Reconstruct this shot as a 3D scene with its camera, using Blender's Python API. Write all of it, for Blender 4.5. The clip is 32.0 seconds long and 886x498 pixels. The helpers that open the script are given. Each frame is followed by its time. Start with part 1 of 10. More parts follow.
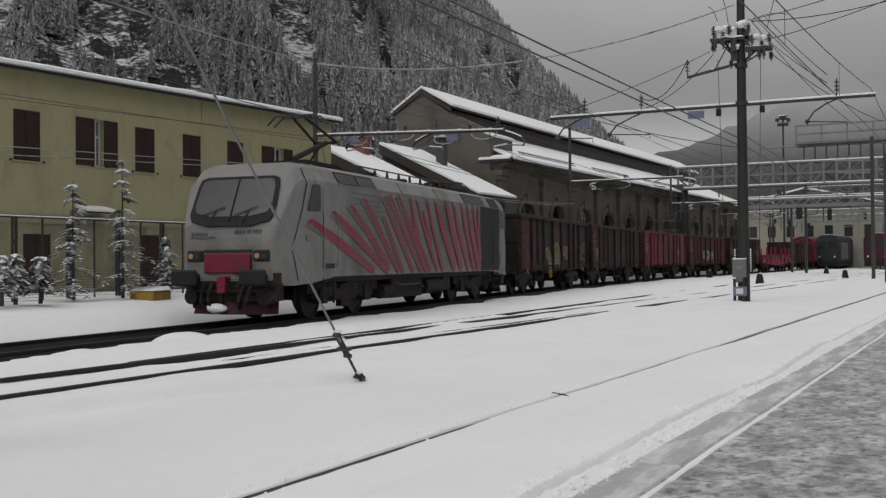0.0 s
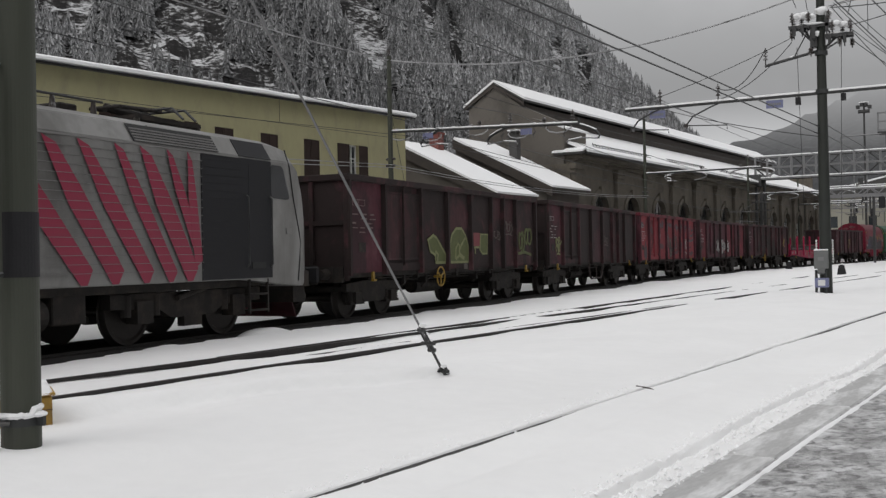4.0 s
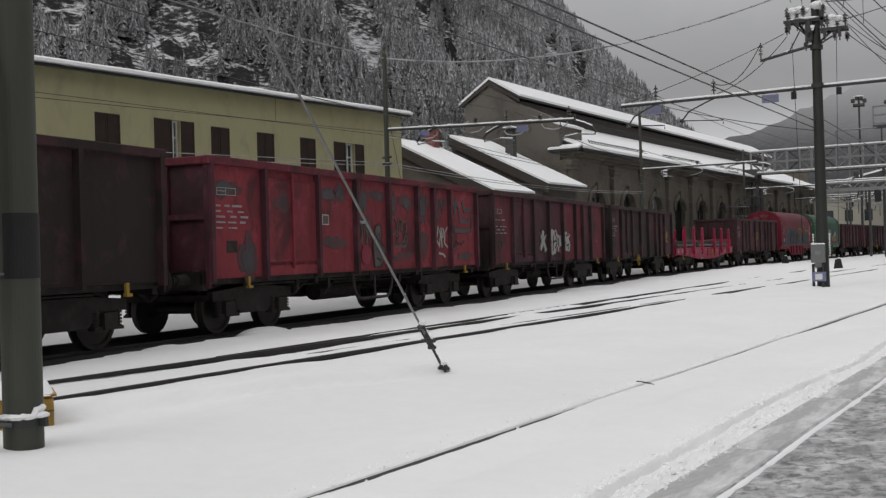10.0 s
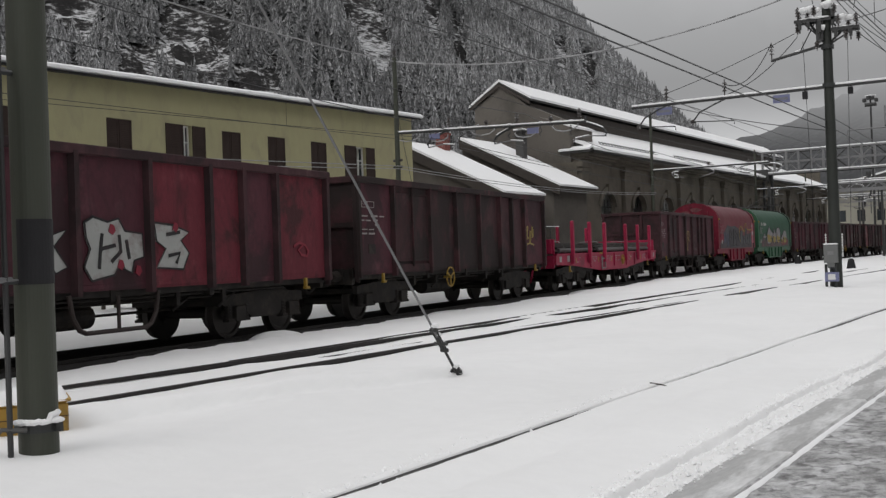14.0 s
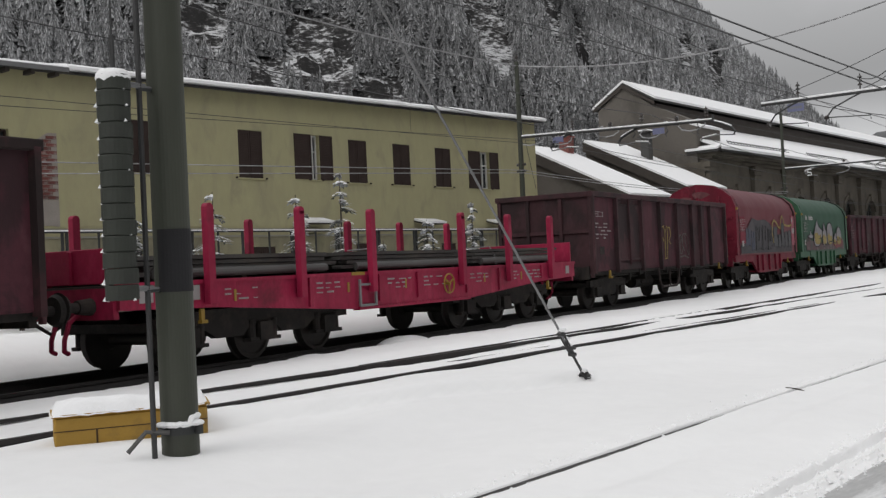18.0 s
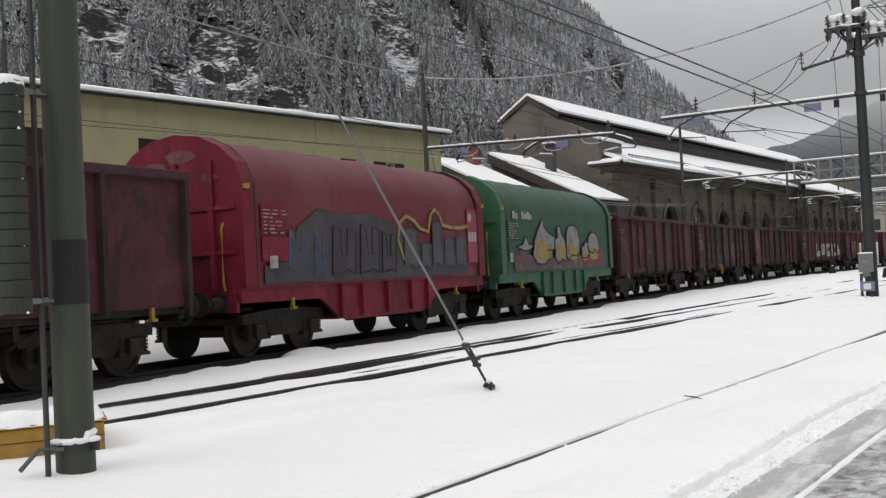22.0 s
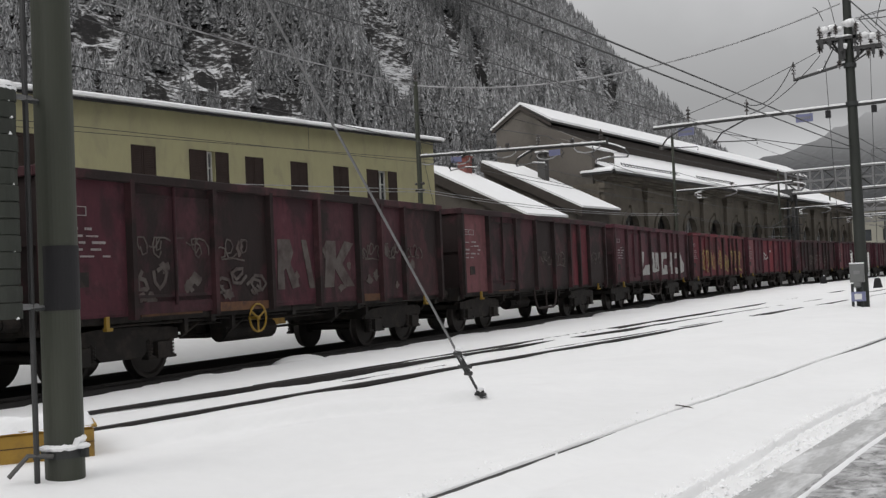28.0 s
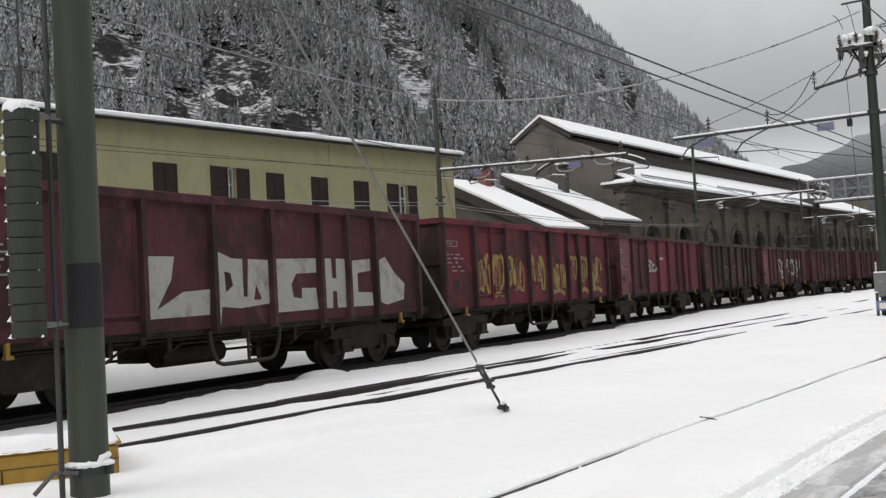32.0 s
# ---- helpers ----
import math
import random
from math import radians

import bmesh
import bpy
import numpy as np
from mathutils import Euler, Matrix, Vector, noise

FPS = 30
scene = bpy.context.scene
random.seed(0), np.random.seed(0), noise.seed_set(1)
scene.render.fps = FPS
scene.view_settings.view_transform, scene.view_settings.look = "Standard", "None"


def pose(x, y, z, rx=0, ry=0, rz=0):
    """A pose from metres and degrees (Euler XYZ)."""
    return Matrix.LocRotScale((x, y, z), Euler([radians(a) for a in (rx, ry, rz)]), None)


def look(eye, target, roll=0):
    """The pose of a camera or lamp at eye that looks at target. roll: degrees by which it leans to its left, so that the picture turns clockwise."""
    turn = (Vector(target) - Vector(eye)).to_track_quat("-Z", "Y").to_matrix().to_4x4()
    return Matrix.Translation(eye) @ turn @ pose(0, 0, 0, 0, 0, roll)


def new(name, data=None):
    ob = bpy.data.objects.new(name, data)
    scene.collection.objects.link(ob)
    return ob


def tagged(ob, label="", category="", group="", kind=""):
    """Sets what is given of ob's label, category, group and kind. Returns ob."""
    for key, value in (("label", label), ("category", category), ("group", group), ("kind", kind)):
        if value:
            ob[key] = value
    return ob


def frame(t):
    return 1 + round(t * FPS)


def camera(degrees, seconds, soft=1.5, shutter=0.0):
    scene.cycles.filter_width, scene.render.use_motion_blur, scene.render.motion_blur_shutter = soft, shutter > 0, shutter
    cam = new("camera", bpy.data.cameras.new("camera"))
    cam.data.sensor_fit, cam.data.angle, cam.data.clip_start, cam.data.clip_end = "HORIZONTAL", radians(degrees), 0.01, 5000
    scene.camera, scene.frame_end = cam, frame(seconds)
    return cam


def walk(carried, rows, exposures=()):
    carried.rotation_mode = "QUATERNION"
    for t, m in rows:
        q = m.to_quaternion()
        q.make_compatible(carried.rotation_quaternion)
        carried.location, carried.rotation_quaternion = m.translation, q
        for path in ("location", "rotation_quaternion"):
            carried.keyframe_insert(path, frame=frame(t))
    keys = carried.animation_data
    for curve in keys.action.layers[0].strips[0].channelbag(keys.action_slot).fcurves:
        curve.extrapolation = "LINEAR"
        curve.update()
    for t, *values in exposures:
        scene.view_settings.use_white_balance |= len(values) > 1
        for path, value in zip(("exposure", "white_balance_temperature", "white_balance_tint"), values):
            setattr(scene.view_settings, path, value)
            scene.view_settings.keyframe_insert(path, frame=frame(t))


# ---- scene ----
cam = camera(45.06, 32.0, soft=1.35)
# hand-held camera on the platform: seconds, eye in metres, yaw, pitch and roll in degrees
TURNS = [
    (0, 0.079, 0.193, 1.358, 20.46, 0.68, -0.51), (0.5, 0.075, 0.188, 1.359, 20.89, 1.19, -0.46), (1, 0.072, 0.177, 1.360, 21.53, 1.30, -0.94),
    (1.5, 0.074, 0.157, 1.363, 22.42, 1.03, -1.11), (2, 0.081, 0.133, 1.367, 23.05, 0.79, -1.03), (2.5, 0.086, 0.116, 1.370, 23.40, 0.64, -1.06),
    (4.5, 0.017, 0.013, 1.372, 24.45, 0.40, -1.09), (5, 0.016, 0.014, 1.371, 23.59, 0.68, -0.94), (5.5, 0.016, 0.015, 1.367, 23.66, 1.05, -0.95),
    (6, 0.016, 0.015, 1.363, 23.24, 0.40, -1.31), (6.5, 0.015, 0.016, 1.361, 22.92, -0.37, -1.61), (6.6, 0.015, 0.016, 1.362, 23.24, 0.09, -1.01),
    (7, 0.014, 0.015, 1.363, 23.18, -0.49, -1.33), (7.5, 0.011, 0.015, 1.366, 23.36, -0.27, -1.34), (8, 0.010, 0.013, 1.366, 23.25, -0.04, -1.20),
    (8.5, 0.011, 0.013, 1.365, 23.03, -0.01, -1.30), (9, 0.011, 0.012, 1.365, 23.19, 0.07, -1.37), (9.5, 0.008, 0.010, 1.366, 23.57, 0.15, -1.58),
    (10, 0.005, 0.006, 1.368, 24.16, 0.29, -1.64), (10.5, 0.002, 0.003, 1.369, 24.41, 0.39, -1.76), (11, 0.002, 0.003, 1.369, 24.37, 0.53, -1.82),
    (11.5, 0.003, 0.003, 1.368, 24.38, 0.54, -1.83), (12, 0.003, 0.003, 1.369, 24.51, 0.57, -1.92), (12.5, 0.002, 0.001, 1.369, 24.74, 0.56, -1.81),
    (13, 0.000, -0.001, 1.369, 24.96, 0.54, -1.73), (13.5, -0.000, -0.002, 1.369, 24.89, 0.41, -1.80), (14, 0.000, -0.002, 1.369, 24.75, 0.46, -2.04),
    (14.5, 0.001, -0.002, 1.370, 24.54, 0.66, -2.23), (16.5, -0.008, -0.006, 1.370, 25.34, 0.58, -2.01), (17, -0.008, -0.006, 1.371, 26.23, 0.72, -2.01),
    (17.3, -0.009, -0.008, 1.371, 26.99, 0.84, -2.15), (17.5, -0.010, -0.010, 1.370, 27.98, 0.90, -2.41), (18, -0.013, -0.020, 1.368, 31.39, 0.98, -2.75),
    (18.5, -0.012, -0.030, 1.364, 33.23, 1.19, -2.69), (19, -0.011, -0.033, 1.363, 32.78, 1.33, -2.64), (19.5, -0.012, -0.030, 1.364, 32.17, 1.38, -2.53),
    (20, -0.013, -0.027, 1.365, 31.39, 1.25, -2.58), (20.5, -0.013, -0.023, 1.366, 30.87, 1.08, -2.41), (21, -0.010, -0.017, 1.368, 29.86, 1.14, -2.29),
    (21.5, -0.008, -0.010, 1.370, 28.02, 1.15, -2.50), (22, -0.006, -0.004, 1.373, 26.34, 1.31, -2.82), (22.5, -0.005, 0.000, 1.374, 25.65, 1.44, -2.90),
    (23, -0.003, 0.002, 1.373, 25.45, 1.28, -2.39), (23.5, -0.001, 0.003, 1.372, 25.05, 1.16, -2.44), (24, -0.000, 0.003, 1.371, 25.03, 0.99, -2.43),
    (24.5, -0.001, 0.002, 1.371, 25.25, 0.93, -2.49), (25, -0.002, 0.000, 1.372, 25.61, 1.10, -2.73), (25.5, -0.002, -0.000, 1.372, 25.63, 1.40, -2.96),
    (27.5, -0.003, -0.001, 1.370, 25.75, 1.72, -2.50), (28, -0.004, -0.002, 1.371, 25.91, 1.73, -2.52), (28.5, -0.005, -0.002, 1.373, 26.25, 1.80, -2.64),
    (29, -0.005, -0.002, 1.374, 26.39, 1.87, -2.72), (29.5, -0.005, -0.002, 1.374, 26.46, 2.04, -2.89), (30, -0.004, -0.003, 1.373, 26.52, 2.17, -3.10),
    (30.5, -0.003, -0.004, 1.373, 26.67, 2.37, -3.11), (31, -0.002, -0.004, 1.373, 26.76, 2.41, -3.03), (31.5, -0.003, -0.004, 1.373, 26.89, 2.40, -2.99),
    (32, -0.003, -0.004, 1.374, 26.99, 2.50, -3.12),
]


def aim(x, y, z, yaw, pitch, roll):
    w, p = radians(yaw), radians(pitch)
    ahead = Vector((-math.sin(w) * math.cos(p), math.cos(w) * math.cos(p), math.sin(p)))
    return look((x, y, z), Vector((x, y, z)) + ahead, roll)


walk(cam, [(t, aim(*r)) for t, *r in TURNS],
     exposures=[(0, -0.32), (1, -0.22), (2, -0.1), (4.5, -0.03), (6, -0.02), (7, -0.14), (9, -0.12), (13, -0.10), (14, -0.07), (17, 0.0), (18, 0.05), (19, 0.15), (20, 0.24), (22.5, 0.26), (25, 0.08), (28, 0.11), (29, 0.15), (32, 0.3)])

# ---- overcast winter light ----
world = bpy.data.worlds.new("overcast_sky")
scene.world = world
world.use_nodes = True
wn, wl = world.node_tree.nodes, world.node_tree.links
wn.clear()
SUN_ELEV, SUN_ROT = 42.0, 200.0
sky = wn.new("ShaderNodeTexSky")
sky.sky_type, sky.sun_disc = "NISHITA", False
sky.sun_elevation, sky.sun_rotation = radians(SUN_ELEV), radians(SUN_ROT)
grey = wn.new("ShaderNodeHueSaturation")
grey.inputs["Saturation"].default_value = 0.06
sky_bg = wn.new("ShaderNodeBackground")
sky_bg.inputs[1].default_value = 0.05
# cloud deck: brighter overhead than towards the skyline
tc = wn.new("ShaderNodeTexCoord")
sep = wn.new("ShaderNodeSeparateXYZ")
ramp = wn.new("ShaderNodeValToRGB")
ramp.color_ramp.elements[0].position, ramp.color_ramp.elements[0].color = 0.0, (0.385, 0.387, 0.40, 1)
ramp.color_ramp.elements[1].position, ramp.color_ramp.elements[1].color = 1.0, (1.25, 1.25, 1.27, 1)
e = ramp.color_ramp.elements.new(0.22)
e.color = (0.52, 0.52, 0.53, 1)
e = ramp.color_ramp.elements.new(0.5)
e.color = (0.80, 0.80, 0.815, 1)
puff = wn.new("ShaderNodeTexNoise")
puff.inputs["Scale"].default_value, puff.inputs["Detail"].default_value = 2.2, 5.0
pr = wn.new("ShaderNodeMapRange")
pr.inputs[3].default_value, pr.inputs[4].default_value = 0.9, 1.1
mul = wn.new("ShaderNodeVectorMath")
mul.operation = "MULTIPLY"
deck = wn.new("ShaderNodeBackground")
deck.inputs[1].default_value = 0.72
add = wn.new("ShaderNodeAddShader")
wout = wn.new("ShaderNodeOutputWorld")
for a, b in ((sky.outputs[0], grey.inputs["Color"]), (grey.outputs[0], sky_bg.inputs[0]), (tc.outputs["Generated"], sep.inputs[0]),
             (sep.outputs[2], ramp.inputs[0]), (tc.outputs["Generated"], puff.inputs["Vector"]), (puff.outputs[0], pr.inputs[0]),
             (ramp.outputs[0], mul.inputs[0]), (pr.outputs[0], mul.inputs[1]), (mul.outputs[0], deck.inputs[0]),
             (sky_bg.outputs[0], add.inputs[0]), (deck.outputs[0], add.inputs[1]), (add.outputs[0], wout.inputs[0])):
    wl.new(a, b)
sun_data = bpy.data.lights.new("sun", "SUN")
sun_data.energy, sun_data.angle, sun_data.color = 0.6, radians(40), (1.0, 0.98, 0.95)
sun = new("sun", sun_data)
sun.matrix_world = look((0, 0, 50), Vector((0, 0, 50)) - Vector((math.sin(radians(SUN_ROT)) * math.cos(radians(SUN_ELEV)), math.cos(radians(SUN_ROT)) * math.cos(radians(SUN_ELEV)), math.sin(radians(SUN_ELEV)))))

# ---- building helpers ----
def geo():
    return bmesh.new()


def box(bm, x0, x1, y0, y1, z0, z1, m=None):
    """A box between the given bounds, optionally moved by m."""
    r = bmesh.ops.create_cube(bm, size=1.0, matrix=Matrix.Translation(((x0 + x1) / 2, (y0 + y1) / 2, (z0 + z1) / 2)) @ Matrix.Diagonal((abs(x1 - x0), abs(y1 - y0), abs(z1 - z0), 1)))
    if m is not None:
        bmesh.ops.transform(bm, matrix=m, verts=r["verts"])
    return r["verts"]


def rod(bm, p, q, r, r2=None, n=8):
    """A round bar from p to q."""
    p, q = Vector(p), Vector(q)
    d = q - p
    m = Matrix.Translation((p + q) / 2) @ d.to_track_quat("Z", "Y").to_matrix().to_4x4()
    return bmesh.ops.create_cone(bm, cap_ends=True, segments=n, radius1=r, radius2=r if r2 is None else r2, depth=d.length, matrix=m)["verts"]


def chain(bm, pts, r, n=6):
    """A bent round bar through the points, in one piece."""
    pts = [Vector(p) for p in pts]
    rings = []
    for i, p in enumerate(pts):
        d = (pts[min(i + 1, len(pts) - 1)] - pts[max(i - 1, 0)]).normalized()
        side = d.cross(Vector((0, 0, 1)))
        side = Vector((1, 0, 0)) if side.length < 1e-3 else side.normalized()
        up = side.cross(d)
        rings.append([bm.verts.new(p + (side * math.cos(6.2832 * k / n) + up * math.sin(6.2832 * k / n)) * r) for k in range(n)])
    for a, b in zip(rings[:-1], rings[1:]):
        for k in range(n):
            bm.faces.new((a[k], a[(k + 1) % n], b[(k + 1) % n], b[k]))
    bm.faces.new(rings[0]), bm.faces.new(rings[-1][::-1])


def prism(bm, outline, x0, x1):
    """A solid whose (y, z) outline is drawn along x from x0 to x1."""
    a = [bm.verts.new((x0, y, z)) for y, z in outline]
    b = [bm.verts.new((x1, y, z)) for y, z in outline]
    n = len(outline)
    bm.faces.new(a), bm.faces.new(b[::-1])
    for i in range(n):
        bm.faces.new((a[i], b[i], b[(i + 1) % n], a[(i + 1) % n]))
    return a + b


def plate(bm, pts, axis, depth):
    """A flat shape through 3D points given thickness along the vector axis."""
    d = Vector(axis) * depth
    a = [bm.verts.new(p) for p in pts]
    b = [bm.verts.new(Vector(p) + d) for p in pts]
    n = len(a)
    bm.faces.new(a), bm.faces.new(b[::-1])
    for i in range(n):
        bm.faces.new((a[i], b[i], b[(i + 1) % n], a[(i + 1) % n]))


def soften(bm, w=0.01, seg=1):
    bmesh.ops.recalc_face_normals(bm, faces=bm.faces)
    edges = [e for e in bm.edges if len(e.link_faces) == 2 and e.calc_face_angle(0) > 0.6]
    bmesh.ops.bevel(bm, geom=edges, offset=w, segments=seg, affect="EDGES", clamp_overlap=True)


def to_mesh(name, bm, material, smooth=False):
    bmesh.ops.recalc_face_normals(bm, faces=bm.faces)
    me = bpy.data.meshes.new(name)
    bm.to_mesh(me)
    bm.free()
    for mt in (material if isinstance(material, (list, tuple)) else [material]):
        me.materials.append(mt)
    if smooth:
        for p in me.polygons:
            p.use_smooth = True
    return me


def part(name, bm, material, parent, label="", smooth=False, m=None):
    """One mesh object under a thing or a part."""
    me = bm if isinstance(bm, bpy.types.Mesh) else to_mesh(name, bm, material, smooth)
    ob = new(name, me)
    ob.parent = parent
    if m is not None:
        ob.matrix_basis = m
    if label:
        ob["label"] = label
    return ob


def thing(name, label, category, group="", kind="", m=None):
    """The Empty at a thing's base that carries its parts."""
    ob = new(name)
    ob.empty_display_size = 0.2
    if m is not None:
        ob.matrix_basis = m
    return tagged(ob, label, category, group, kind)


def solid(name, bm, material, label, category, group="", kind="", smooth=False, m=None):
    """A thing of a single mesh."""
    ob = new(name, to_mesh(name, bm, material, smooth))
    if m is not None:
        ob.matrix_basis = m
    return tagged(ob, label, category, group, kind)


# the station's own axis: a runs along its tracks, b to the left of the camera's platform
TURN = 7.0
AXIS = Vector((math.sin(radians(TURN)), math.cos(radians(TURN)), 0))
SIDE = Vector((-math.cos(radians(TURN)), math.sin(radians(TURN)), 0))


def st(a, b, z=0.0):
    return AXIS * a + SIDE * b + Vector((0, 0, z))


# in a thing of the station: local x runs along the axis, local y to the left of the platform
def st_pose(a, b, z=0.0, extra=0.0):
    p = st(a, b, z)
    return pose(p.x, p.y, p.z, 0, 0, 90 - TURN + extra)


# ---- the running line: straight, then a turnout curve, then along the station axis ----
def line_x(s):
    k1, s0, k0, s1 = 0.003734, 48.84, 0.0004154, 95.0
    def f(u):
        return -12.89 + 0.5 * k1 * max(0.0, u - s0) ** 2 - 0.5 * k0 * u * u
    if s > s1:
        return f(s1) + (k1 * (s1 - s0) - k0 * s1) * (s - s1)
    if s < -20:
        return f(-20) + k0 * 20 * (s + 20)
    return f(s)


def line_b(a):
    """The running line's distance b at the station's a."""
    s = a
    for _ in range(6):
        p = Vector((line_x(s), s, 0))
        s += (a - p.dot(AXIS)) / AXIS.y
    return Vector((line_x(s), s, 0)).dot(SIDE)

# ---- materials ----
def mat(name, base, rough=0.8, vary=0.15, scale=3.0, stain=None, stain_amount=0.4, stain_scale=0.6, metal=0.0, bump=0.15, bump_scale=40.0,
        stretch=(1, 1, 1), spec=0.4, random=0.0, fine=0.0, shuffle=False, patch=None):
    """A surface with its colour broken up at two scales, stains of a second colour and fine relief."""
    m = bpy.data.materials.new(name)
    m.use_nodes = True
    n, l = m.node_tree.nodes, m.node_tree.links
    p = n["Principled BSDF"]
    p.inputs["Roughness"].default_value, p.inputs["Metallic"].default_value = rough, metal
    p.inputs["Specular IOR Level"].default_value = spec
    tc = n.new("ShaderNodeTexCoord")
    mp = n.new("ShaderNodeMapping")
    mp.inputs["Scale"].default_value = stretch
    l.new(tc.outputs["Object"], mp.inputs[0])
    if shuffle:
        oi = n.new("ShaderNodeObjectInfo")
        sh = n.new("ShaderNodeMath")
        sh.operation = "MULTIPLY"
        sh.inputs[1].default_value = 60.0
        l.new(oi.outputs["Random"], sh.inputs[0]), l.new(sh.outputs[0], mp.inputs["Location"])
    big = n.new("ShaderNodeTexNoise")
    big.inputs["Scale"].default_value, big.inputs["Detail"].default_value = scale, 6.0
    l.new(mp.outputs[0], big.inputs["Vector"])
    lo, hi = [c * (1 - vary) for c in base], [min(1.0, c * (1 + vary)) for c in base]
    r = n.new("ShaderNodeMix")
    r.data_type = "RGBA"
    r.inputs[6].default_value, r.inputs[7].default_value = (*lo, 1), (*hi, 1)
    l.new(big.outputs[0], r.inputs[0])
    colour = r.outputs[2]
    if fine:
        g = n.new("ShaderNodeTexNoise")
        g.inputs["Scale"].default_value, g.inputs["Detail"].default_value = scale * 9, 3.0
        l.new(mp.outputs[0], g.inputs["Vector"])
        gm = n.new("ShaderNodeMapRange")
        gm.inputs[3].default_value, gm.inputs[4].default_value = 1 - fine, 1 + fine
        l.new(g.outputs[0], gm.inputs[0])
        v = n.new("ShaderNodeVectorMath")
        v.operation = "MULTIPLY"
        l.new(colour, v.inputs[0]), l.new(gm.outputs[0], v.inputs[1])
        colour = v.outputs[0]
    if stain:
        s = n.new("ShaderNodeTexNoise")
        s.inputs["Scale"].default_value, s.inputs["Detail"].default_value, s.inputs["Roughness"].default_value = stain_scale, 8.0, 0.65
        l.new(mp.outputs[0], s.inputs["Vector"])
        k = n.new("ShaderNodeMapRange")
        k.inputs[1].default_value, k.inputs[2].default_value = 0.62 - stain_amount * 0.3, 0.78 - stain_amount * 0.2
        l.new(s.outputs[0], k.inputs[0])
        q = n.new("ShaderNodeMix")
        q.data_type = "RGBA"
        q.inputs[7].default_value = (*stain, 1)
        l.new(k.outputs[0], q.inputs[0]), l.new(colour, q.inputs[6])
        colour = q.outputs[2]
    if patch:
        # a second layer of hard-edged patches: colour, how much of the surface, size
        s = n.new("ShaderNodeTexNoise")
        s.inputs["Scale"].default_value, s.inputs["Detail"].default_value, s.inputs["Roughness"].default_value, s.inputs["Distortion"].default_value = patch[2], 6.0, 0.6, 0.6
        off = n.new("ShaderNodeVectorMath")
        off.operation = "ADD"
        off.inputs[1].default_value = (17.3, 5.1, 9.7)
        l.new(mp.outputs[0], off.inputs[0]), l.new(off.outputs[0], s.inputs["Vector"])
        k = n.new("ShaderNodeMapRange")
        k.inputs[1].default_value, k.inputs[2].default_value, k.inputs[4].default_value = 0.60 - patch[1] * 0.3, 0.78 - patch[1] * 0.3, 0.8
        l.new(s.outputs[0], k.inputs[0])
        q = n.new("ShaderNodeMix")
        q.data_type = "RGBA"
        q.inputs[7].default_value = (*patch[0], 1)
        l.new(k.outputs[0], q.inputs[0]), l.new(colour, q.inputs[6])
        colour = q.outputs[2]
    if random:
        oi = n.new("ShaderNodeObjectInfo")
        rm = n.new("ShaderNodeMapRange")
        rm.inputs[3].default_value, rm.inputs[4].default_value = 1 - random, 1 + random
        l.new(oi.outputs["Random"], rm.inputs[0])
        v = n.new("ShaderNodeVectorMath")
        v.operation = "MULTIPLY"
        l.new(colour, v.inputs[0]), l.new(rm.outputs[0], v.inputs[1])
        colour = v.outputs[0]
    l.new(colour, p.inputs["Base Color"])
    if bump:
        f = n.new("ShaderNodeTexNoise")
        f.inputs["Scale"].default_value, f.inputs["Detail"].default_value = bump_scale, 4.0
        l.new(mp.outputs[0], f.inputs["Vector"])
        b = n.new("ShaderNodeBump")
        b.inputs["Strength"].default_value, b.inputs["Distance"].default_value = bump, 0.02
        l.new(f.outputs[0], b.inputs["Height"]), l.new(b.outputs[0], p.inputs["Normal"])
    return m


SNOW = mat("snow", (0.80, 0.798, 0.796), 0.7, 0.06, 0.5, bump=0.45, bump_scale=5, fine=0.03, spec=0.2)
SNOW_CAP = mat("snow_cap", (0.83, 0.83, 0.833), 0.75, 0.04, 3.0, bump=0.4, bump_scale=30, spec=0.2)
RAIL = mat("rail_steel", (0.03, 0.027, 0.026), 0.6, 0.3, 6.0, metal=0.3)
BALLAST = mat("wet_ballast", (0.022, 0.021, 0.021), 0.85, 0.5, 12.0, stain=(0.5, 0.51, 0.53), stain_amount=0.0, stain_scale=2.0, bump=0.9, bump_scale=35)
PLATFORM_ICE = mat("icy_asphalt", (0.27, 0.268, 0.266), 0.5, 0.6, 11.0, stain=(0.66, 0.66, 0.665), stain_amount=0.68, stain_scale=3.2, bump=0.9, bump_scale=40, stretch=(1.0, 1.25, 1), fine=0.8, patch=((0.045, 0.043, 0.042), 0.44, 12.0))
PLATFORM_EDGE = mat("platform_edge_stone", (0.40, 0.398, 0.395), 0.55, 0.25, 3.0, stain=(0.72, 0.72, 0.72), stain_amount=0.5, stain_scale=3.5, bump=0.3, stretch=(0.35, 1.4, 1), fine=0.22)
YELLOW_WALL = mat("yellow_plaster", (0.39, 0.365, 0.21), 0.9, 0.12, 0.5, stain=(0.33, 0.305, 0.185), stain_amount=0.45, stain_scale=0.5, bump=0.2, bump_scale=30, stretch=(1, 1, 0.45), fine=0.07, patch=((0.30, 0.28, 0.18), 0.25, 1.6))
STAINED_WALL = mat("stained_plaster", (0.265, 0.246, 0.155), 0.9, 0.18, 0.6, stain=(0.17, 0.155, 0.11), stain_amount=0.55, stain_scale=0.7, bump=0.25, bump_scale=30, stretch=(1, 1, 0.45), fine=0.1, patch=((0.13, 0.12, 0.09), 0.35, 1.3))
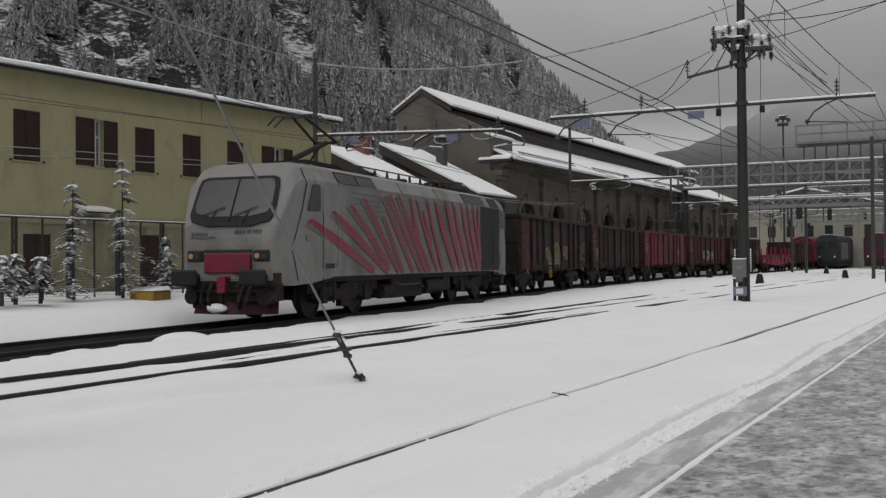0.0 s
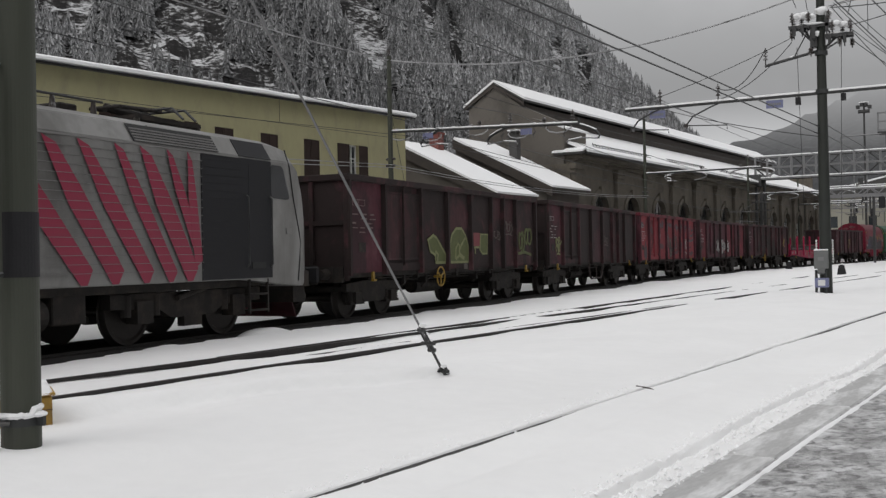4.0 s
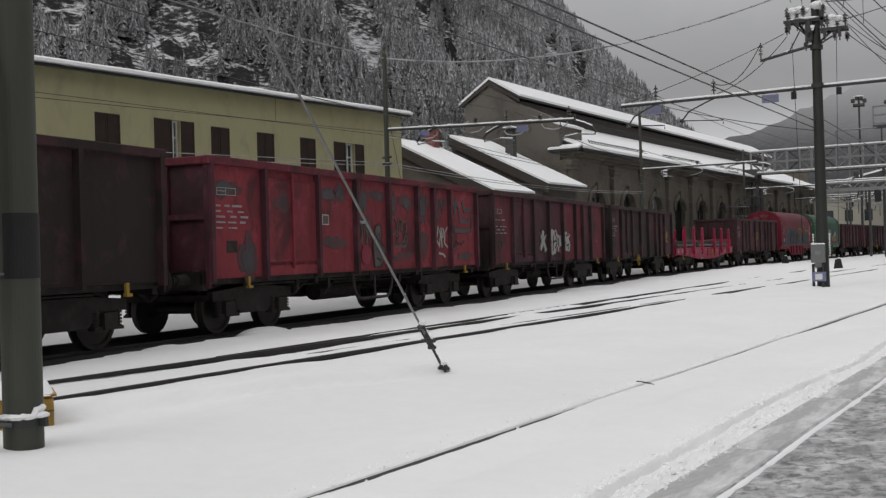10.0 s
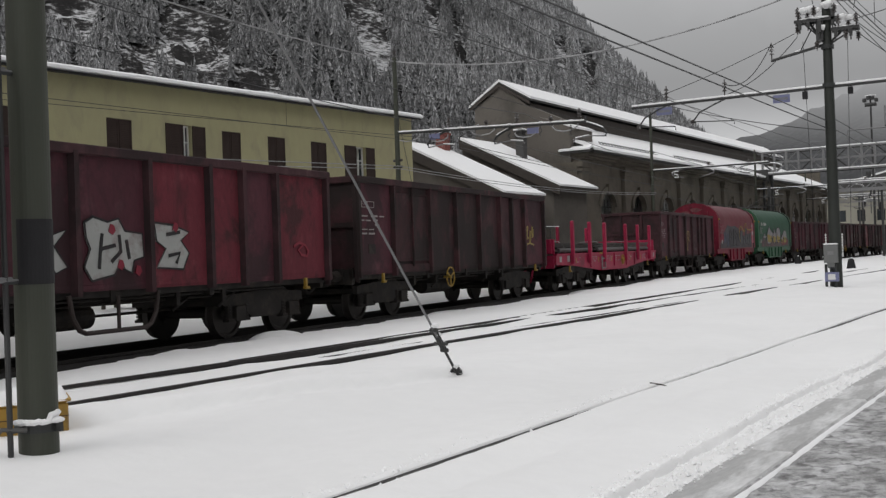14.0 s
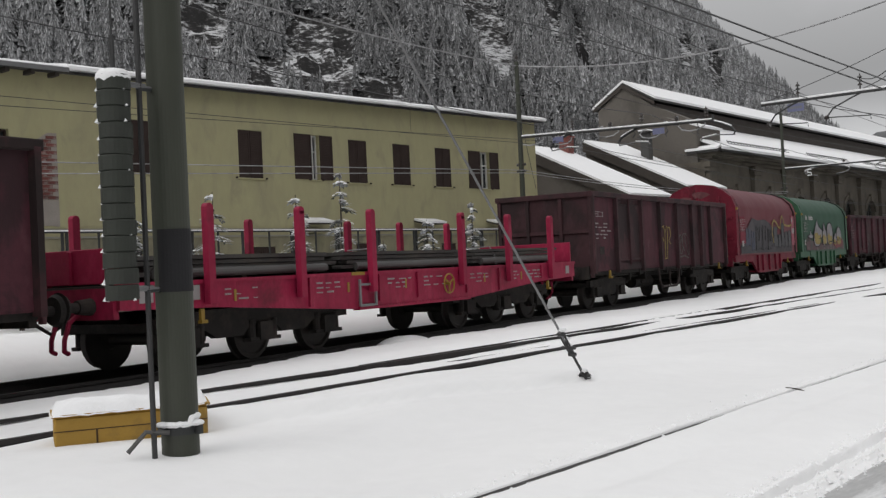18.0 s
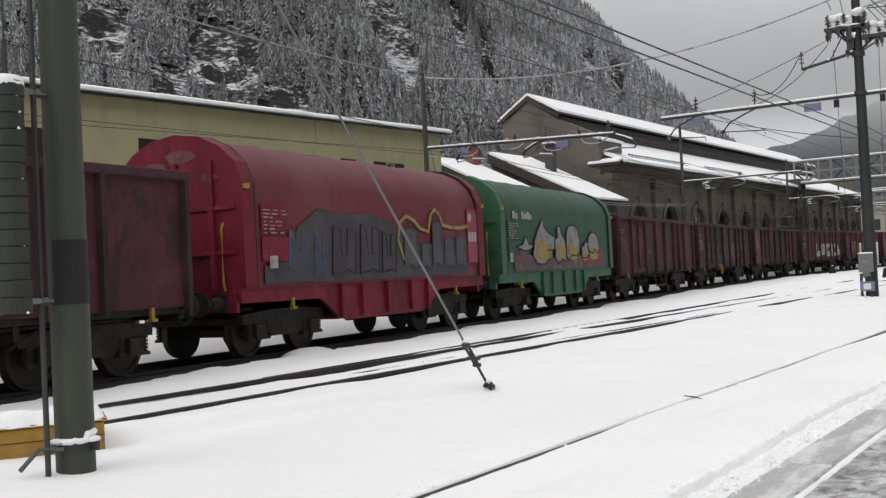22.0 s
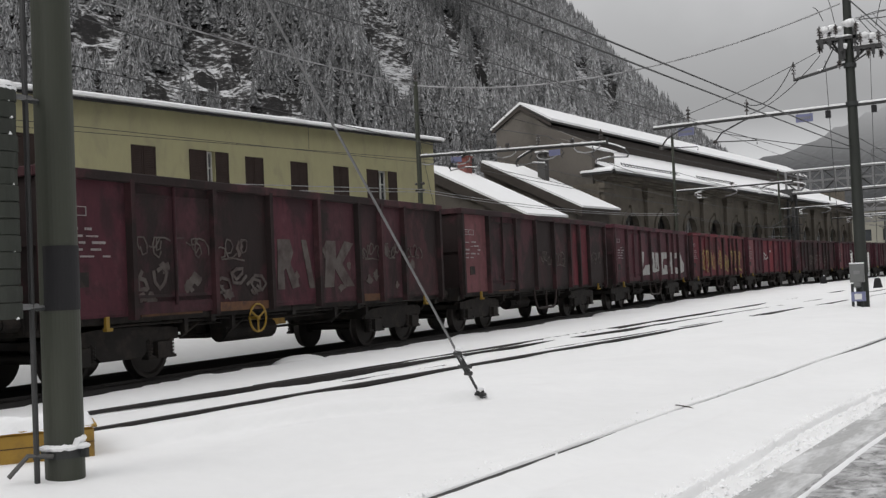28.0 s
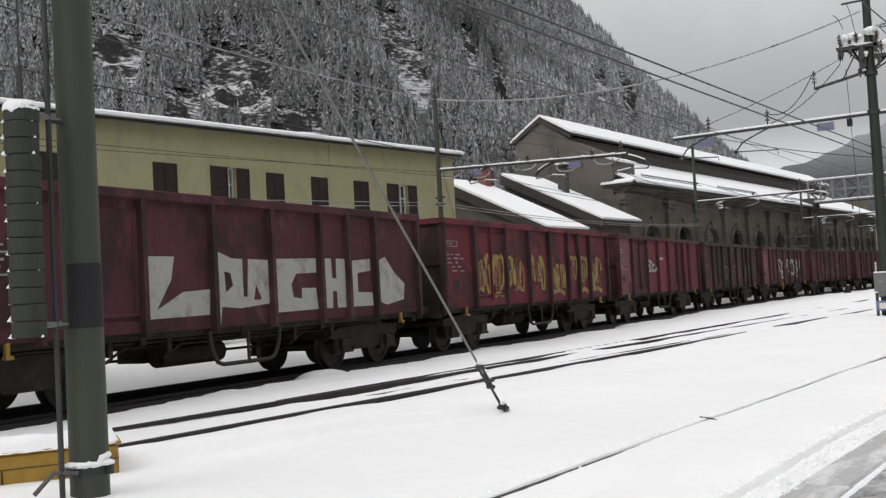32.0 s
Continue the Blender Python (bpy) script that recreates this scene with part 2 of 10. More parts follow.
CREAM = mat("cream_plaster", (0.27, 0.258, 0.215), 0.9, 0.08, 0.5, stain=(0.25, 0.24, 0.2), stain_amount=0.4, bump=0.2)
GREY_PLASTER = mat("grey_render", (0.125, 0.112, 0.098), 0.9, 0.2, 0.5, stain=(0.07, 0.064, 0.056), stain_amount=0.5, stain_scale=0.35, bump=0.3, fine=0.06)
STONE = mat("weathered_stone", (0.128, 0.112, 0.09), 0.9, 0.25, 0.8, stain=(0.07, 0.062, 0.05), stain_amount=0.5, stain_scale=0.5, bump=0.5, bump_scale=12, fine=0.1)
BRICK = mat("old_brick", (0.155, 0.054, 0.046), 0.9, 0.3, 8.0, stain=(0.3, 0.26, 0.24), stain_amount=0.25, stain_scale=6, bump=0.5, random=0.35)
MORTAR = mat("mortar", (0.30, 0.27, 0.24), 0.95, 0.2, 3.0, bump=0.4)
SHUTTER = mat("brown_shutter_wood", (0.046, 0.033, 0.029), 0.9, 0.3, 2.0, stretch=(2, 1, 1), spec=0.15, fine=0.15)
DARK_WOOD = mat("dark_roof_timber", (0.05, 0.042, 0.036), 0.85, 0.3, 2.0)
ROOF_DARK = mat("dark_roofing", (0.06, 0.058, 0.056), 0.8, 0.2, 2.0)
PANE = mat("window_glass", (0.03, 0.034, 0.038), 0.12, 0.2, 2.0, bump=0, spec=0.6)
WHITE_FRAME = mat("white_window_frame", (0.62, 0.62, 0.6), 0.6, 0.05, 4.0)
GREEN_MAST = mat("green_mast_paint", (0.043, 0.047, 0.034), 0.6, 0.16, 1.4, stain=(0.034, 0.035, 0.028), stain_amount=0.4, stain_scale=1.2, bump=0.08, stretch=(1, 1, 0.3))
CAST_GREEN = mat("dark_green_cast_iron", (0.030, 0.034, 0.027), 0.7, 0.2, 3.0, stain=(0.022, 0.023, 0.02), stain_amount=0.4, stain_scale=2.0, bump=0.15)
BLACK_PAINT = mat("black_band_paint", (0.014, 0.0135, 0.015), 0.8, 0.2, 4.0)
STEEL_DARK = mat("dark_galvanised_steel", (0.052, 0.052, 0.052), 0.55, 0.2, 4.0, metal=0.4)
STEEL_LIGHT = mat("galvanised_steel", (0.19, 0.19, 0.192), 0.5, 0.15, 4.0, metal=0.4)
WIRE_SNOWY = mat("snow_dusted_wire", (0.34, 0.34, 0.345), 0.7, 0.5, 2.0, stain=(0.08, 0.08, 0.08), stain_amount=0.35, stain_scale=1.5, bump=0)
WIRE = mat("overhead_wire", (0.045, 0.045, 0.046), 0.5, 0.1, 3.0, metal=0.5, bump=0)
FENCE_IRON = mat("fence_iron", (0.032, 0.034, 0.034), 0.6, 0.2, 4.0)
INSULATOR = mat("brown_insulator", (0.034, 0.027, 0.024), 0.35, 0.2, 4.0, stain=(0.4, 0.4, 0.41), stain_amount=0.3, stain_scale=5.0)
SIGN_BLUE = mat("blue_sign_enamel", (0.15, 0.16, 0.27), 0.4, 0.05, 4.0)
DARK_MAST = mat("dark_green_mast_paint", (0.022, 0.025, 0.021), 0.6, 0.2, 1.4, stain=(0.018, 0.019, 0.017), stain_amount=0.4, stain_scale=1.2, bump=0.08)
GREY_BOX = mat("grey_cabinet_paint", (0.13, 0.133, 0.13), 0.5, 0.08, 4.0)
OCHRE = mat("ochre_paint", (0.36, 0.215, 0.035), 0.6, 0.2, 2.5, stain=(0.20, 0.12, 0.03), stain_amount=0.35, stain_scale=2.0, bump=0.15)
WHITE_MARK = mat("white_marking", (0.27, 0.25, 0.245), 0.7, 0.15, 6.0, stain=(0.30, 0.22, 0.22), stain_amount=0.3, stain_scale=5)
PALE_MARK = mat("faded_marking", (0.13, 0.09, 0.09), 0.7, 0.2, 6.0, stain=(0.16, 0.09, 0.09), stain_amount=0.4, stain_scale=4)
BARK = mat("bark", (0.06, 0.05, 0.042), 0.9, 0.3, 8.0)
NEEDLES = mat("snowy_needles", (0.045, 0.055, 0.045), 0.9, 0.35, 2.0, stain=(0.72, 0.74, 0.77), stain_amount=0.6, stain_scale=3.0, bump=0)


def wagon_paint(name, base, dirt, cover, rough=0.75):
    """Old wagon paint: faded colour under ragged soot patches, upright grime runs and chalky worn spots."""
    m = mat(name, base, rough, 0.3, 1.1, stain=[1.3 * c + 0.014 for c in base], stain_amount=0.24, stain_scale=2.2, bump=0.25, bump_scale=18, stretch=(1, 1, 0.7), random=0.14, fine=0.2, shuffle=True, spec=0.22)
    n, l = m.node_tree.nodes, m.node_tree.links
    p, tc, oi = n["Principled BSDF"], n.new("ShaderNodeTexCoord"), n.new("ShaderNodeObjectInfo")
    sh = n.new("ShaderNodeMath")
    sh.operation = "MULTIPLY"
    sh.inputs[1].default_value = 43.0
    l.new(oi.outputs["Random"], sh.inputs[0])
    # scale of the pattern, its stretch, where it sets in, how sharply, how densely
    for scale, stretch, start, edge, most, k in ((0.75, (1, 1, 0.8), 0.62 - 0.28 * cover, 0.09, 0.85, 0.95), (2.3, (1, 1, 0.55), 0.60 - 0.12 * cover, 0.14, 0.55, 0.8), (1.5, (1, 3.4, 0.28), 0.54, 0.22, 0.55, 0.75)):
        mp, no, mr, q = n.new("ShaderNodeMapping"), n.new("ShaderNodeTexNoise"), n.new("ShaderNodeMapRange"), n.new("ShaderNodeMix")
        mp.inputs["Scale"].default_value = stretch
        no.inputs["Scale"].default_value, no.inputs["Detail"].default_value, no.inputs["Roughness"].default_value, no.inputs["Distortion"].default_value = scale, 7.0, 0.62, 0.5
        mr.inputs[1].default_value, mr.inputs[2].default_value, mr.inputs[4].default_value = start, start + edge, most
        q.data_type = "RGBA"
        q.inputs[7].default_value = (*[k * c for c in dirt], 1)
        was = p.inputs["Base Color"].links[0].from_socket
        l.new(tc.outputs["Object"], mp.inputs[0]), l.new(sh.outputs[0], mp.inputs["Location"]), l.new(mp.outputs[0], no.inputs["Vector"])
        l.new(no.outputs[0], mr.inputs[0]), l.new(mr.outputs[0], q.inputs[0]), l.new(was, q.inputs[6]), l.new(q.outputs[2], p.inputs["Base Color"])
    return m


PAINT = {
    "soot": wagon_paint("sooty_brown_paint", (0.050, 0.0195, 0.0225), (0.0165, 0.0130, 0.0120), 0.72),
    "grimy": wagon_paint("grimy_maroon_paint", (0.052, 0.0195, 0.0245), (0.0175, 0.0135, 0.0125), 0.58),
    "brown": wagon_paint("dark_brown_paint", (0.050, 0.0218, 0.0250), (0.0235, 0.0148, 0.0156), 0.5),
    "maroon": wagon_paint("maroon_paint", (0.066, 0.0198, 0.0275), (0.030, 0.0148, 0.0172), 0.46),
    "wine": wagon_paint("wine_red_paint", (0.112, 0.0195, 0.028), (0.042, 0.0160, 0.017), 0.36),
    "red": wagon_paint("faded_red_paint", (0.170, 0.026, 0.034), (0.062, 0.020, 0.022), 0.28),
    "rose": wagon_paint("bleached_red_paint", (0.15, 0.058, 0.064), (0.06, 0.030, 0.031), 0.3),
    "crimson": wagon_paint("crimson_paint", (0.235, 0.010, 0.040), (0.12, 0.011, 0.023), 0.08, 0.55),
    "hood_red": wagon_paint("hood_frame_red_paint", (0.15, 0.009, 0.024), (0.06, 0.010, 0.015), 0.3, 0.6),
    "tarp_red": mat("red_tarpaulin", (0.105, 0.009, 0.018), 0.55, 0.15, 0.8, stain=(0.125, 0.03, 0.038), stain_amount=0.45, stain_scale=0.6, bump=0.3, bump_scale=4, stretch=(1, 1, 0.4), fine=0.12, spec=0.3),
    "tarp_green": mat("green_tarpaulin", (0.011, 0.056, 0.028), 0.55, 0.15, 0.8, stain=(0.022, 0.068, 0.04), stain_amount=0.45, stain_scale=0.6, bump=0.3, bump_scale=4, stretch=(1, 1, 0.4), fine=0.12, spec=0.3),
}
FRAME_BLACK = mat("greasy_black_underframe", (0.021, 0.0185, 0.017), 0.75, 0.4, 4.0, stain=(0.045, 0.036, 0.030), stain_amount=0.4, stain_scale=3, bump=0.3, spec=0.2)
WHEEL = mat("worn_wheel_steel", (0.042, 0.037, 0.034), 0.6, 0.3, 5.0, metal=0.2, spec=0.25)
HANDWHEEL = mat("yellow_paint", (0.25, 0.155, 0.02), 0.55, 0.15, 4.0)
SCREEN = mat("dark_windscreen", (0.024, 0.025, 0.027), 0.16, 0.3, 1.5, bump=0, spec=0.5)
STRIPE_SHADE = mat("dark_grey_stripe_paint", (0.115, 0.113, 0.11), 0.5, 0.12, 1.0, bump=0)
LOCO_GREY = mat("pale_grey_loco_paint", (0.205, 0.202, 0.195), 0.5, 0.14, 0.7, stain=(0.105, 0.102, 0.096), stain_amount=0.42, stain_scale=0.8, bump=0.05, stretch=(1, 1, 0.5), fine=0.06, patch=((0.10, 0.096, 0.088), 0.34, 0.55))
LOCO_STRIPE = mat("crimson_stripe_paint", (0.215, 0.012, 0.040), 0.45, 0.08, 1.0, stain=(0.20, 0.02, 0.036), stain_amount=0.3, stain_scale=0.6, bump=0)
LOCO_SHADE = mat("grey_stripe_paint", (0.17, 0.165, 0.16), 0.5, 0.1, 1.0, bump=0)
LOCO_DARK = mat("anthracite_loco_paint", (0.014, 0.014, 0.016), 0.6, 0.2, 0.8, bump=0.05, spec=0.2)
LOCO_RED = mat("red_buffer_beam_paint", (0.185, 0.008, 0.032), 0.55, 0.2, 2.0, stain=(0.07, 0.012, 0.018), stain_amount=0.45, stain_scale=2.0)
RUBBER = mat("black_rubber", (0.016, 0.016, 0.016), 0.7, 0.2, 5.0)
TIMBER_LOAD = mat("stacked_dark_steel_bars", (0.036, 0.033, 0.030), 0.7, 0.3, 3.0, stain=(0.11, 0.085, 0.06), stain_amount=0.3)
PIPE_GREY = mat("grey_pipe", (0.08, 0.078, 0.075), 0.6, 0.15, 3.0)
SPRAY = {
    "white": mat("white_spray_paint", (0.32, 0.325, 0.31), 0.7, 0.15, 3.0, stain=(0.20, 0.165, 0.16), stain_amount=0.42, stain_scale=3, bump=0),
    "olive": mat("olive_spray_paint", (0.080, 0.092, 0.030), 0.7, 0.2, 3.0, stain=(0.055, 0.062, 0.024), stain_amount=0.4, stain_scale=3, bump=0, fine=0.15),
    "black": mat("black_spray_paint", (0.014, 0.013, 0.014), 0.75, 0.25, 3.0, stain=(0.035, 0.02, 0.021), stain_amount=0.4, stain_scale=3, bump=0),
    "crimson": mat("bright_red_spray_paint", (0.17, 0.012, 0.026), 0.7, 0.2, 3.0, bump=0),
    "ghost": mat("ghosted_spray_paint", (0.086, 0.074, 0.066), 0.75, 0.25, 3.0, stain=(0.038, 0.022, 0.022), stain_amount=0.66, stain_scale=2.2, bump=0, fine=0.2),
    "rust": mat("rusty_worn_paint", (0.105, 0.048, 0.022), 0.8, 0.3, 3.0, stain=(0.05, 0.026, 0.018), stain_amount=0.5, stain_scale=4, bump=0, fine=0.2),
    "lime": mat("lime_spray_paint", (0.17, 0.18, 0.082), 0.7, 0.15, 3.0, stain=(0.11, 0.115, 0.055), stain_amount=0.35, stain_scale=3, bump=0),
    "yellow": mat("yellow_spray_paint", (0.25, 0.19, 0.05), 0.7, 0.2, 3.0, stain=(0.14, 0.09, 0.04), stain_amount=0.5, stain_scale=4, bump=0),
    "rosy": mat("dull_red_spray_paint", (0.16, 0.035, 0.04), 0.7, 0.2, 3.0, stain=(0.06, 0.03, 0.03), stain_amount=0.4, stain_scale=3, bump=0),
    "pale": mat("faint_spray_paint", (0.085, 0.066, 0.06), 0.75, 0.2, 3.0, stain=(0.06, 0.045, 0.04), stain_amount=0.5, stain_scale=3, bump=0),
    "slate": mat("slate_spray_paint", (0.030, 0.0275, 0.031), 0.7, 0.2, 2.0, stain=(0.075, 0.062, 0.066), stain_amount=0.5, stain_scale=1.3, bump=0, stretch=(1, 1, 0.6), fine=0.15, patch=((0.048, 0.045, 0.052), 0.45, 0.9)),
    "smudge": mat("sooty_red_smear", (0.070, 0.024, 0.029), 0.75, 0.25, 2.0, stain=(0.040, 0.026, 0.029), stain_amount=0.5, stain_scale=2.5, bump=0, fine=0.2),
    "steel": mat("steel_grey_spray_paint", (0.062, 0.062, 0.066), 0.7, 0.2, 2.0, stain=(0.045, 0.045, 0.05), stain_amount=0.5, stain_scale=2, bump=0, fine=0.12, patch=((0.05, 0.047, 0.05), 0.4, 1.2)),
    "blue": mat("blue_spray_paint", (0.036, 0.042, 0.07), 0.7, 0.2, 2.0, stain=(0.09, 0.09, 0.10), stain_amount=0.3, stain_scale=3, bump=0),
    "silver": mat("silver_spray_paint", (0.20, 0.19, 0.20), 0.6, 0.2, 2.0, stain=(0.10, 0.09, 0.10), stain_amount=0.45, stain_scale=2.5, bump=0),
    "taupe": mat("taupe_spray_paint", (0.088, 0.046, 0.050), 0.7, 0.2, 2.0, stain=(0.16, 0.14, 0.15), stain_amount=0.4, stain_scale=2, bump=0, fine=0.12, patch=((0.05, 0.06, 0.05), 0.4, 1.2)),
}

# ---- ground ----
TRACK2, TRACK3 = (10.74, 9.32), (3.83, 2.40)


def turnout_b(a):
    """The rail of the turnout that leaves the middle track."""
    return 10.79 + 0.044 * max(0.0, a - 12.0)


def crossing_b(a):
    """The closure rail that runs between the two rails of the middle track."""
    return 10.15 - 0.036 * (a - 12.0)


def ease(u):
    u = min(1.0, max(0.0, u))
    return u * u * (3 - 2 * u)


LUMPS = [(17.6, -1.35, 0.85, 0.5, 0.23), (14.3, -1.55, 0.7, 0.35, 0.16), (20.5, -1.30, 0.8, 0.22, 0.10), (9.6, -1.42, 0.7, 0.2, 0.08), (26.0, -1.2, 1.4, 0.3, 0.12), (33.0, -1.3, 1.0, 0.25, 0.11), (4.5, -1.38, 0.9, 0.2, 0.09), (5.4, 0.0, 0.5, 0.25, 0.05), (39.0, -1.1, 1.6, 0.35, 0.12)]


def snow_z(a, b):
    z = 0.035 * noise.noise((a * 0.10, b * 0.18, 0)) + 0.05 * noise.noise((a * 0.26, b * 0.85, 5)) + 0.02 * noise.noise((a * 0.7, b * 1.7, 2)) + 0.006 * noise.noise((a * 1.5, b * 1.9, 8)) - 0.015
    # long soft wind drifts on the open snow
    open_snow = max(ease((b - 4.4) / 0.8) * ease((8.6 - b) / 0.8), ease((b - 2.6) / 0.25) * ease((3.4 - b) / 0.25))
    if open_snow > 0 and 0 < a < 60:
        ridge = 1 - abs(noise.noise((a * 0.16 + b * 0.12, b * 0.6 - a * 0.1, 11))) * 2.2
        z += open_snow * (0.055 * ridge + 0.022 * noise.noise((a * 0.55, b * 1.6 - a * 0.4, 12)))
    # a drift edge running off from the column
    e = b - (7.62 - 0.345 * (a - 6.54) + 0.12 * noise.noise((a * 0.9, 6, 6)))
    z += (0.13 * ease((e + 0.10) / 0.2) - 0.13 * ease((e - 0.3) / 1.1)) * ease((a - 4.5) / 1.5) * ease((13 - a) / 3)
    # a soft drifted step between the middle and the platform track
    e = b - (6.2 - 0.30 * (a - 13.0) * ease((19 - a) / 6) - 0.8 * ease((a - 14) / 5) + 0.25 * noise.noise((a * 0.3, 4, 9)))
    z += 0.045 * (ease((e + 0.35) / 0.5) - ease((e - 0.3) / 1.6)) * ease((a - 10) / 3) * ease((30 - a) / 8)
    lb = line_b(min(160.0, max(-60.0, a)))
    d = b - lb
    if d > 1.5:
        z += 0.52 * (1 - math.exp(-(d - 1.5) / 0.75))
    side = -d
    edge = 1.66 + 0.28 * noise.noise((a * 0.45, 3.3, 0)) + 0.06 * noise.noise((a * 1.9, 1.3, 0))
    if side > -1.45 and side < edge and a < 140:
        k = min(1.0, (edge - side) / 0.16) if side > 0 else min(1.0, (side + 1.45) / 0.25)
        z = z * (1 - k) - 0.30 * k
    # trampled hollow of the middle track: rails bare here, drifted over farther on
    m = b - 0.33
    bare = 1 - ease((a - 11) / 15)
    if 8.0 < m < 10.6:
        if m > 9.05:
            w = ease((m - 9.05) / 0.3) * ease((10.43 - m) / 0.03)
            deep = 0.045 + 0.03 * noise.noise((a * 0.5, b, 1)) + 0.015 * noise.noise((a * 2.2, b * 3, 1))
            z += -deep * bare * w * (0.35 + 0.65 * ease((m - 9.3) / 0.7))
        else:
            w = ease((m - 8.1) / 0.85)
            z += -(0.036 * bare + 0.006) * w * ease((noise.noise((a * 0.32, 7.7, 2)) + 0.45) / 0.5)
    # shallow furrows where the rails lie under the snow
    for r, deep, wide, s0, s1 in ((10.75, 0.034, 0.3, 12, 34), (9.31, 0.018, 0.22, 6, 27)):
        w = r - b
        if -0.05 < w < wide and s0 - 6 < a < s1 + 6:
            k = (1 - max(0.0, w) / wide) * ease((a - s0 + 6) / 6) * ease((s1 - a) / 5)
            z -= deep * k * (0.85 + 1.0 * noise.noise((a * 0.4, r, 3)))
    w = turnout_b(a) - b
    if -0.05 < w < 0.4 and 9 < a < 52:
        z -= 0.034 * (1 - max(0.0, w) / 0.4) * ease((a - 9) / 5) * ease((48 - a) / 9) * (1.0 + 0.9 * noise.noise((a * 0.35, 1.7, 3)))
    w = crossing_b(a) - b
    if -0.05 < w < 0.3 and 9 < a < 36:
        z -= 0.026 * (1 - max(0.0, w) / 0.3) * ease((a - 10) / 4) * ease((31 - a) / 9) * (1.0 + 0.9 * noise.noise((a * 0.45, 6.7, 3)))
    # a row of footprints beside the turnout rail
    if 21.2 < a < 24.9:
        step = (a - 21.2) % 0.52 - 0.26
        q = (step / 0.19) ** 2 + ((b - turnout_b(a) - 0.12) / 0.17) ** 2
        z = max(z, -0.005) if abs(b - turnout_b(a)) < 0.4 else z
        if q < 1:
            z -= 0.2 * (1 - q) ** 0.5
    w = abs(b - TRACK3[0])
    if w < 0.45:
        z = z + (0.2 * z + 0.012 - z) * ease((0.45 - w) / 0.35)
    # the platform track: a crack along one rail that opens and closes, a soft furrow along the other
    w = TRACK3[0] + 0.03 + 0.012 * noise.noise((a * 0.7, 9, 1)) - b
    wide = 0.026 + 0.012 * noise.noise((a * 3.3, 4, 4)) + 0.045 * ease((8.9 - a) / 1.2) * ease((a - 4.6) / 0.8) + 0.075 * ease((a - 16.2) / 2.5)
    if -0.02 < w < wide:
        z -= (0.085 + 0.014 * noise.noise((a * 0.45, 5, 5)) + 0.012 * noise.noise((a * 2.5, 5, 5))) * (ease(2.8 * (1 - w / wide)) if w > 0 else ease(1 + w / 0.018))
    if -0.75 < w < -0.03:
        z += 0.012 * ease((w + 0.75) / 0.5) * (0.7 + noise.noise((a * 1.2, b * 2, 6)))
    if 2.36 < b < 2.62:
        # a crumbled step: the yard's snow breaks off to the furrow
        lip = 2.455 + 0.03 * noise.noise((a * 0.6, 2, 2)) + 0.02 * noise.noise((a * 4.1, 2, 7)) + 0.012 * noise.noise((a * 13, 2, 7))
        deep = 0.085 + 0.03 * noise.noise((a * 1.6, 1, 6)) + 0.015 * noise.noise((a * 9, b * 20, 6))
        z -= deep * ease((lip + 0.022 - b) / 0.03) * ease((b - 2.36) / 0.05)
        if b > lip:
            z += 0.02 * noise.noise((a * 9, b * 14, 4)) * ease((2.62 - b) / 0.1)
    # thrown-up snow beside the platform edge
    if 1.66 < b < 2.4:
        k = ease((2.4 - b) / 0.74)
        z += 0.305 * k + (0.3 + 0.7 * k) * (0.04 * noise.noise((a * 2.4, b * 5, 1)) + 0.07 * abs(noise.noise((a * 4, b * 6, 3))) + 0.05 * noise.noise((a * 8, b * 10, 3)) - 0.035)
    for s, c, la, lc, h in LUMPS:
        q = ((a - s * 0.985 + 1.5) / la) ** 2 + ((d - c) / lc) ** 2
        if q < 1:
            z = max(z, -0.16 + (h + 0.03 * noise.noise((a * 3, b * 3, 2))) * (1 - q) ** 0.5)
    if b < 1.665:
        z = -0.3 if b < 1.6 else 0.295
    return z


def spaced(stops):
    out = [stops[0][0]]
    for (p, step), (q, _) in zip(stops[:-1], stops[1:]):
        n = max(1, round((q - p) / step))
        out += [p + (q - p) * (i + 1) / n for i in range(n)]
    return out


def build_ground():
    aa = spaced([(-3000, 600), (-600, 120), (-60, 10), (-20, 1), (2, 0.08), (13, 0.12), (25.5, 0.25), (50, 0.8), (75, 1.5), (160, 12), (400, 80), (1200, 450), (3000, 1)])
    bb = spaced([(-3000, 600), (-600, 150), (-30, 15), (1.3, 0.15), (1.6, 0.06), (1.66, 0.04), (2.34, 0.012), (2.52, 0.035), (2.7, 0.1), (3.4, 0.06), (3.68, 0.011), (3.9, 0.06), (4.15, 0.25), (6.2, 0.08), (7.5, 0.15), (8.0, 0.09), (9.1, 0.045), (10.85, 0.07), (12.2, 0.12), (19, 0.4), (30, 5), (90, 40), (600, 400), (3000, 1)])
    verts = [tuple(st(a, b, snow_z(a, b))) for a in aa for b in bb]
    m = len(bb)
    faces = [(i * m + j, i * m + j + 1, (i + 1) * m + j + 1, (i + 1) * m + j) for i in range(len(aa) - 1) for j in range(m - 1)]
    me = bpy.data.meshes.new("ground")
    me.from_pydata(verts, [], faces)
    me.materials.append(SNOW)
    for p in me.polygons:
        p.use_smooth = True
    tagged(new("ground", me), "station yard under a sheet of fresh snow", "ground", kind="structure")


build_ground()


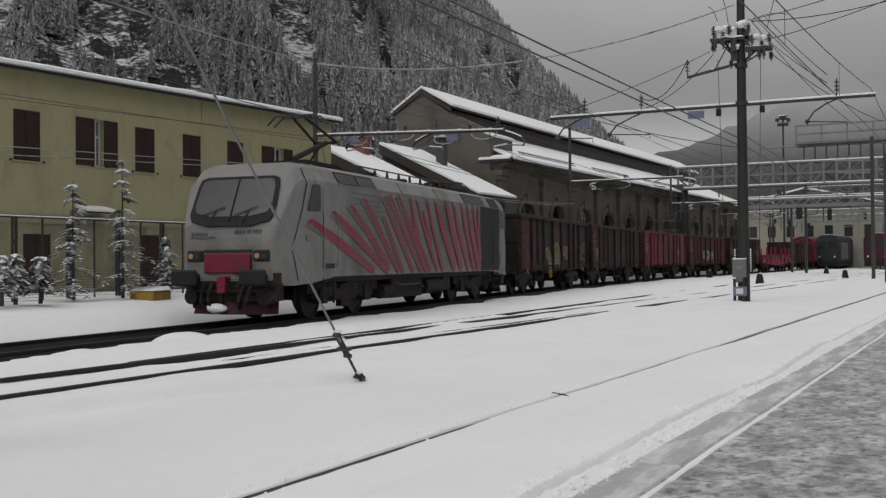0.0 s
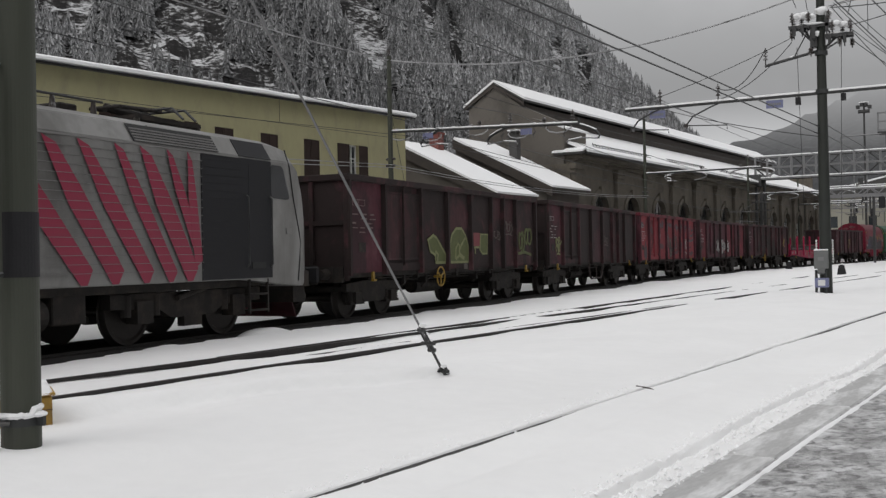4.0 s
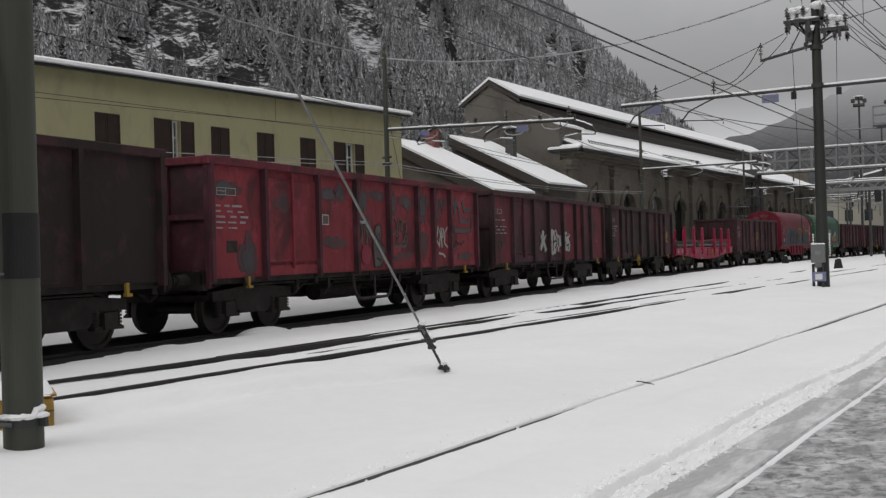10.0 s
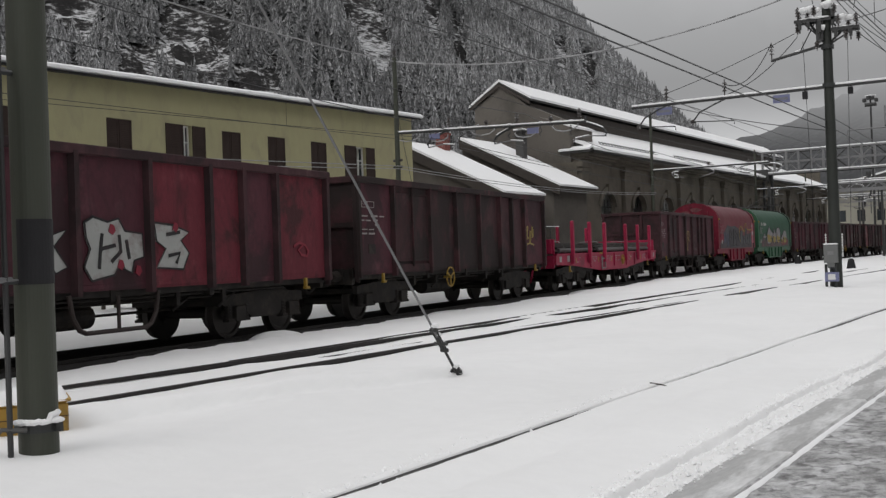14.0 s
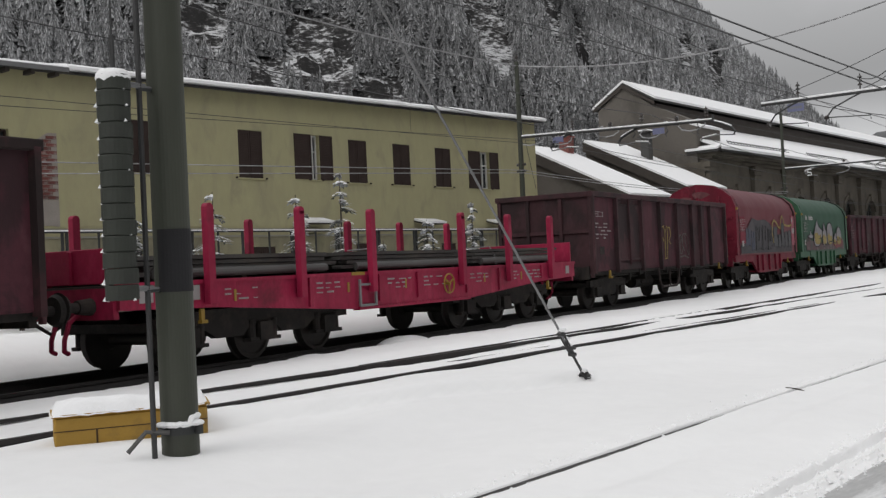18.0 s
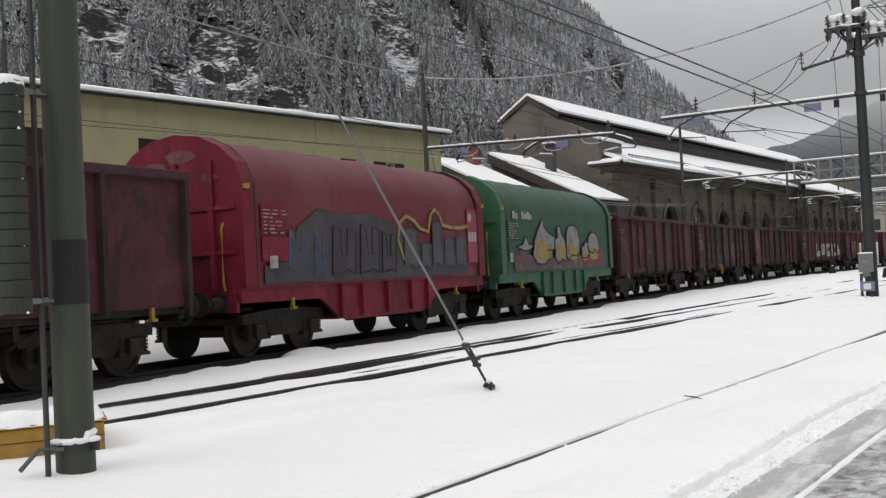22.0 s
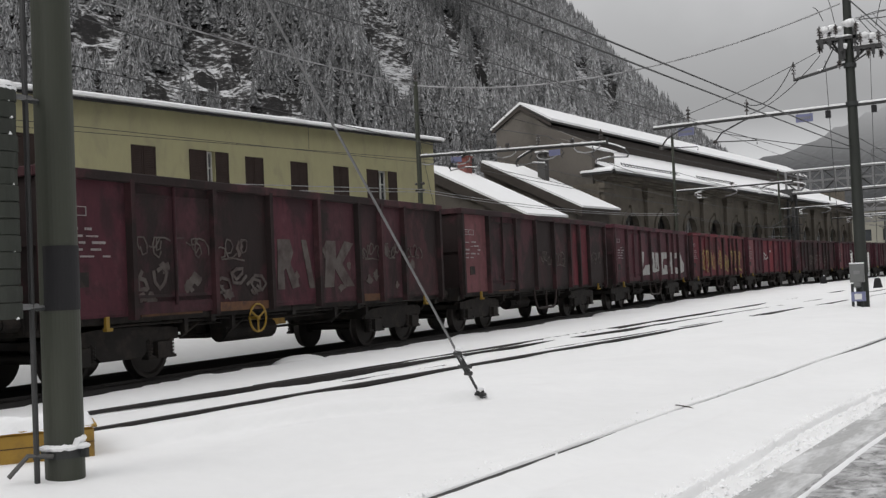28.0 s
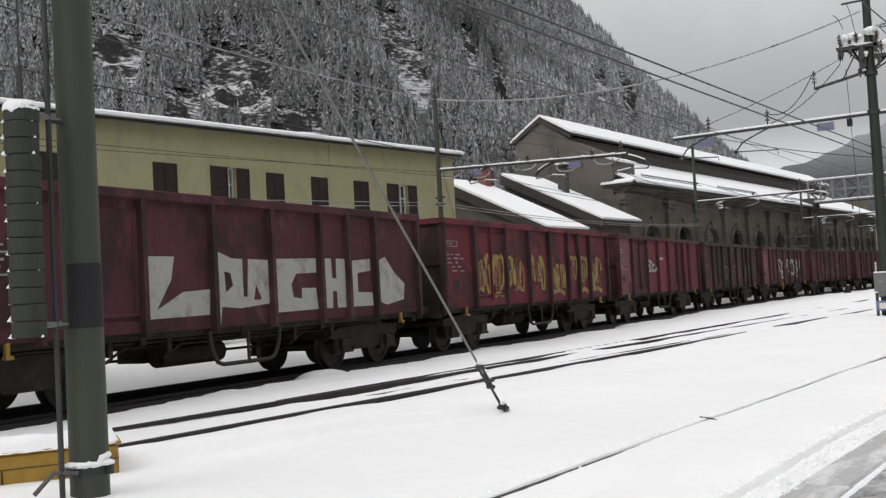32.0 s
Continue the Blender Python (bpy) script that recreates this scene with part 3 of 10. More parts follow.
def build_rails():
    """Rails along the station axis, and along the running line."""
    for name, b in (("rail_track_middle_far", TRACK2[0]), ("rail_track_middle_near", TRACK2[1]), ("rail_track_platform_far", TRACK3[0]), ("rail_track_platform_near", TRACK3[1])):
        bm = geo()
        box(bm, -30, 160, -0.036, 0.036, -0.04, 0.0)
        box(bm, -30, 160, -0.012, 0.012, -0.14, -0.04)
        box(bm, -30, 160, -0.07, 0.07, -0.17, -0.14)
        solid(name, bm, RAIL, "rusty steel rail half buried in snow", "rail", "rails", "structure", m=st_pose(0, b, -0.014 if b > 5 else -0.003 if b > 3 else -0.14))
    for side, name in ((0.7525, "rail_running_line_far"), (-0.7525, "rail_running_line_near")):
        bm = geo()
        prev = None
        for i in range(-60, 301, 2):
            h = math.atan2(line_x(i + 1) - line_x(i - 1), 2.0)
            c = Vector((line_x(i) - side * math.cos(h), i + side * math.sin(h), 0))
            nrm = Vector((math.cos(h), -math.sin(h), 0))
            ring = [bm.verts.new(c + nrm * u + Vector((0, 0, v))) for u, v in ((-0.036, 0), (0.036, 0), (0.036, -0.045), (0.012, -0.05), (0.07, -0.16), (-0.07, -0.16), (-0.012, -0.05), (-0.036, -0.045))]
            if prev:
                for k in range(8):
                    bm.faces.new((prev[k], ring[k], ring[(k + 1) % 8], prev[(k + 1) % 8]))
            prev = ring
        solid(name, bm, RAIL, "steel rail swept clear of snow by the train", "rail", "rails", "structure")
    # the turnout's rail
    bm = geo()
    p, q = st(11.5, turnout_b(11.5), -0.01), st(62.0, turnout_b(62.0), -0.01)
    d = (q - p).normalized()
    n = Vector((-d.y, d.x, 0)) * 0.036
    plate(bm, [p - n, p + n, q + n, q - n], (0, 0, -1), 0.15)
    solid("rail_turnout", bm, RAIL, "rusty turnout rail half buried in snow", "rail", "rails", "structure")
    bm = geo()
    p, q = st(12.0, crossing_b(12.0), -0.075), st(36.0, crossing_b(36.0), 0.0)
    d = (q - p).normalized()
    n = Vector((-d.y, d.x, 0)) * 0.036
    plate(bm, [p - n, p + n, q + n, q - n], (0, 0, -1), 0.15)
    solid("rail_closure", bm, RAIL, "rusty closure rail half buried in snow", "rail", "rails", "structure")
    # wet ballast showing under and beside the running rails
    verts, faces = [], []
    cols = spaced([(-1.3, 0.14), (1.75, 1)])
    rows = spaced([(-40, 0.4), (0, 0.22), (30, 0.5), (130, 1)])
    for s in rows:
        h = math.atan2(line_x(s + 1) - line_x(s - 1), 2.0)
        for c in cols:
            z = -0.165 + 0.03 * noise.noise((s * 1.3, c * 4, 7)) + 0.022 * noise.noise((s * 6, c * 9, 7)) - (0.03 if abs(c) < 0.55 else 0.0)
            verts.append((line_x(s) + c * math.cos(h), s - c * math.sin(h), z))
    m = len(cols)
    for i in range(len(rows) - 1):
        for j in range(m - 1):
            faces.append((i * m + j, i * m + j + 1, (i + 1) * m + j + 1, (i + 1) * m + j))
    me = bpy.data.meshes.new("ballast")
    me.from_pydata(verts, [], faces)
    me.materials.append(BALLAST)
    tagged(new("ballast", me), "dark wet ballast bared under the running rails", "ballast", kind="stuff")


build_rails()


def build_platform():
    bm = geo()
    box(bm, -60, 220, -8, 1.392, -0.3, 0.30)
    solid("platform", bm, PLATFORM_ICE, "asphalt platform glazed with packed ice and snow", "platform", kind="structure", m=st_pose(0, 0))
    edge = thing("platform_edge", "pale stone platform edge dusted with snow", "platform edge", kind="structure")
    bm = geo()
    box(bm, -1.0, 1.0, -0.132, 0.132, -0.58, 0.0)
    soften(bm, 0.012)
    me = to_mesh("edge_slab", bm, PLATFORM_EDGE)
    for i in range(-6, 60):
        ob = part("edge_slab", me, None, edge)
        ob.matrix_basis = st_pose(i * 2.012 + 0.62, 1.53, 0.304 + 0.004 * math.sin(i * 2.3))


build_platform()


def build_platform_snow():
    """A thin line of swept snow where the edge stones meet the asphalt."""
    rnd = random.Random(6)
    verts, faces = [], []
    rows = spaced([(-4, 0.09), (26, 0.4), (90, 1)])
    for a in rows:
        w = 0.015 + 0.012 * noise.noise((a * 1.3, 0, 0)) + 0.010 * noise.noise((a * 5, 3, 0)) + 0.008 * noise.noise((a * 13, 3, 0))
        c = 1.362 + 0.012 * noise.noise((a * 0.7, 8, 0))
        for k, z in ((-1.2, 0.301), (-0.5, 0.307), (0.5, 0.311), (1.0, 0.304)):
            verts.append(tuple(st(a, c + k * w, z)))
    for i in range(len(rows) - 1):
        for j in range(3):
            faces.append((i * 4 + j, i * 4 + j + 1, i * 4 + j + 5, i * 4 + j + 4))
    me = bpy.data.meshes.new("snow_line")
    me.from_pydata(verts, [], faces)
    me.materials.append(SNOW_CAP)
    tagged(new("snow_line", me), "thin line of swept snow along the platform edge", "snow", kind="structure")
    # a stick lying over the platform track's rail
    bm = geo()
    p = st(10.29, 3.96, 0.025)
    chain(bm, [p, st(10.22, 3.8, 0.02), st(10.15, 3.7, 0.0)], 0.008, n=5)
    solid("stick", bm, BARK, "thin dark stick lying in the snow", "stick")


build_platform_snow()


def build_snow_crumbs():
    """Broken bits of snow on the bank between the platform edge and the furrow."""
    rnd = random.Random(12)
    verts, faces = [], []
    for _ in range(8500):
        a = 2.0 + 24.0 * rnd.random() ** 1.5
        if rnd.random() < 0.7:
            b = rnd.uniform(1.62, 2.42)
        else:
            b = rnd.choice((rnd.gauss(2.5, 0.05), rnd.gauss(2.5, 0.05), rnd.gauss(3.95, 0.08)))
        r = rnd.uniform(0.004, 0.013) * (1.5 if rnd.random() < 0.12 else 1.0)
        c = st(a, b, snow_z(a, b) + r * 0.25 if b > 1.665 else 0.306)
        k = len(verts)
        for i in range(5):
            t, q = 1.2566 * i + rnd.uniform(-0.4, 0.4), r * rnd.uniform(0.6, 1.4)
            verts.append((c.x + q * math.cos(t), c.y + q * math.sin(t), c.z - r * rnd.uniform(0.2, 0.6)))
        verts += [(c.x + rnd.uniform(-0.3, 0.3) * r, c.y + rnd.uniform(-0.3, 0.3) * r, c.z + r * rnd.uniform(0.5, 1.0)), (c.x, c.y, c.z - r)]
        for i in range(5):
            faces += [(k + i, k + (i + 1) % 5, k + 5), (k + (i + 1) % 5, k + i, k + 6)]
    me = bpy.data.meshes.new("snow_crumbs")
    me.from_pydata(verts, [], faces)
    me.materials.append(SNOW_CAP)
    tagged(new("snow_crumbs", me), "crumbled bits of thrown-up snow beside the platform", "snow", kind="stuff")


build_snow_crumbs()

# ---- buildings ----
def wall_with_holes(bm, x0, x1, z0, z1, holes, y0, y1):
    """A wall in the plane y, from y0 to y1 thick, with rectangular openings (x0, x1, z0, z1)."""
    xs = sorted({x0, x1, *[h[0] for h in holes], *[h[1] for h in holes]})
    zs = sorted({z0, z1, *[h[2] for h in holes], *[h[3] for h in holes]})
    for a, b in zip(xs[:-1], xs[1:]):
        run = None
        for c, d in list(zip(zs[:-1], zs[1:])) + [(None, None)]:
            free = c is not None and not any(h[0] <= (a + b) / 2 <= h[1] and h[2] <= (c + d) / 2 <= h[3] for h in holes)
            if free:
                run = [run[0], d] if run else [c, d]
            elif run:
                box(bm, a, b, y0, y1, run[0], run[1])
                run = None
    bmesh.ops.remove_doubles(bm, verts=bm.verts[:], dist=0.0005)


def shutter_leaf(bm, x0, x1, z0, z1, y):
    """A louvred shutter leaf in one piece: a framed board whose two fields step in shallow closed slats."""
    t = min(0.06, (x1 - x0) * 0.2)
    mid = (z0 + z1) / 2
    rows = [(z0, y - 0.022), (z0 + 0.08, y - 0.022)]
    for lo, hi in ((z0 + 0.08, mid - 0.035), (mid + 0.035, z1 - 0.08)):
        n = max(1, round((hi - lo) / 0.055))
        for i in range(n):
            rows += [(lo + (hi - lo) * i / n, y - 0.012), (lo + (hi - lo) * (i + 0.9) / n, y - 0.006)]
        rows += [(hi, y - 0.006), (hi, y - 0.022)]
        rows.append((mid + 0.035, y - 0.022) if hi < mid else (z1, y - 0.022))
    xs = ((x0, 0), (x0 + t, 0), (x0 + t, 1), (x1 - t, 1), (x1 - t, 0), (x1, 0))
    grid = [[bm.verts.new((x, d if inner else y - 0.022, z)) for x, inner in xs] for z, d in rows]
    for a, b in zip(grid[:-1], grid[1:]):
        for k in range(5):
            bm.faces.new((a[k], a[k + 1], b[k + 1], b[k]))
    back = [bm.verts.new((x, y + 0.022, z)) for x, z in ((x0, z0), (x1, z0), (x1, z1), (x0, z1))]
    bm.faces.new(back[::-1])
    bm.faces.new((back[0], back[1], grid[0][5], grid[0][0])), bm.faces.new((back[2], back[3], grid[-1][0], grid[-1][5]))
    bm.faces.new([back[0]] + [r[0] for r in grid] + [back[3]]), bm.faces.new([back[1], back[2]] + [r[5] for r in grid[::-1]])


def build_yellow_house():
    """Two-storey railway house. Local x along the axis from a = 0, local y = b - 25.6 (front at 0)."""
    house = thing("yellow_house", "long two-storey yellow plastered railway house with snowy eaves", "house", m=st_pose(0, 25.6))
    top = 7.34

    def settle(bm, above=-9.0):
        """The eaves line rises a little towards the hall."""
        for q in bm.verts:
            if q.co.z > above:
                q.co.z += (0.0183 * (q.co.x - 19.3) - 0.23) * max(0.0, 1 - max(0.0, q.co.y) / 4.6)

    wins = [(22.22, 23.22), (24.55, 25.35), (27.22, 28.16), (29.58, 30.55), (32.05, 33.02), (34.95, 35.6), (18.2, 19.0), (14.02, 14.58), (12.6, 13.62), (9.6, 10.5), (6.2, 7.1)]
    holes = [(a, b, 4.48, 5.99) for a, b in wins[:7]] + [(14.02, 14.58, 4.05, 5.45), (12.6, 13.62, 3.95, 5.25), (9.6, 10.5, 4.0, 5.4), (6.2, 7.1, 4.0, 5.4)]
    holes[1] = (25.40, 25.78, 4.52, 6.03)
    low = [(22.55, 23.6, 0.75, 2.3), (27.4, 28.35, 0.2, 2.35), (32.2, 33.1, 0.8, 2.3), (36.0, 36.9, 0.8, 2.3), (17.6, 18.5, 0.8, 2.3)]
    bm = geo()
    wall_with_holes(bm, 2.0, 39.1, -0.5, top, holes + low, 0.0, 0.4)
    box(bm, 38.7, 39.1, 0.4, 9.0, -0.5, top)
    box(bm, 2.0, 2.4, 0.4, 9.0, -0.5, top)
    box(bm, 2.4, 38.7, 8.6, 9.0, -0.5, top - 0.1)
    settle(bm, 7.2)
    part("wall", bm, YELLOW_WALL, house)
    bm = geo()
    box(bm, 2.0, 39.12, -0.05, -0.003, 2.80, 2.88)
    box(bm, 2.0, 39.12, -0.04, -0.003, 2.62, 2.67)
    part("string_course", bm, CREAM, house, "pale plaster string course")
    # ground floor: a darker, more blotched plaster than the wall above
    bm = geo()
    wall_with_holes(bm, 2.0, 39.12, 0.551, 2.615, [h for h in low if h[2] > 0.551] + [(27.4, 28.35, 0.551, 2.35)], -0.012, -0.003)
    part("lower_plaster", bm, STAINED_WALL, house, "darker stained plaster of the ground floor")
    bm = geo()
    box(bm, 2.0, 39.13, -0.06, -0.004, -0.5, 0.55)
    part("plinth", bm, GREY_PLASTER, house)
    # roof with its dark soffit and the snow lying on it
    bm = geo()
    prism(bm, [(-0.36, 7.30), (-0.34, 7.355), (4.6, 7.86), (9.6, 7.30), (9.6, 7.18), (0.0, 7.335)], 16.2, 39.3)
    settle(bm)
    part("roof", bm, ROOF_DARK, house)
    bm = geo()
    stops = spaced([(16.1, 0.9), (39.42, 1)])
    prev = None
    for x in stops:
        k = 0.025 * noise.noise((x * 0.7, 0, 1)) + 0.012 * noise.noise((x * 2.3, 4, 1))
        ring = [bm.verts.new((x, y, z)) for y, z in ((-0.37, 7.36), (-0.43 - k, 7.40), (-0.41 - k, 7.49 + k), (-0.26, 7.56 + k), (4.6, 8.06), (9.7, 7.43), (9.7, 7.305), (4.6, 7.87))]
        if prev:
            for i in range(8):
                bm.faces.new((prev[i], ring[i], ring[(i + 1) % 8], prev[(i + 1) % 8]))
        else:
            bm.faces.new(ring[::-1])
        prev = ring
    bm.faces.new(prev)
    settle(bm)
    part("roof_snow", bm, SNOW_CAP, house, "even layer of snow along the eaves")
    # the older wing's roof, a little higher and with bare rafter ends
    bm = geo()
    prism(bm, [(-0.42, 7.29), (-0.40, 7.37), (4.6, 7.88), (9.6, 7.32), (9.6, 7.2), (0.0, 7.325)], 2.0, 16.15)
    settle(bm)
    part("roof", bm, ROOF_DARK, house, "grey sheet roof of the older wing")
    bm = geo()
    prism(bm, [(-0.45, 7.375), (-0.46, 7.44), (-0.38, 7.50), (4.6, 8.05), (9.7, 7.46), (9.7, 7.33), (4.6, 7.89)], 2.0, 16.12)
    settle(bm)
    part("roof_snow", bm, SNOW_CAP, house)
    bm = geo()
    box(bm, 2.0, 16.1, -0.475, -0.462, 7.30, 7.42)
    settle(bm)
    part("fascia", bm, STEEL_LIGHT, house, "grey sheet-metal fascia")
    bm = geo()
    box(bm, -0.06, 0.06, -0.38, 0.0, 7.19, 7.30)
    me = to_mesh("rafter_end", bm, DARK_WOOD)
    for i in range(20):
        part("rafter_end", me, None, house, m=pose(2.5 + i * 0.7, 0, 0.0183 * (2.5 + i * 0.7 - 19.3) - 0.23))
    # gutters and downpipe; the gutter is black to draw the thin dark soffit line below the snow
    bm = geo()
    rod(bm, (16.3, -0.385, 7.315), (39.3, -0.385, 7.315), 0.03)
    settle(bm)
    part("gutter", bm, BLACK_PAINT, house)

    def window(a0, a1, z0, z1, style):
        w = new("window")
        w.parent = house
        w.matrix_basis = pose((a0 + a1) / 2, 0, z0)
        hw, h = (a1 - a0) / 2, z1 - z0
        bm = geo()
        box(bm, -hw, hw, 0.2, 0.22, 0, h)
        part("pane", bm, PANE, w)
        bm = geo()
        for x in (-hw, -0.025, hw - 0.05):
            box(bm, x, x + 0.05, 0.14, 0.198, 0, h)
        for z in (0, h * 0.62, h - 0.05):
            box(bm, -hw + 0.05, hw - 0.05, 0.142, 0.196, z, z + 0.05)
        part("frame", bm, WHITE_FRAME if style != "broken" else SHUTTER, w)
        bm = geo()
        box(bm, -hw - 0.05, hw + 0.05, -0.035, 0.14, -0.045, -0.005)
        part("sill", bm, YELLOW_WALL, w)
        if style == "shut":
            for x0, x1 in ((-hw, -0.01), (0.01, hw)):
                bm = geo()
                shutter_leaf(bm, x0, x1, 0.01, h - 0.01, 0.03)
                part("shutter", bm, SHUTTER, w, "closed brown louvred shutter")
        elif style == "open":
            for x0, x1 in ((-hw - 0.78, -hw - 0.02), (hw + 0.02, hw + 0.62)):
                bm = geo()
                shutter_leaf(bm, x0, x1, 0.0, h, -0.01)
                part("shutter", bm, SHUTTER, w, "brown louvred shutter folded back")
        elif style == "broken":
            for x in (-hw + 0.12, 0.0, hw - 0.12):
                bm = geo()
                box(bm, x - 0.03, x + 0.03, 0.05, 0.09, 0.0, h * random.uniform(0.7, 1.0))
                part("slat", bm, BARK, w, "loose grey board")
        # hold-back hooks
        for x in (-hw - 0.12, hw + 0.12):
            bm = geo()
            box(bm, x - 0.03, x + 0.03, -0.05, -0.002, -0.03, 0.02)
            part("hook", bm, SHUTTER, w)

    styles = ["shut", "open", "shut", "shut", "shut", "open", "shut", "broken", "broken", "broken", "broken"]
    for h, s in zip(holes, styles):
        window(*h, s)
    for h in low:
        window(*h, "shut")
    # small canopies over the ground-floor openings
    for a in (24.55, 30.6, 35.2):
        bm = geo()
        plate(bm, [(a, -0.01, 3.12), (a + 1.25, -0.01, 3.12), (a + 1.25, -0.55, 2.98), (a, -0.55, 2.98)], (0, 0, 1), 0.05)
        c = part("canopy", bm, DARK_WOOD, house)
        bm = geo()
        plate(bm, [(a, -0.02, 3.175), (a + 1.25, -0.02, 3.175), (a + 1.26, -0.57, 3.035), (a - 0.01, -0.57, 3.035)], (0, 0, 1), 0.07)
        part("snow", bm, SNOW_CAP, c)
    return house


yellow_house = build_yellow_house()


def snow_roof(bm_roof, bm_snow, a0, a1, b0, b1, z0, z1, t=0.14, over=0.25):
    """A single-pitch roof from (b0, z0) up to (b1, z1) with snow on it."""
    sl = (z1 - z0) / (b1 - b0)
    y0 = b0 - over
    prism(bm_roof, [(y0, z0 - over * sl - 0.16), (y0, z0 - over * sl), (b1, z1), (b1, z1 - 0.16)], a0, a1)
    prism(bm_snow, [(y0 - 0.04, z0 - over * sl + 0.004), (y0 - 0.05, z0 - over * sl + t * 0.8), (y0 + 0.05, z0 - over * sl + t + 0.02), (b1, z1 + t), (b1, z1 + 0.004)], a0 - 0.05, a1 + 0.05)


def build_sheds():
    """Two lean-to wings between the yellow house and the stone hall."""
    for a0, a1, z0, z1, side in ((46.3, 50.7, 4.55, 7.45, "low"), (52.6, 57.6, 5.15, 8.1, "tall")):
        w = thing("lean_to", "grey plastered lean-to with a steep snow-covered roof", "outbuilding", "lean-to wings", m=st_pose(0, 0))
        bm = geo()
        prism(bm, [(25.5, -0.3), (25.5, z0 + 0.1), (31.2, z1 - 0.25), (31.2, -0.3)], a0 + 0.3, a1 - 0.3)
        part("wall", bm, GREY_PLASTER, w)
        r, s = geo(), geo()
        snow_roof(r, s, a0, a1, 25.2, 31.2, z0, z1)
        part("roof", r, DARK_WOOD, w)
        part("roof_snow", s, SNOW_CAP, w)
        bm = geo()
        sl = (z1 - z0) / 6.0
        plate(bm, [(a0 - 0.01, 24.95, z0 - 0.12), (a0 - 0.01, 31.2, z1), (a0 - 0.01, 31.2, z1 - 0.55), (a0 - 0.01, 24.95, z0 - 0.62)], (-1, 0, 0), 0.05)
        part("barge_board", bm, DARK_WOOD, w)
        # chimney
        bm = geo()
        if side == "tall":
            box(bm, 55.7, 56.2, 28.7, 29.2, 5.5, 8.3)
            box(bm, 55.58, 56.32, 28.58, 29.32, 8.3, 8.38), box(bm, 55.75, 56.15, 28.75, 29.15, 8.38, 8.6), box(bm, 55.6, 56.3, 28.6, 29.3, 8.6, 8.66)
            part("chimney", bm, ROOF_DARK, w, "dark chimney with a double cap plate")
            bm = geo()
            box(bm, 55.6, 56.3, 28.6, 29.3, 8.665, 8.76)
            soften(bm, 0.04)
            part("chimney_snow", bm, SNOW_CAP, w)
        else:
            box(bm, 49.75, 50.35, 30.45, 31.0, 6.5, 8.1), box(bm, 49.68, 50.42, 30.4, 31.05, 8.1, 8.2)
            part("chimney", bm, BRICK, w, "red brick chimney stub")
    # the plain rear block that joins them
    bm = geo()
    box(bm, 39.6, 59.0, 31.3, 36.0, -0.3, 7.2)
    box(bm, 42.5, 46.5, 27.5, 31.28, -0.3, 4.6)
    box(bm, 50.5, 52.8, 26.6, 31.28, -0.3, 5.0)
    solid("rear_block", bm, GREY_PLASTER, "dark grey plastered rear block", "building", kind="structure", m=st_pose(0, 0))


build_sheds()


def arch_outline(w, spring, top, n=10):
    return [(w * math.cos(math.pi * i / n), spring + (top - spring) * math.sin(math.pi * i / n)) for i in range(n + 1)]


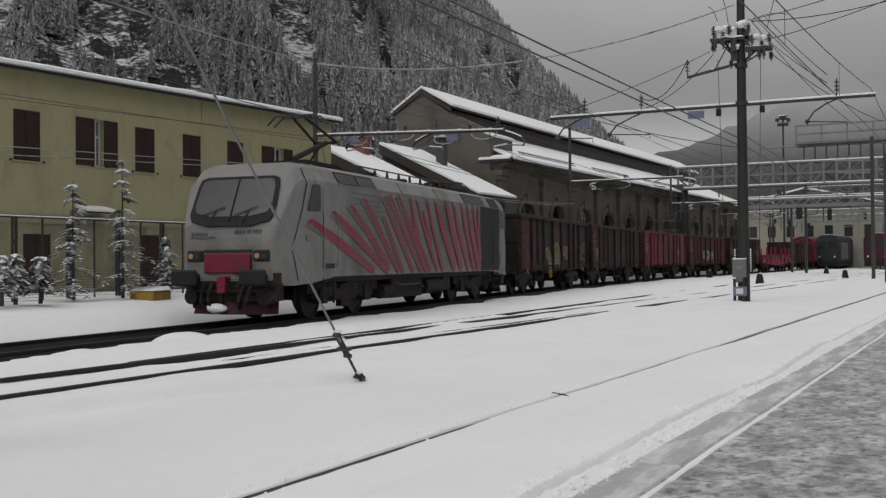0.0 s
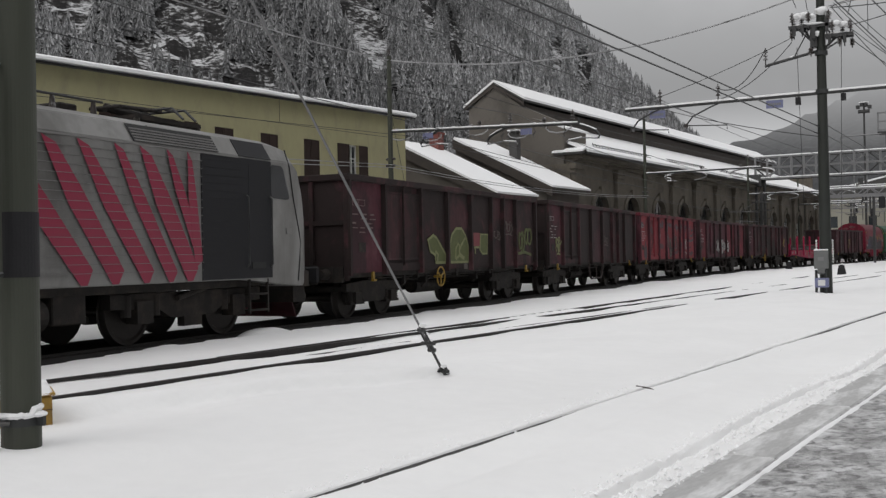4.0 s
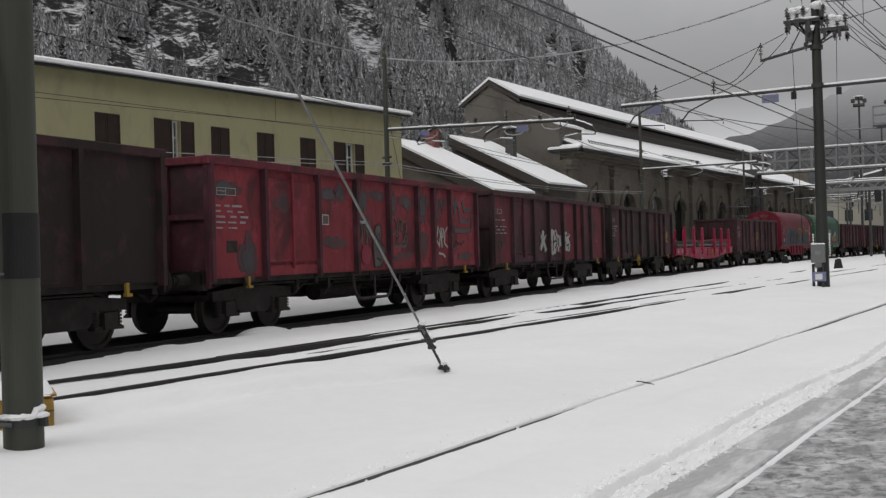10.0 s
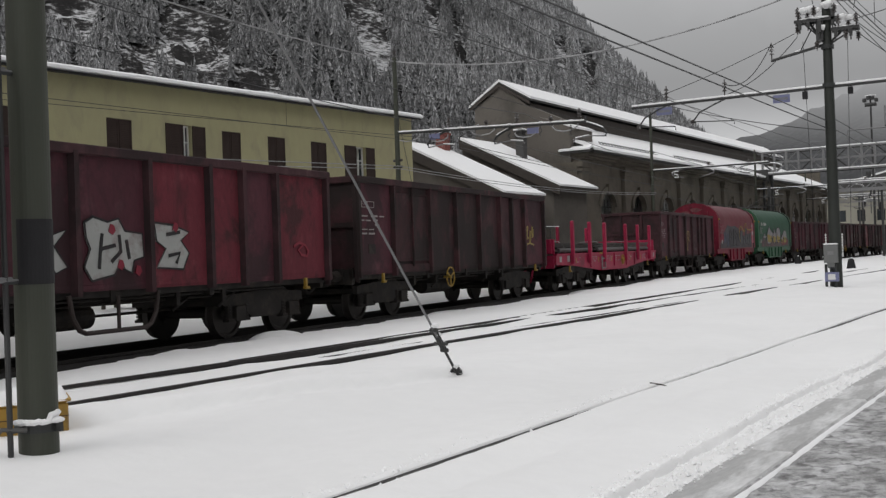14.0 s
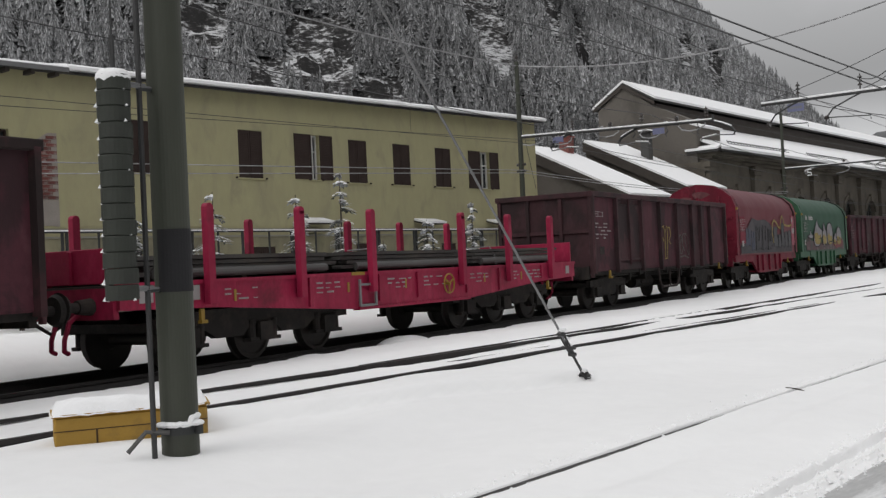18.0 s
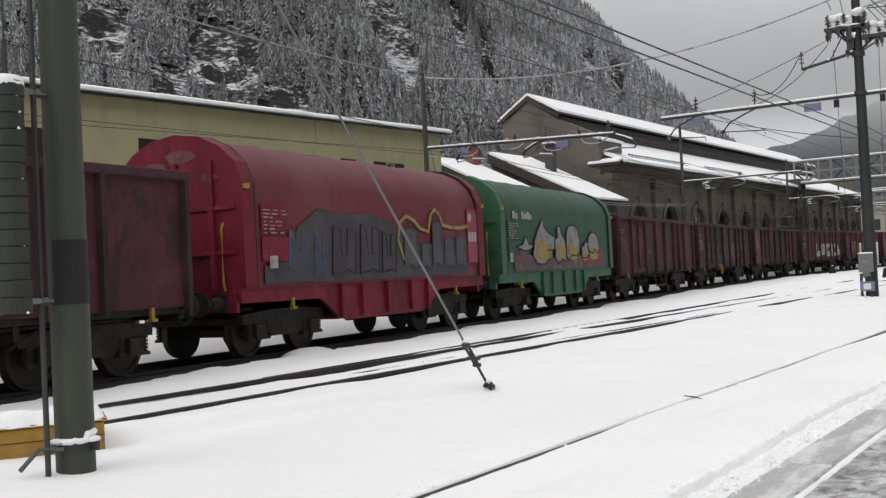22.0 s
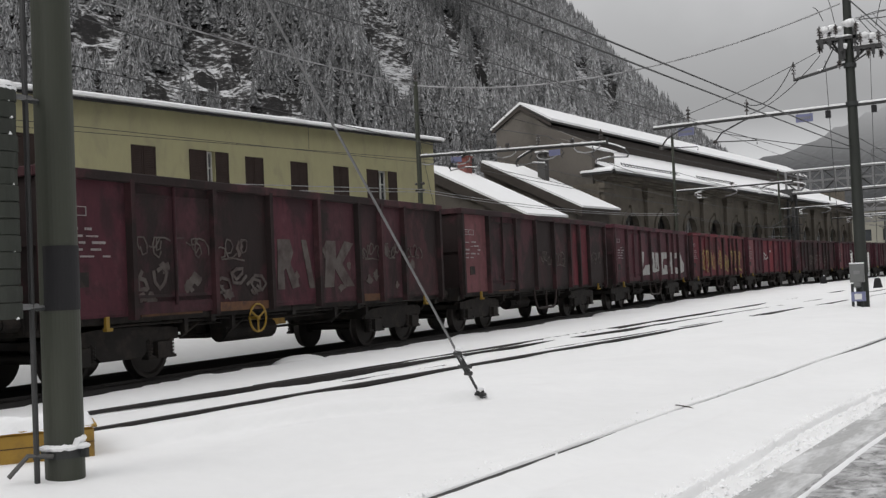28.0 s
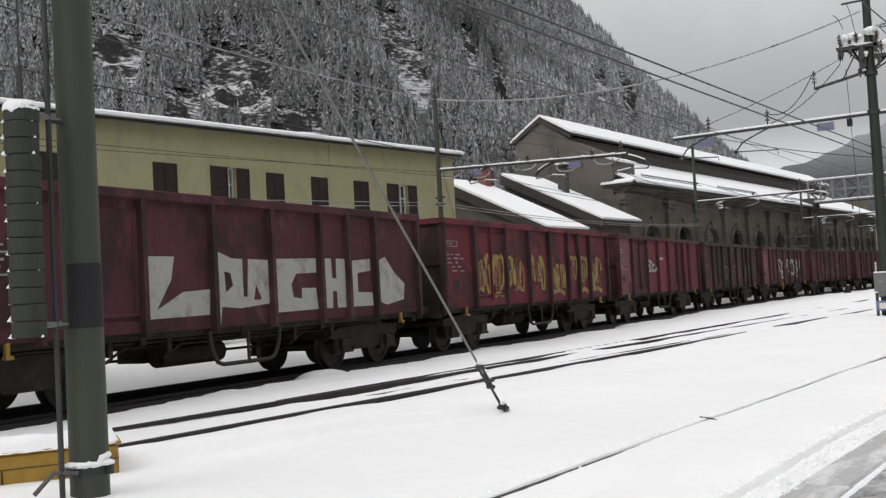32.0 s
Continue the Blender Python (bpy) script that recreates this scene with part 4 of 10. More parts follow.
def build_stone_hall():
    """Stone engine hall: front wall at b = 27 with round-arched windows, a low snowy aisle roof and a raised lantern roof."""
    hall = thing("stone_hall", "long weathered stone railway hall with arched windows and snowy roofs", "building", m=st_pose(0, 27.0))
    a0, a1 = 59.4, 128.0
    step = 5.42
    centres = [64.0 + i * step for i in range(12)]
    # front wall built bay by bay round each arched opening
    bm = geo()
    hw, spring, crown, sill = 1.15, 4.25, 5.2, 1.6
    edges = [a0] + [c + step / 2 for c in centres]
    for i, c in enumerate(centres):
        l, r = edges[i], edges[i + 1]
        box(bm, l, c - hw, 0, 0.6, -0.3, 6.9), box(bm, c + hw, r, 0, 0.6, -0.3, 6.9)
        box(bm, c - hw, c + hw, 0, 0.6, -0.3, sill)
        pts = arch_outline(hw, spring, crown)
        for (x0, z0), (x1, z1) in zip(pts[:-1], pts[1:]):
            prism_pts = [(c + x0, z0), (c + x1, z1), (c + x1, 6.9), (c + x0, 6.9)]
            f = [bm.verts.new((x, 0, z)) for x, z in prism_pts]
            g = [bm.verts.new((x, 0.6, z)) for x, z in prism_pts]
            bm.faces.new(f), bm.faces.new(g[::-1]), bm.faces.new((f[0], f[1], g[1], g[0]))
    # end gable, stepping up to the lantern
    prism(bm, [(0.6, -0.3), (0.6, 6.9), (9.0, 6.9), (9.0, -0.3)], a0, a0 + 0.5)
    box(bm, a0 + 4.3, a1, 8.6, 9.0, -0.3, 11.2)
    box(bm, a1 - 0.4, a1, 0.6, 8.6, -0.3, 9.8)
    part("wall", bm, STONE, hall)
    bm = geo()
    prism(bm, [(2.2, 6.9), (2.2, 9.9), (5.0, 11.2), (7.0, 12.72), (9.0, 11.3), (9.0, 6.9)], a0 + 3.5, a0 + 4.3)
    prism(bm, [(0.45, 6.9), (0.45, 9.05), (2.6, 9.9), (2.6, 6.9)], a0 + 0.1, a0 + 3.49)
    box(bm, a0 + 0.1, a0 + 3.48, 2.62, 9.0, 6.9, 7.5)
    part("end_gable", bm, GREY_PLASTER, hall, "grey plastered end gable")
    bm = geo()
    prism(bm, [(0.3, 9.0), (0.28, 9.14), (0.95, 9.4), (0.95, 9.26)], a0 + 0.3, a0 + 3.55)
    part("end_block_snow", bm, SNOW_CAP, hall, "snow on the end block")
    # clerestory
    bm = geo()
    box(bm, a0 + 4.32, a1, 5.15, 5.4, 9.3, 11.45)
    part("clerestory", bm, DARK_WOOD, hall, "dark glazed clerestory strip")
    # cornice
    bm = geo()
    for y, z0, z1 in ((-0.15, 6.9, 7.1), (-0.4, 7.1, 7.25), (-0.7, 7.25, 7.42)):
        box(bm, a0 + 0.4 + y * 0.3, a1, y, 0.6, z0, z1)
        box(bm, a0 + 0.4 + y * 0.3, a0 + 0.8, 0.62, 1.1, z0, z1)
    part("cornice", bm, STONE, hall)
    # aisle roof, hipped at its near end
    def quad(bm, pts, t):
        plate(bm, pts, (0, 0, 1), t)
    roof, snow = geo(), geo()
    for g, t, o, z in ((roof, 0.14, 0.0, 7.43), (snow, 0.16, 0.07, 7.575)):
        quad(g, [(a0 + 0.5 - o, -0.95 - o, z), (a1, -0.95 - o, z), (a1, 0.42, z + 0.613), (a0 + 0.6 - o, 0.42, z + 0.613)], t)
        quad(g, [(a0 + 3.5, 0.42, z + 0.613), (a1, 0.42, z + 0.613), (a1, 5.15, z + 2.73), (a0 + 4.31, 5.15, z + 2.73)], t)
        quad(g, [(a0 - 0.02 - o, -0.9, z), (a0 + 0.48, -0.9, z + 0.2), (a0 + 0.48, 1.1 + o, z + 0.2), (a0 - 0.02 - o, 1.1 + o, z)], t * 0.7)
    part("aisle_roof", roof, ROOF_DARK, hall)
    part("aisle_roof_snow", snow, SNOW_CAP, hall, "deep snow on the aisle roof")
    # snow guards along the aisle roof
    bm = geo()
    for k, (x0, x1) in enumerate(((a0 + 4, a0 + 14), (a0 + 18, a0 + 27), (a0 + 31, a0 + 44))):
        z = 7.9 + 0.2
        for y in (0.05, 0.22):
            rod(bm, (x0, y, z + 0.05 + y), (x1, y, z + 0.05 + y), 0.03)
        for i in range(int((x1 - x0) / 0.5)):
            rod(bm, (x0 + i * 0.5, 0.0, z - 0.1), (x0 + i * 0.5, 0.25, z + 0.35), 0.025, n=5)
    part("snow_guard", bm, STEEL_DARK, hall)
    # lantern roof
    roof, snow = geo(), geo()
    b0 = 62.8
    for g, t, o in ((roof, 0.12, 0.0), (snow, 0.16, 0.05)):
        z = 0.0 if g is roof else 0.125
        quad(g, [(b0 - o, 4.75 - o, 11.5 + z), (a1, 4.75 - o, 11.5 + z), (a1, 7.0, 12.85 + z), (b0 - o, 7.0, 12.85 + z)], t)
        quad(g, [(b0 - o, 9.3 + o, 11.33 + z), (b0 - o, 7.0, 12.85 + z), (a1, 7.0, 12.85 + z), (a1, 9.3 + o, 11.33 + z)], t)
    part("lantern_roof", roof, ROOF_DARK, hall)
    part("lantern_roof_snow", snow, SNOW_CAP, hall)
    bm = geo()
    for s in (1, -1):
        plate(bm, [(b0 - 0.02, 7.0, 12.84), (b0 - 0.02, 7.0 - s * 2.25, 11.45), (b0 - 0.02, 7.0 - s * 2.25, 11.25), (b0 - 0.02, 7.0, 12.6)], (-1, 0, 0), 0.06)
    part("barge_board", bm, DARK_WOOD, hall)
    # pilasters, arch mouldings and windows
    bm = geo()
    box(bm, -0.42, 0.42, -0.28, 0.0, -0.3, 6.3)
    box(bm, -0.55, 0.55, -0.36, 0.0, 6.3, 6.55), box(bm, -0.62, 0.62, -0.42, 0.0, 6.55, 6.88)
    soften(bm, 0.03)
    pil = to_mesh("pilaster", bm, STONE)
    for e in edges:
        part("pilaster", pil, None, hall, m=pose(e if e > a0 else a0 + 0.5, 0, 0))
    bm = geo()
    outer, inner = arch_outline(hw + 0.38, spring, crown + 0.34), arch_outline(hw, spring, crown)
    for i in range(10):
        (x0, z0), (x1, z1), (u0, v0), (u1, v1) = outer[i], outer[i + 1], inner[i], inner[i + 1]
        f = [bm.verts.new((x, -0.12, z)) for x, z in ((x0, z0), (x1, z1), (u1, v1), (u0, v0))]
        g = [bm.verts.new((x, 0.0, z)) for x, z in ((x0, z0), (x1, z1), (u1, v1), (u0, v0))]
        bm.faces.new(f)
        for k in range(4):
            bm.faces.new((f[k], f[(k + 1) % 4], g[(k + 1) % 4], g[k]))
    box(bm, -0.22, 0.22, -0.2, 0.0, crown - 0.05, crown + 0.5)
    mould = to_mesh("arch_moulding", bm, STONE)
    bm = geo()
    f = [bm.verts.new((x, 0.3, z)) for x, z in arch_outline(hw, spring, crown) + [(-hw, sill), (hw, sill)]]
    bm.faces.new(f)
    g = bmesh.ops.solidify(bm, geom=bm.faces[:], thickness=0.02)
    pane = to_mesh("pane", bm, HALL_PANE)
    bm = geo()
    for x in (-hw * 0.5, 0, hw * 0.5):
        box(bm, x - 0.03, x + 0.03, 0.24, 0.29, sill, spring + 0.5)
    for z in (2.2, 2.9, 3.6, 4.25):
        box(bm, -hw, hw, 0.242, 0.288, z - 0.03, z + 0.03)
    bars = to_mesh("glazing_grid", bm, STEEL_DARK)
    for c in centres:
        part("arch_moulding", mould, None, hall, m=pose(c, 0, 0))
        w = part("window", pane, None, hall, m=pose(c, 0, 0))
        part("glazing_grid", bars, None, w)
    return hall


HALL_PANE = mat("dusty_hall_glass", (0.40, 0.405, 0.40), 0.4, 0.4, 1.2, stain=(0.08, 0.08, 0.08), stain_amount=0.4, stain_scale=0.5, bump=0, shuffle=True, random=0.6)

build_stone_hall()

# ---- mountains, forest and low cloud ----
def smooth(u):
    u = min(1.0, max(0.0, u))
    return u * u * (3 - 2 * u)


def crest_angle(az):
    """How high the valley sides stand over the yard, in degrees, by compass angle left of +y. The side behind the
    camera is unseen, added to block low sky.
    """
    az = (az + 180) % 360 - 180
    if 0 <= az <= 100:
        return min(29.0, max(0.6, 1.11 * (az - 6.15)))
    if az > 100:
        return 29.0 - 17.0 * smooth((az - 100) / 60)
    if az < -20:
        return 12.0 + 17.0 * smooth((-az - 20) / 40) - 17.0 * smooth((-az - 120) / 50)
    return 0.6 + 11.4 * smooth(-az / 20)


FOOT, CREST = 420.0, 1000.0


def hill_z(r, az):
    u = (r - FOOT) / (CREST - FOOT)
    top = CREST * math.tan(radians(crest_angle(az)))
    x, y = r * math.sin(radians(az)), r * math.cos(radians(az))
    rough = 16 * noise.fractal((x * 0.008, y * 0.008, 1), 1.0, 2.0, 3) + 6 * noise.noise((x * 0.03, y * 0.03, 7)) + 2.4 * noise.noise((x * 0.09, y * 0.09, 3))
    fade = smooth(u * 6) * min(1.0, top / 120)
    if u <= 0:
        return -2.0
    if u <= 1:
        return top * u ** 0.95 + rough * fade
    return top * (1 - 0.5 * (u - 1)) + rough * fade


def cliff(az, el):
    """How bare the rock is, 0 to 1, by direction from the yard."""
    k = 0.35 * noise.noise((az * 0.6, el * 0.8, 3)) + 0.3 * noise.noise((az * 1.9, el * 2.1, 9))
    out = 0.0
    for a, e, wa, we, lean in ROCKS:
        q = ((az - a - (el - e) * lean) / wa) ** 2 + ((el - e) / we) ** 2
        out = max(out, 1 - smooth((q - 0.6 + k) / 0.7))
    return out


# bare rock: compass angle, height angle, half widths, lean
ROCKS = [(28.5, 13.0, 0.8, 2.6, 0.45), (37.5, 12.2, 2.0, 1.6, 0.1), (34.4, 9.6, 1.3, 0.9, -0.3), (40.3, 10.9, 1.0, 0.6, 0.0), (43.5, 13.6, 1.2, 0.8, 0.3), (24.9, 13.2, 0.3, 1.3, 0.3), (23.4, 11.4, 0.3, 1.4, 0.25), (18.0, 11.0, 0.55, 0.4, -0.6), (16.6, 9.8, 0.35, 0.8, 0.45)]


def rock_material():
    """Grey rock whose ledges and gentler faces carry snow."""
    m = bpy.data.materials.new("snowy_mountain_rock")
    m.use_nodes = True
    n, l = m.node_tree.nodes, m.node_tree.links
    p = n["Principled BSDF"]
    p.inputs["Roughness"].default_value, p.inputs["Specular IOR Level"].default_value = 0.95, 0.1
    g, tc, s = n.new("ShaderNodeNewGeometry"), n.new("ShaderNodeTexCoord"), n.new("ShaderNodeSeparateXYZ")
    l.new(g.outputs["Normal"], s.inputs[0])
    def grain(scale, stretch, detail):
        mp, no = n.new("ShaderNodeMapping"), n.new("ShaderNodeTexNoise")
        mp.inputs["Scale"].default_value = stretch
        no.inputs["Scale"].default_value, no.inputs["Detail"].default_value, no.inputs["Roughness"].default_value = scale, detail, 0.62
        l.new(tc.outputs["Object"], mp.inputs[0]), l.new(mp.outputs[0], no.inputs["Vector"])
        return no.outputs[0]
    ledge, fine = grain(0.30, (1, 1, 1.9), 7.0), grain(0.9, (1, 1, 1.6), 4.0)
    a = n.new("ShaderNodeMath")
    a.operation = "MULTIPLY_ADD"
    a.inputs[1].default_value, a.inputs[2].default_value = 0.62, -0.42
    l.new(s.outputs[2], a.inputs[0])
    b = n.new("ShaderNodeMath")
    b.operation = "ADD"
    l.new(a.outputs[0], b.inputs[0]), l.new(ledge, b.inputs[1])
    r = n.new("ShaderNodeValToRGB")
    r.color_ramp.elements[0].position, r.color_ramp.elements[0].color = 0.39, (0.028, 0.027, 0.027, 1)
    r.color_ramp.elements[1].position, r.color_ramp.elements[1].color = 0.64, (0.52, 0.523, 0.53, 1)
    e = r.color_ramp.elements.new(0.49)
    e.color = (0.065, 0.063, 0.062, 1)
    l.new(b.outputs[0], r.inputs[0])
    k = n.new("ShaderNodeMapRange")
    k.inputs[3].default_value, k.inputs[4].default_value = 0.55, 1.35
    v = n.new("ShaderNodeVectorMath")
    v.operation = "MULTIPLY"
    l.new(fine, k.inputs[0]), l.new(r.outputs[0], v.inputs[0]), l.new(k.outputs[0], v.inputs[1])
    l.new(v.outputs[0], p.inputs["Base Color"])
    return m


MOUNTAIN = rock_material()


def build_mountain():
    # full ring: slopes out of view are added to keep low skylight off the facades
    azs = spaced([(-172, 4), (4, 0.22), (64, 4), (188, 1)])
    rs = spaced([(FOOT - 60, 30), (FOOT, 4.5), (CREST, 60), (1700, 1)])
    verts = []
    for a in azs:
        for r in rs:
            z = hill_z(r, a)
            x, y = -r * math.sin(radians(a)), r * math.cos(radians(a))
            if 4 < a < 64 and FOOT < r < CREST:
                c = cliff(a, math.degrees(math.atan2(z, r)))
                if c > 0 and abs(a - 28.5) > 2:
                    z += c * (9.0 * (abs(noise.noise((x * 0.035, y * 0.035, 5))) - 0.25) + 6.0 * noise.noise((x * 0.11, y * 0.11, 2)))
            verts.append((x, y, z))
    m = len(rs)
    faces = [(i * m + j, i * m + j + 1, (i + 1) * m + j + 1, (i + 1) * m + j) for i in range(len(azs) - 1) for j in range(m - 1)]
    me = bpy.data.meshes.new("mountain")
    me.from_pydata(verts, [], faces)
    me.materials.append(MOUNTAIN)
    tagged(new("mountain", me), "steep rocky mountainside streaked with fresh snow", "mountain", kind="structure")


build_mountain()


def tree_material():
    """Dark needles under snow: the mesh says how much snow each bough carries."""
    m = bpy.data.materials.new("snow_laden_spruce")
    m.use_nodes = True
    n, l = m.node_tree.nodes, m.node_tree.links
    p = n["Principled BSDF"]
    p.inputs["Roughness"].default_value, p.inputs["Specular IOR Level"].default_value = 0.95, 0.1
    at, tc, no = n.new("ShaderNodeAttribute"), n.new("ShaderNodeTexCoord"), n.new("ShaderNodeTexNoise")
    at.attribute_name = "snow_load"
    no.inputs["Scale"].default_value, no.inputs["Detail"].default_value, no.inputs["Roughness"].default_value = 0.75, 5.0, 0.75
    l.new(tc.outputs["Object"], no.inputs["Vector"])
    a = n.new("ShaderNodeMath")
    a.operation = "MULTIPLY_ADD"
    a.inputs[1].default_value, a.inputs[2].default_value = 1.5, -0.72
    l.new(no.outputs[0], a.inputs[0])
    b = n.new("ShaderNodeMath")
    b.operation = "ADD"
    l.new(at.outputs["Fac"], b.inputs[0]), l.new(a.outputs[0], b.inputs[1])
    r = n.new("ShaderNodeValToRGB")
    r.color_ramp.elements[0].position, r.color_ramp.elements[0].color = 0.04, (0.058, 0.0585, 0.059, 1)
    r.color_ramp.elements[1].position, r.color_ramp.elements[1].color = 0.95, (0.53, 0.533, 0.54, 1)
    e = r.color_ramp.elements.new(0.42)
    e.color = (0.19, 0.191, 0.193, 1)
    l.new(b.outputs[0], r.inputs[0]), l.new(r.outputs[0], p.inputs["Base Color"])
    return m


FOREST = tree_material()


def build_forest():
    rnd = random.Random(4)
    verts, faces, load = [], [], []
    placed = 0
    for _ in range(140000):
        az = rnd.uniform(5.5, 62)
        r = math.sqrt(rnd.uniform((FOOT + 5) ** 2, 1040.0 ** 2))
        if r > FOOT + 480 and az > 30:
            continue
        z = hill_z(r, az)
        el = math.degrees(math.atan2(z, r))
        if z < 2 or el > 18:
            continue
        bare = max(cliff(az, el), cliff(az, el + 0.7), 0.9 * cliff(az, el + 1.3))
        if bare > 0.35 and rnd.random() < bare * 1.1:
            continue
        x, y = -r * math.sin(radians(az)), r * math.cos(radians(az))
        h = rnd.uniform(11, 24) * (0.8 + 0.4 * noise.noise((x * 0.02, y * 0.02, 4))) * (0.55 if bare > 0.2 else 1.0)
        h = max(5.0, h)
        w = h * rnd.uniform(0.14, 0.22)
        lx, ly = rnd.uniform(-0.03, 0.03) * h, rnd.uniform(-0.03, 0.03) * h
        # snow lies in drifts over the slope; the valley side is frosted more evenly, with distance haze put into its
        # snow load
        frost_haze = smooth((25.0 - az) / 5.0)
        dark = smooth(1.2 - (((az - 24.2 - 0.3 * (el - 12)) / 1.3) ** 2 + ((el - 12.2) / 3.0) ** 2))
        s = 0.66 + 0.30 * noise.noise((x * 0.03, y * 0.03, 8)) + 0.34 * noise.noise((x * 0.011, y * 0.011, 5)) + rnd.uniform(-0.2, 0.2) - 0.32 * dark + 0.14 * smooth((az - 37) / 5)
        lo, hi = s * (0.16 + 0.34 * frost_haze) + 0.12 * frost_haze, min(1.0, s * (1.25 - 0.33 * frost_haze) + 0.05 * frost_haze)
        tiers, n = 10, 8
        for k in range(tiers):
            f0, f1 = 0.04 + 0.09 * k, 0.22 + 0.088 * k
            up = rnd.uniform(-0.02, 0.02) * h
            z1 = z + up + h * (f1 if k < tiers - 1 else 1.0)
            rad = w * (1.16 - 0.112 * k)
            b, ph = len(verts), rnd.random() * 6.3
            cx, cy = x + lx * f0, y + ly * f0
            for i in range(n):
                t = ph + 6.2832 * (i + rnd.uniform(-0.3, 0.3)) / n
                tip = i % 2 == 0
                q = rad * (rnd.uniform(0.85, 1.4) if tip else rnd.uniform(0.45, 0.75))
                verts.append((cx + q * math.cos(t), cy + q * math.sin(t), z - 1.0 + up + h * (f0 + (rnd.uniform(-0.05, 0.03) if tip else rnd.uniform(0.0, 0.05)))))
                load.append(hi * rnd.uniform(0.35, 1.15) if tip else lo * rnd.uniform(0.2, 2.0))
            verts.append((cx, cy, z1))
            load.append(0.5 * (lo + hi) * rnd.uniform(0.2, 1.1))
            for i in range(n):
                faces.append((b + i, b + (i + 1) % n, b + n))
        placed += 1
        if placed >= 18500:
            break
    me = bpy.data.meshes.new("mountain_forest")
    me.from_pydata(verts, [], faces)
    me.attributes.new("snow_load", "FLOAT", "POINT").data.foreach_set("value", load)
    me.materials.append(FOREST)
    tagged(new("mountain_forest", me), "snow-laden spruce forest covering the mountainside", "forest", kind="stuff")


build_forest()


def build_far_ridge():
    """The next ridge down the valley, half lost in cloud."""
    bm_v, faces = [], []
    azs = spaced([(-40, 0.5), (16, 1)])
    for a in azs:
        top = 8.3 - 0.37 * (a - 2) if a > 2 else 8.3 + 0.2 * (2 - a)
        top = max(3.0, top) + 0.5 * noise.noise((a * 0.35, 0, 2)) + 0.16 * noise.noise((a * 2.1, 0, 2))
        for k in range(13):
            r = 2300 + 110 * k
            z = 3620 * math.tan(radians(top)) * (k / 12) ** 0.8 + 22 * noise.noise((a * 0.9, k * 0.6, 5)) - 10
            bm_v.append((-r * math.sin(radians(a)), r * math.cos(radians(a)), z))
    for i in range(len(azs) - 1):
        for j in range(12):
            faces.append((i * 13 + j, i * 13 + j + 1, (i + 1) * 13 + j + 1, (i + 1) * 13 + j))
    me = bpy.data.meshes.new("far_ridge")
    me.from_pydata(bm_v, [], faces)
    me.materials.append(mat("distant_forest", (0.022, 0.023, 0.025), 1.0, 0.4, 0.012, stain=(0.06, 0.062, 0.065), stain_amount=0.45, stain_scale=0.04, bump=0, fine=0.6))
    for p in me.polygons:
        p.use_smooth = True
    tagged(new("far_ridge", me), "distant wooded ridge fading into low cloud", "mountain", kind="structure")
    # low cloud lying against the ridge: a self-glowing sheet that paints haze over it
    m = bpy.data.materials.new("low_cloud")
    m.use_nodes = True
    n, l = m.node_tree.nodes, m.node_tree.links
    n.clear()
    out, mix, tr, df = n.new("ShaderNodeOutputMaterial"), n.new("ShaderNodeMixShader"), n.new("ShaderNodeBsdfTransparent"), n.new("ShaderNodeEmission")
    df.inputs[0].default_value, df.inputs[1].default_value = (0.98, 0.985, 1.0, 1), CLOUD_GLOW
    tc, sp, no = n.new("ShaderNodeTexCoord"), n.new("ShaderNodeSeparateXYZ"), n.new("ShaderNodeTexNoise")
    no.inputs["Scale"].default_value, no.inputs["Detail"].default_value = 0.0028, 6.0
    mr = n.new("ShaderNodeMapRange")
    mr.inputs[1].default_value, mr.inputs[2].default_value = 185, 315
    ad = n.new("ShaderNodeMath")
    ad.operation = "MULTIPLY_ADD"
    ad.inputs[1].default_value = 0.9
    sub = n.new("ShaderNodeMath")
    sub.operation = "SUBTRACT"
    sub.inputs[1].default_value = 0.5
    sub.use_clamp = True
    l.new(tc.outputs["Object"], sp.inputs[0]), l.new(tc.outputs["Object"], no.inputs["Vector"]), l.new(sp.outputs[2], mr.inputs[0])
    l.new(no.outputs[0], ad.inputs[0]), l.new(mr.outputs[0], ad.inputs[2]), l.new(ad.outputs[0], sub.inputs[0])
    up = n.new("ShaderNodeMapRange")
    up.inputs[1].default_value, up.inputs[2].default_value, up.inputs[3].default_value, up.inputs[4].default_value = 350, 900, 1.0, 0.0
    both = n.new("ShaderNodeMath")
    both.operation = "MULTIPLY"
    l.new(sp.outputs[2], up.inputs[0]), l.new(sub.outputs[0], both.inputs[0]), l.new(up.outputs[0], both.inputs[1])
    l.new(both.outputs[0], mix.inputs[0]), l.new(tr.outputs[0], mix.inputs[1]), l.new(df.outputs[0], mix.inputs[2]), l.new(mix.outputs[0], out.inputs[0])
    vs, fs = [], []
    azs = spaced([(-60, 2), (60, 1)])
    for a in azs:
        for z in (0, 1500):
            vs.append((-2250 * math.sin(radians(a)), 2250 * math.cos(radians(a)), z))
    for i in range(len(azs) - 1):
        fs.append((i * 2, i * 2 + 1, i * 2 + 3, i * 2 + 2))
    me = bpy.data.meshes.new("low_cloud")
    me.from_pydata(vs, [], fs)
    me.materials.append(m)
    ob = tagged(new("low_cloud", me), "low cloud drifting against the distant ridge", "backdrop", kind="structure")
    ob.visible_shadow = False


# emission of the cloud sheet, matched to the sky behind it
CLOUD_GLOW = 0.335
build_far_ridge()

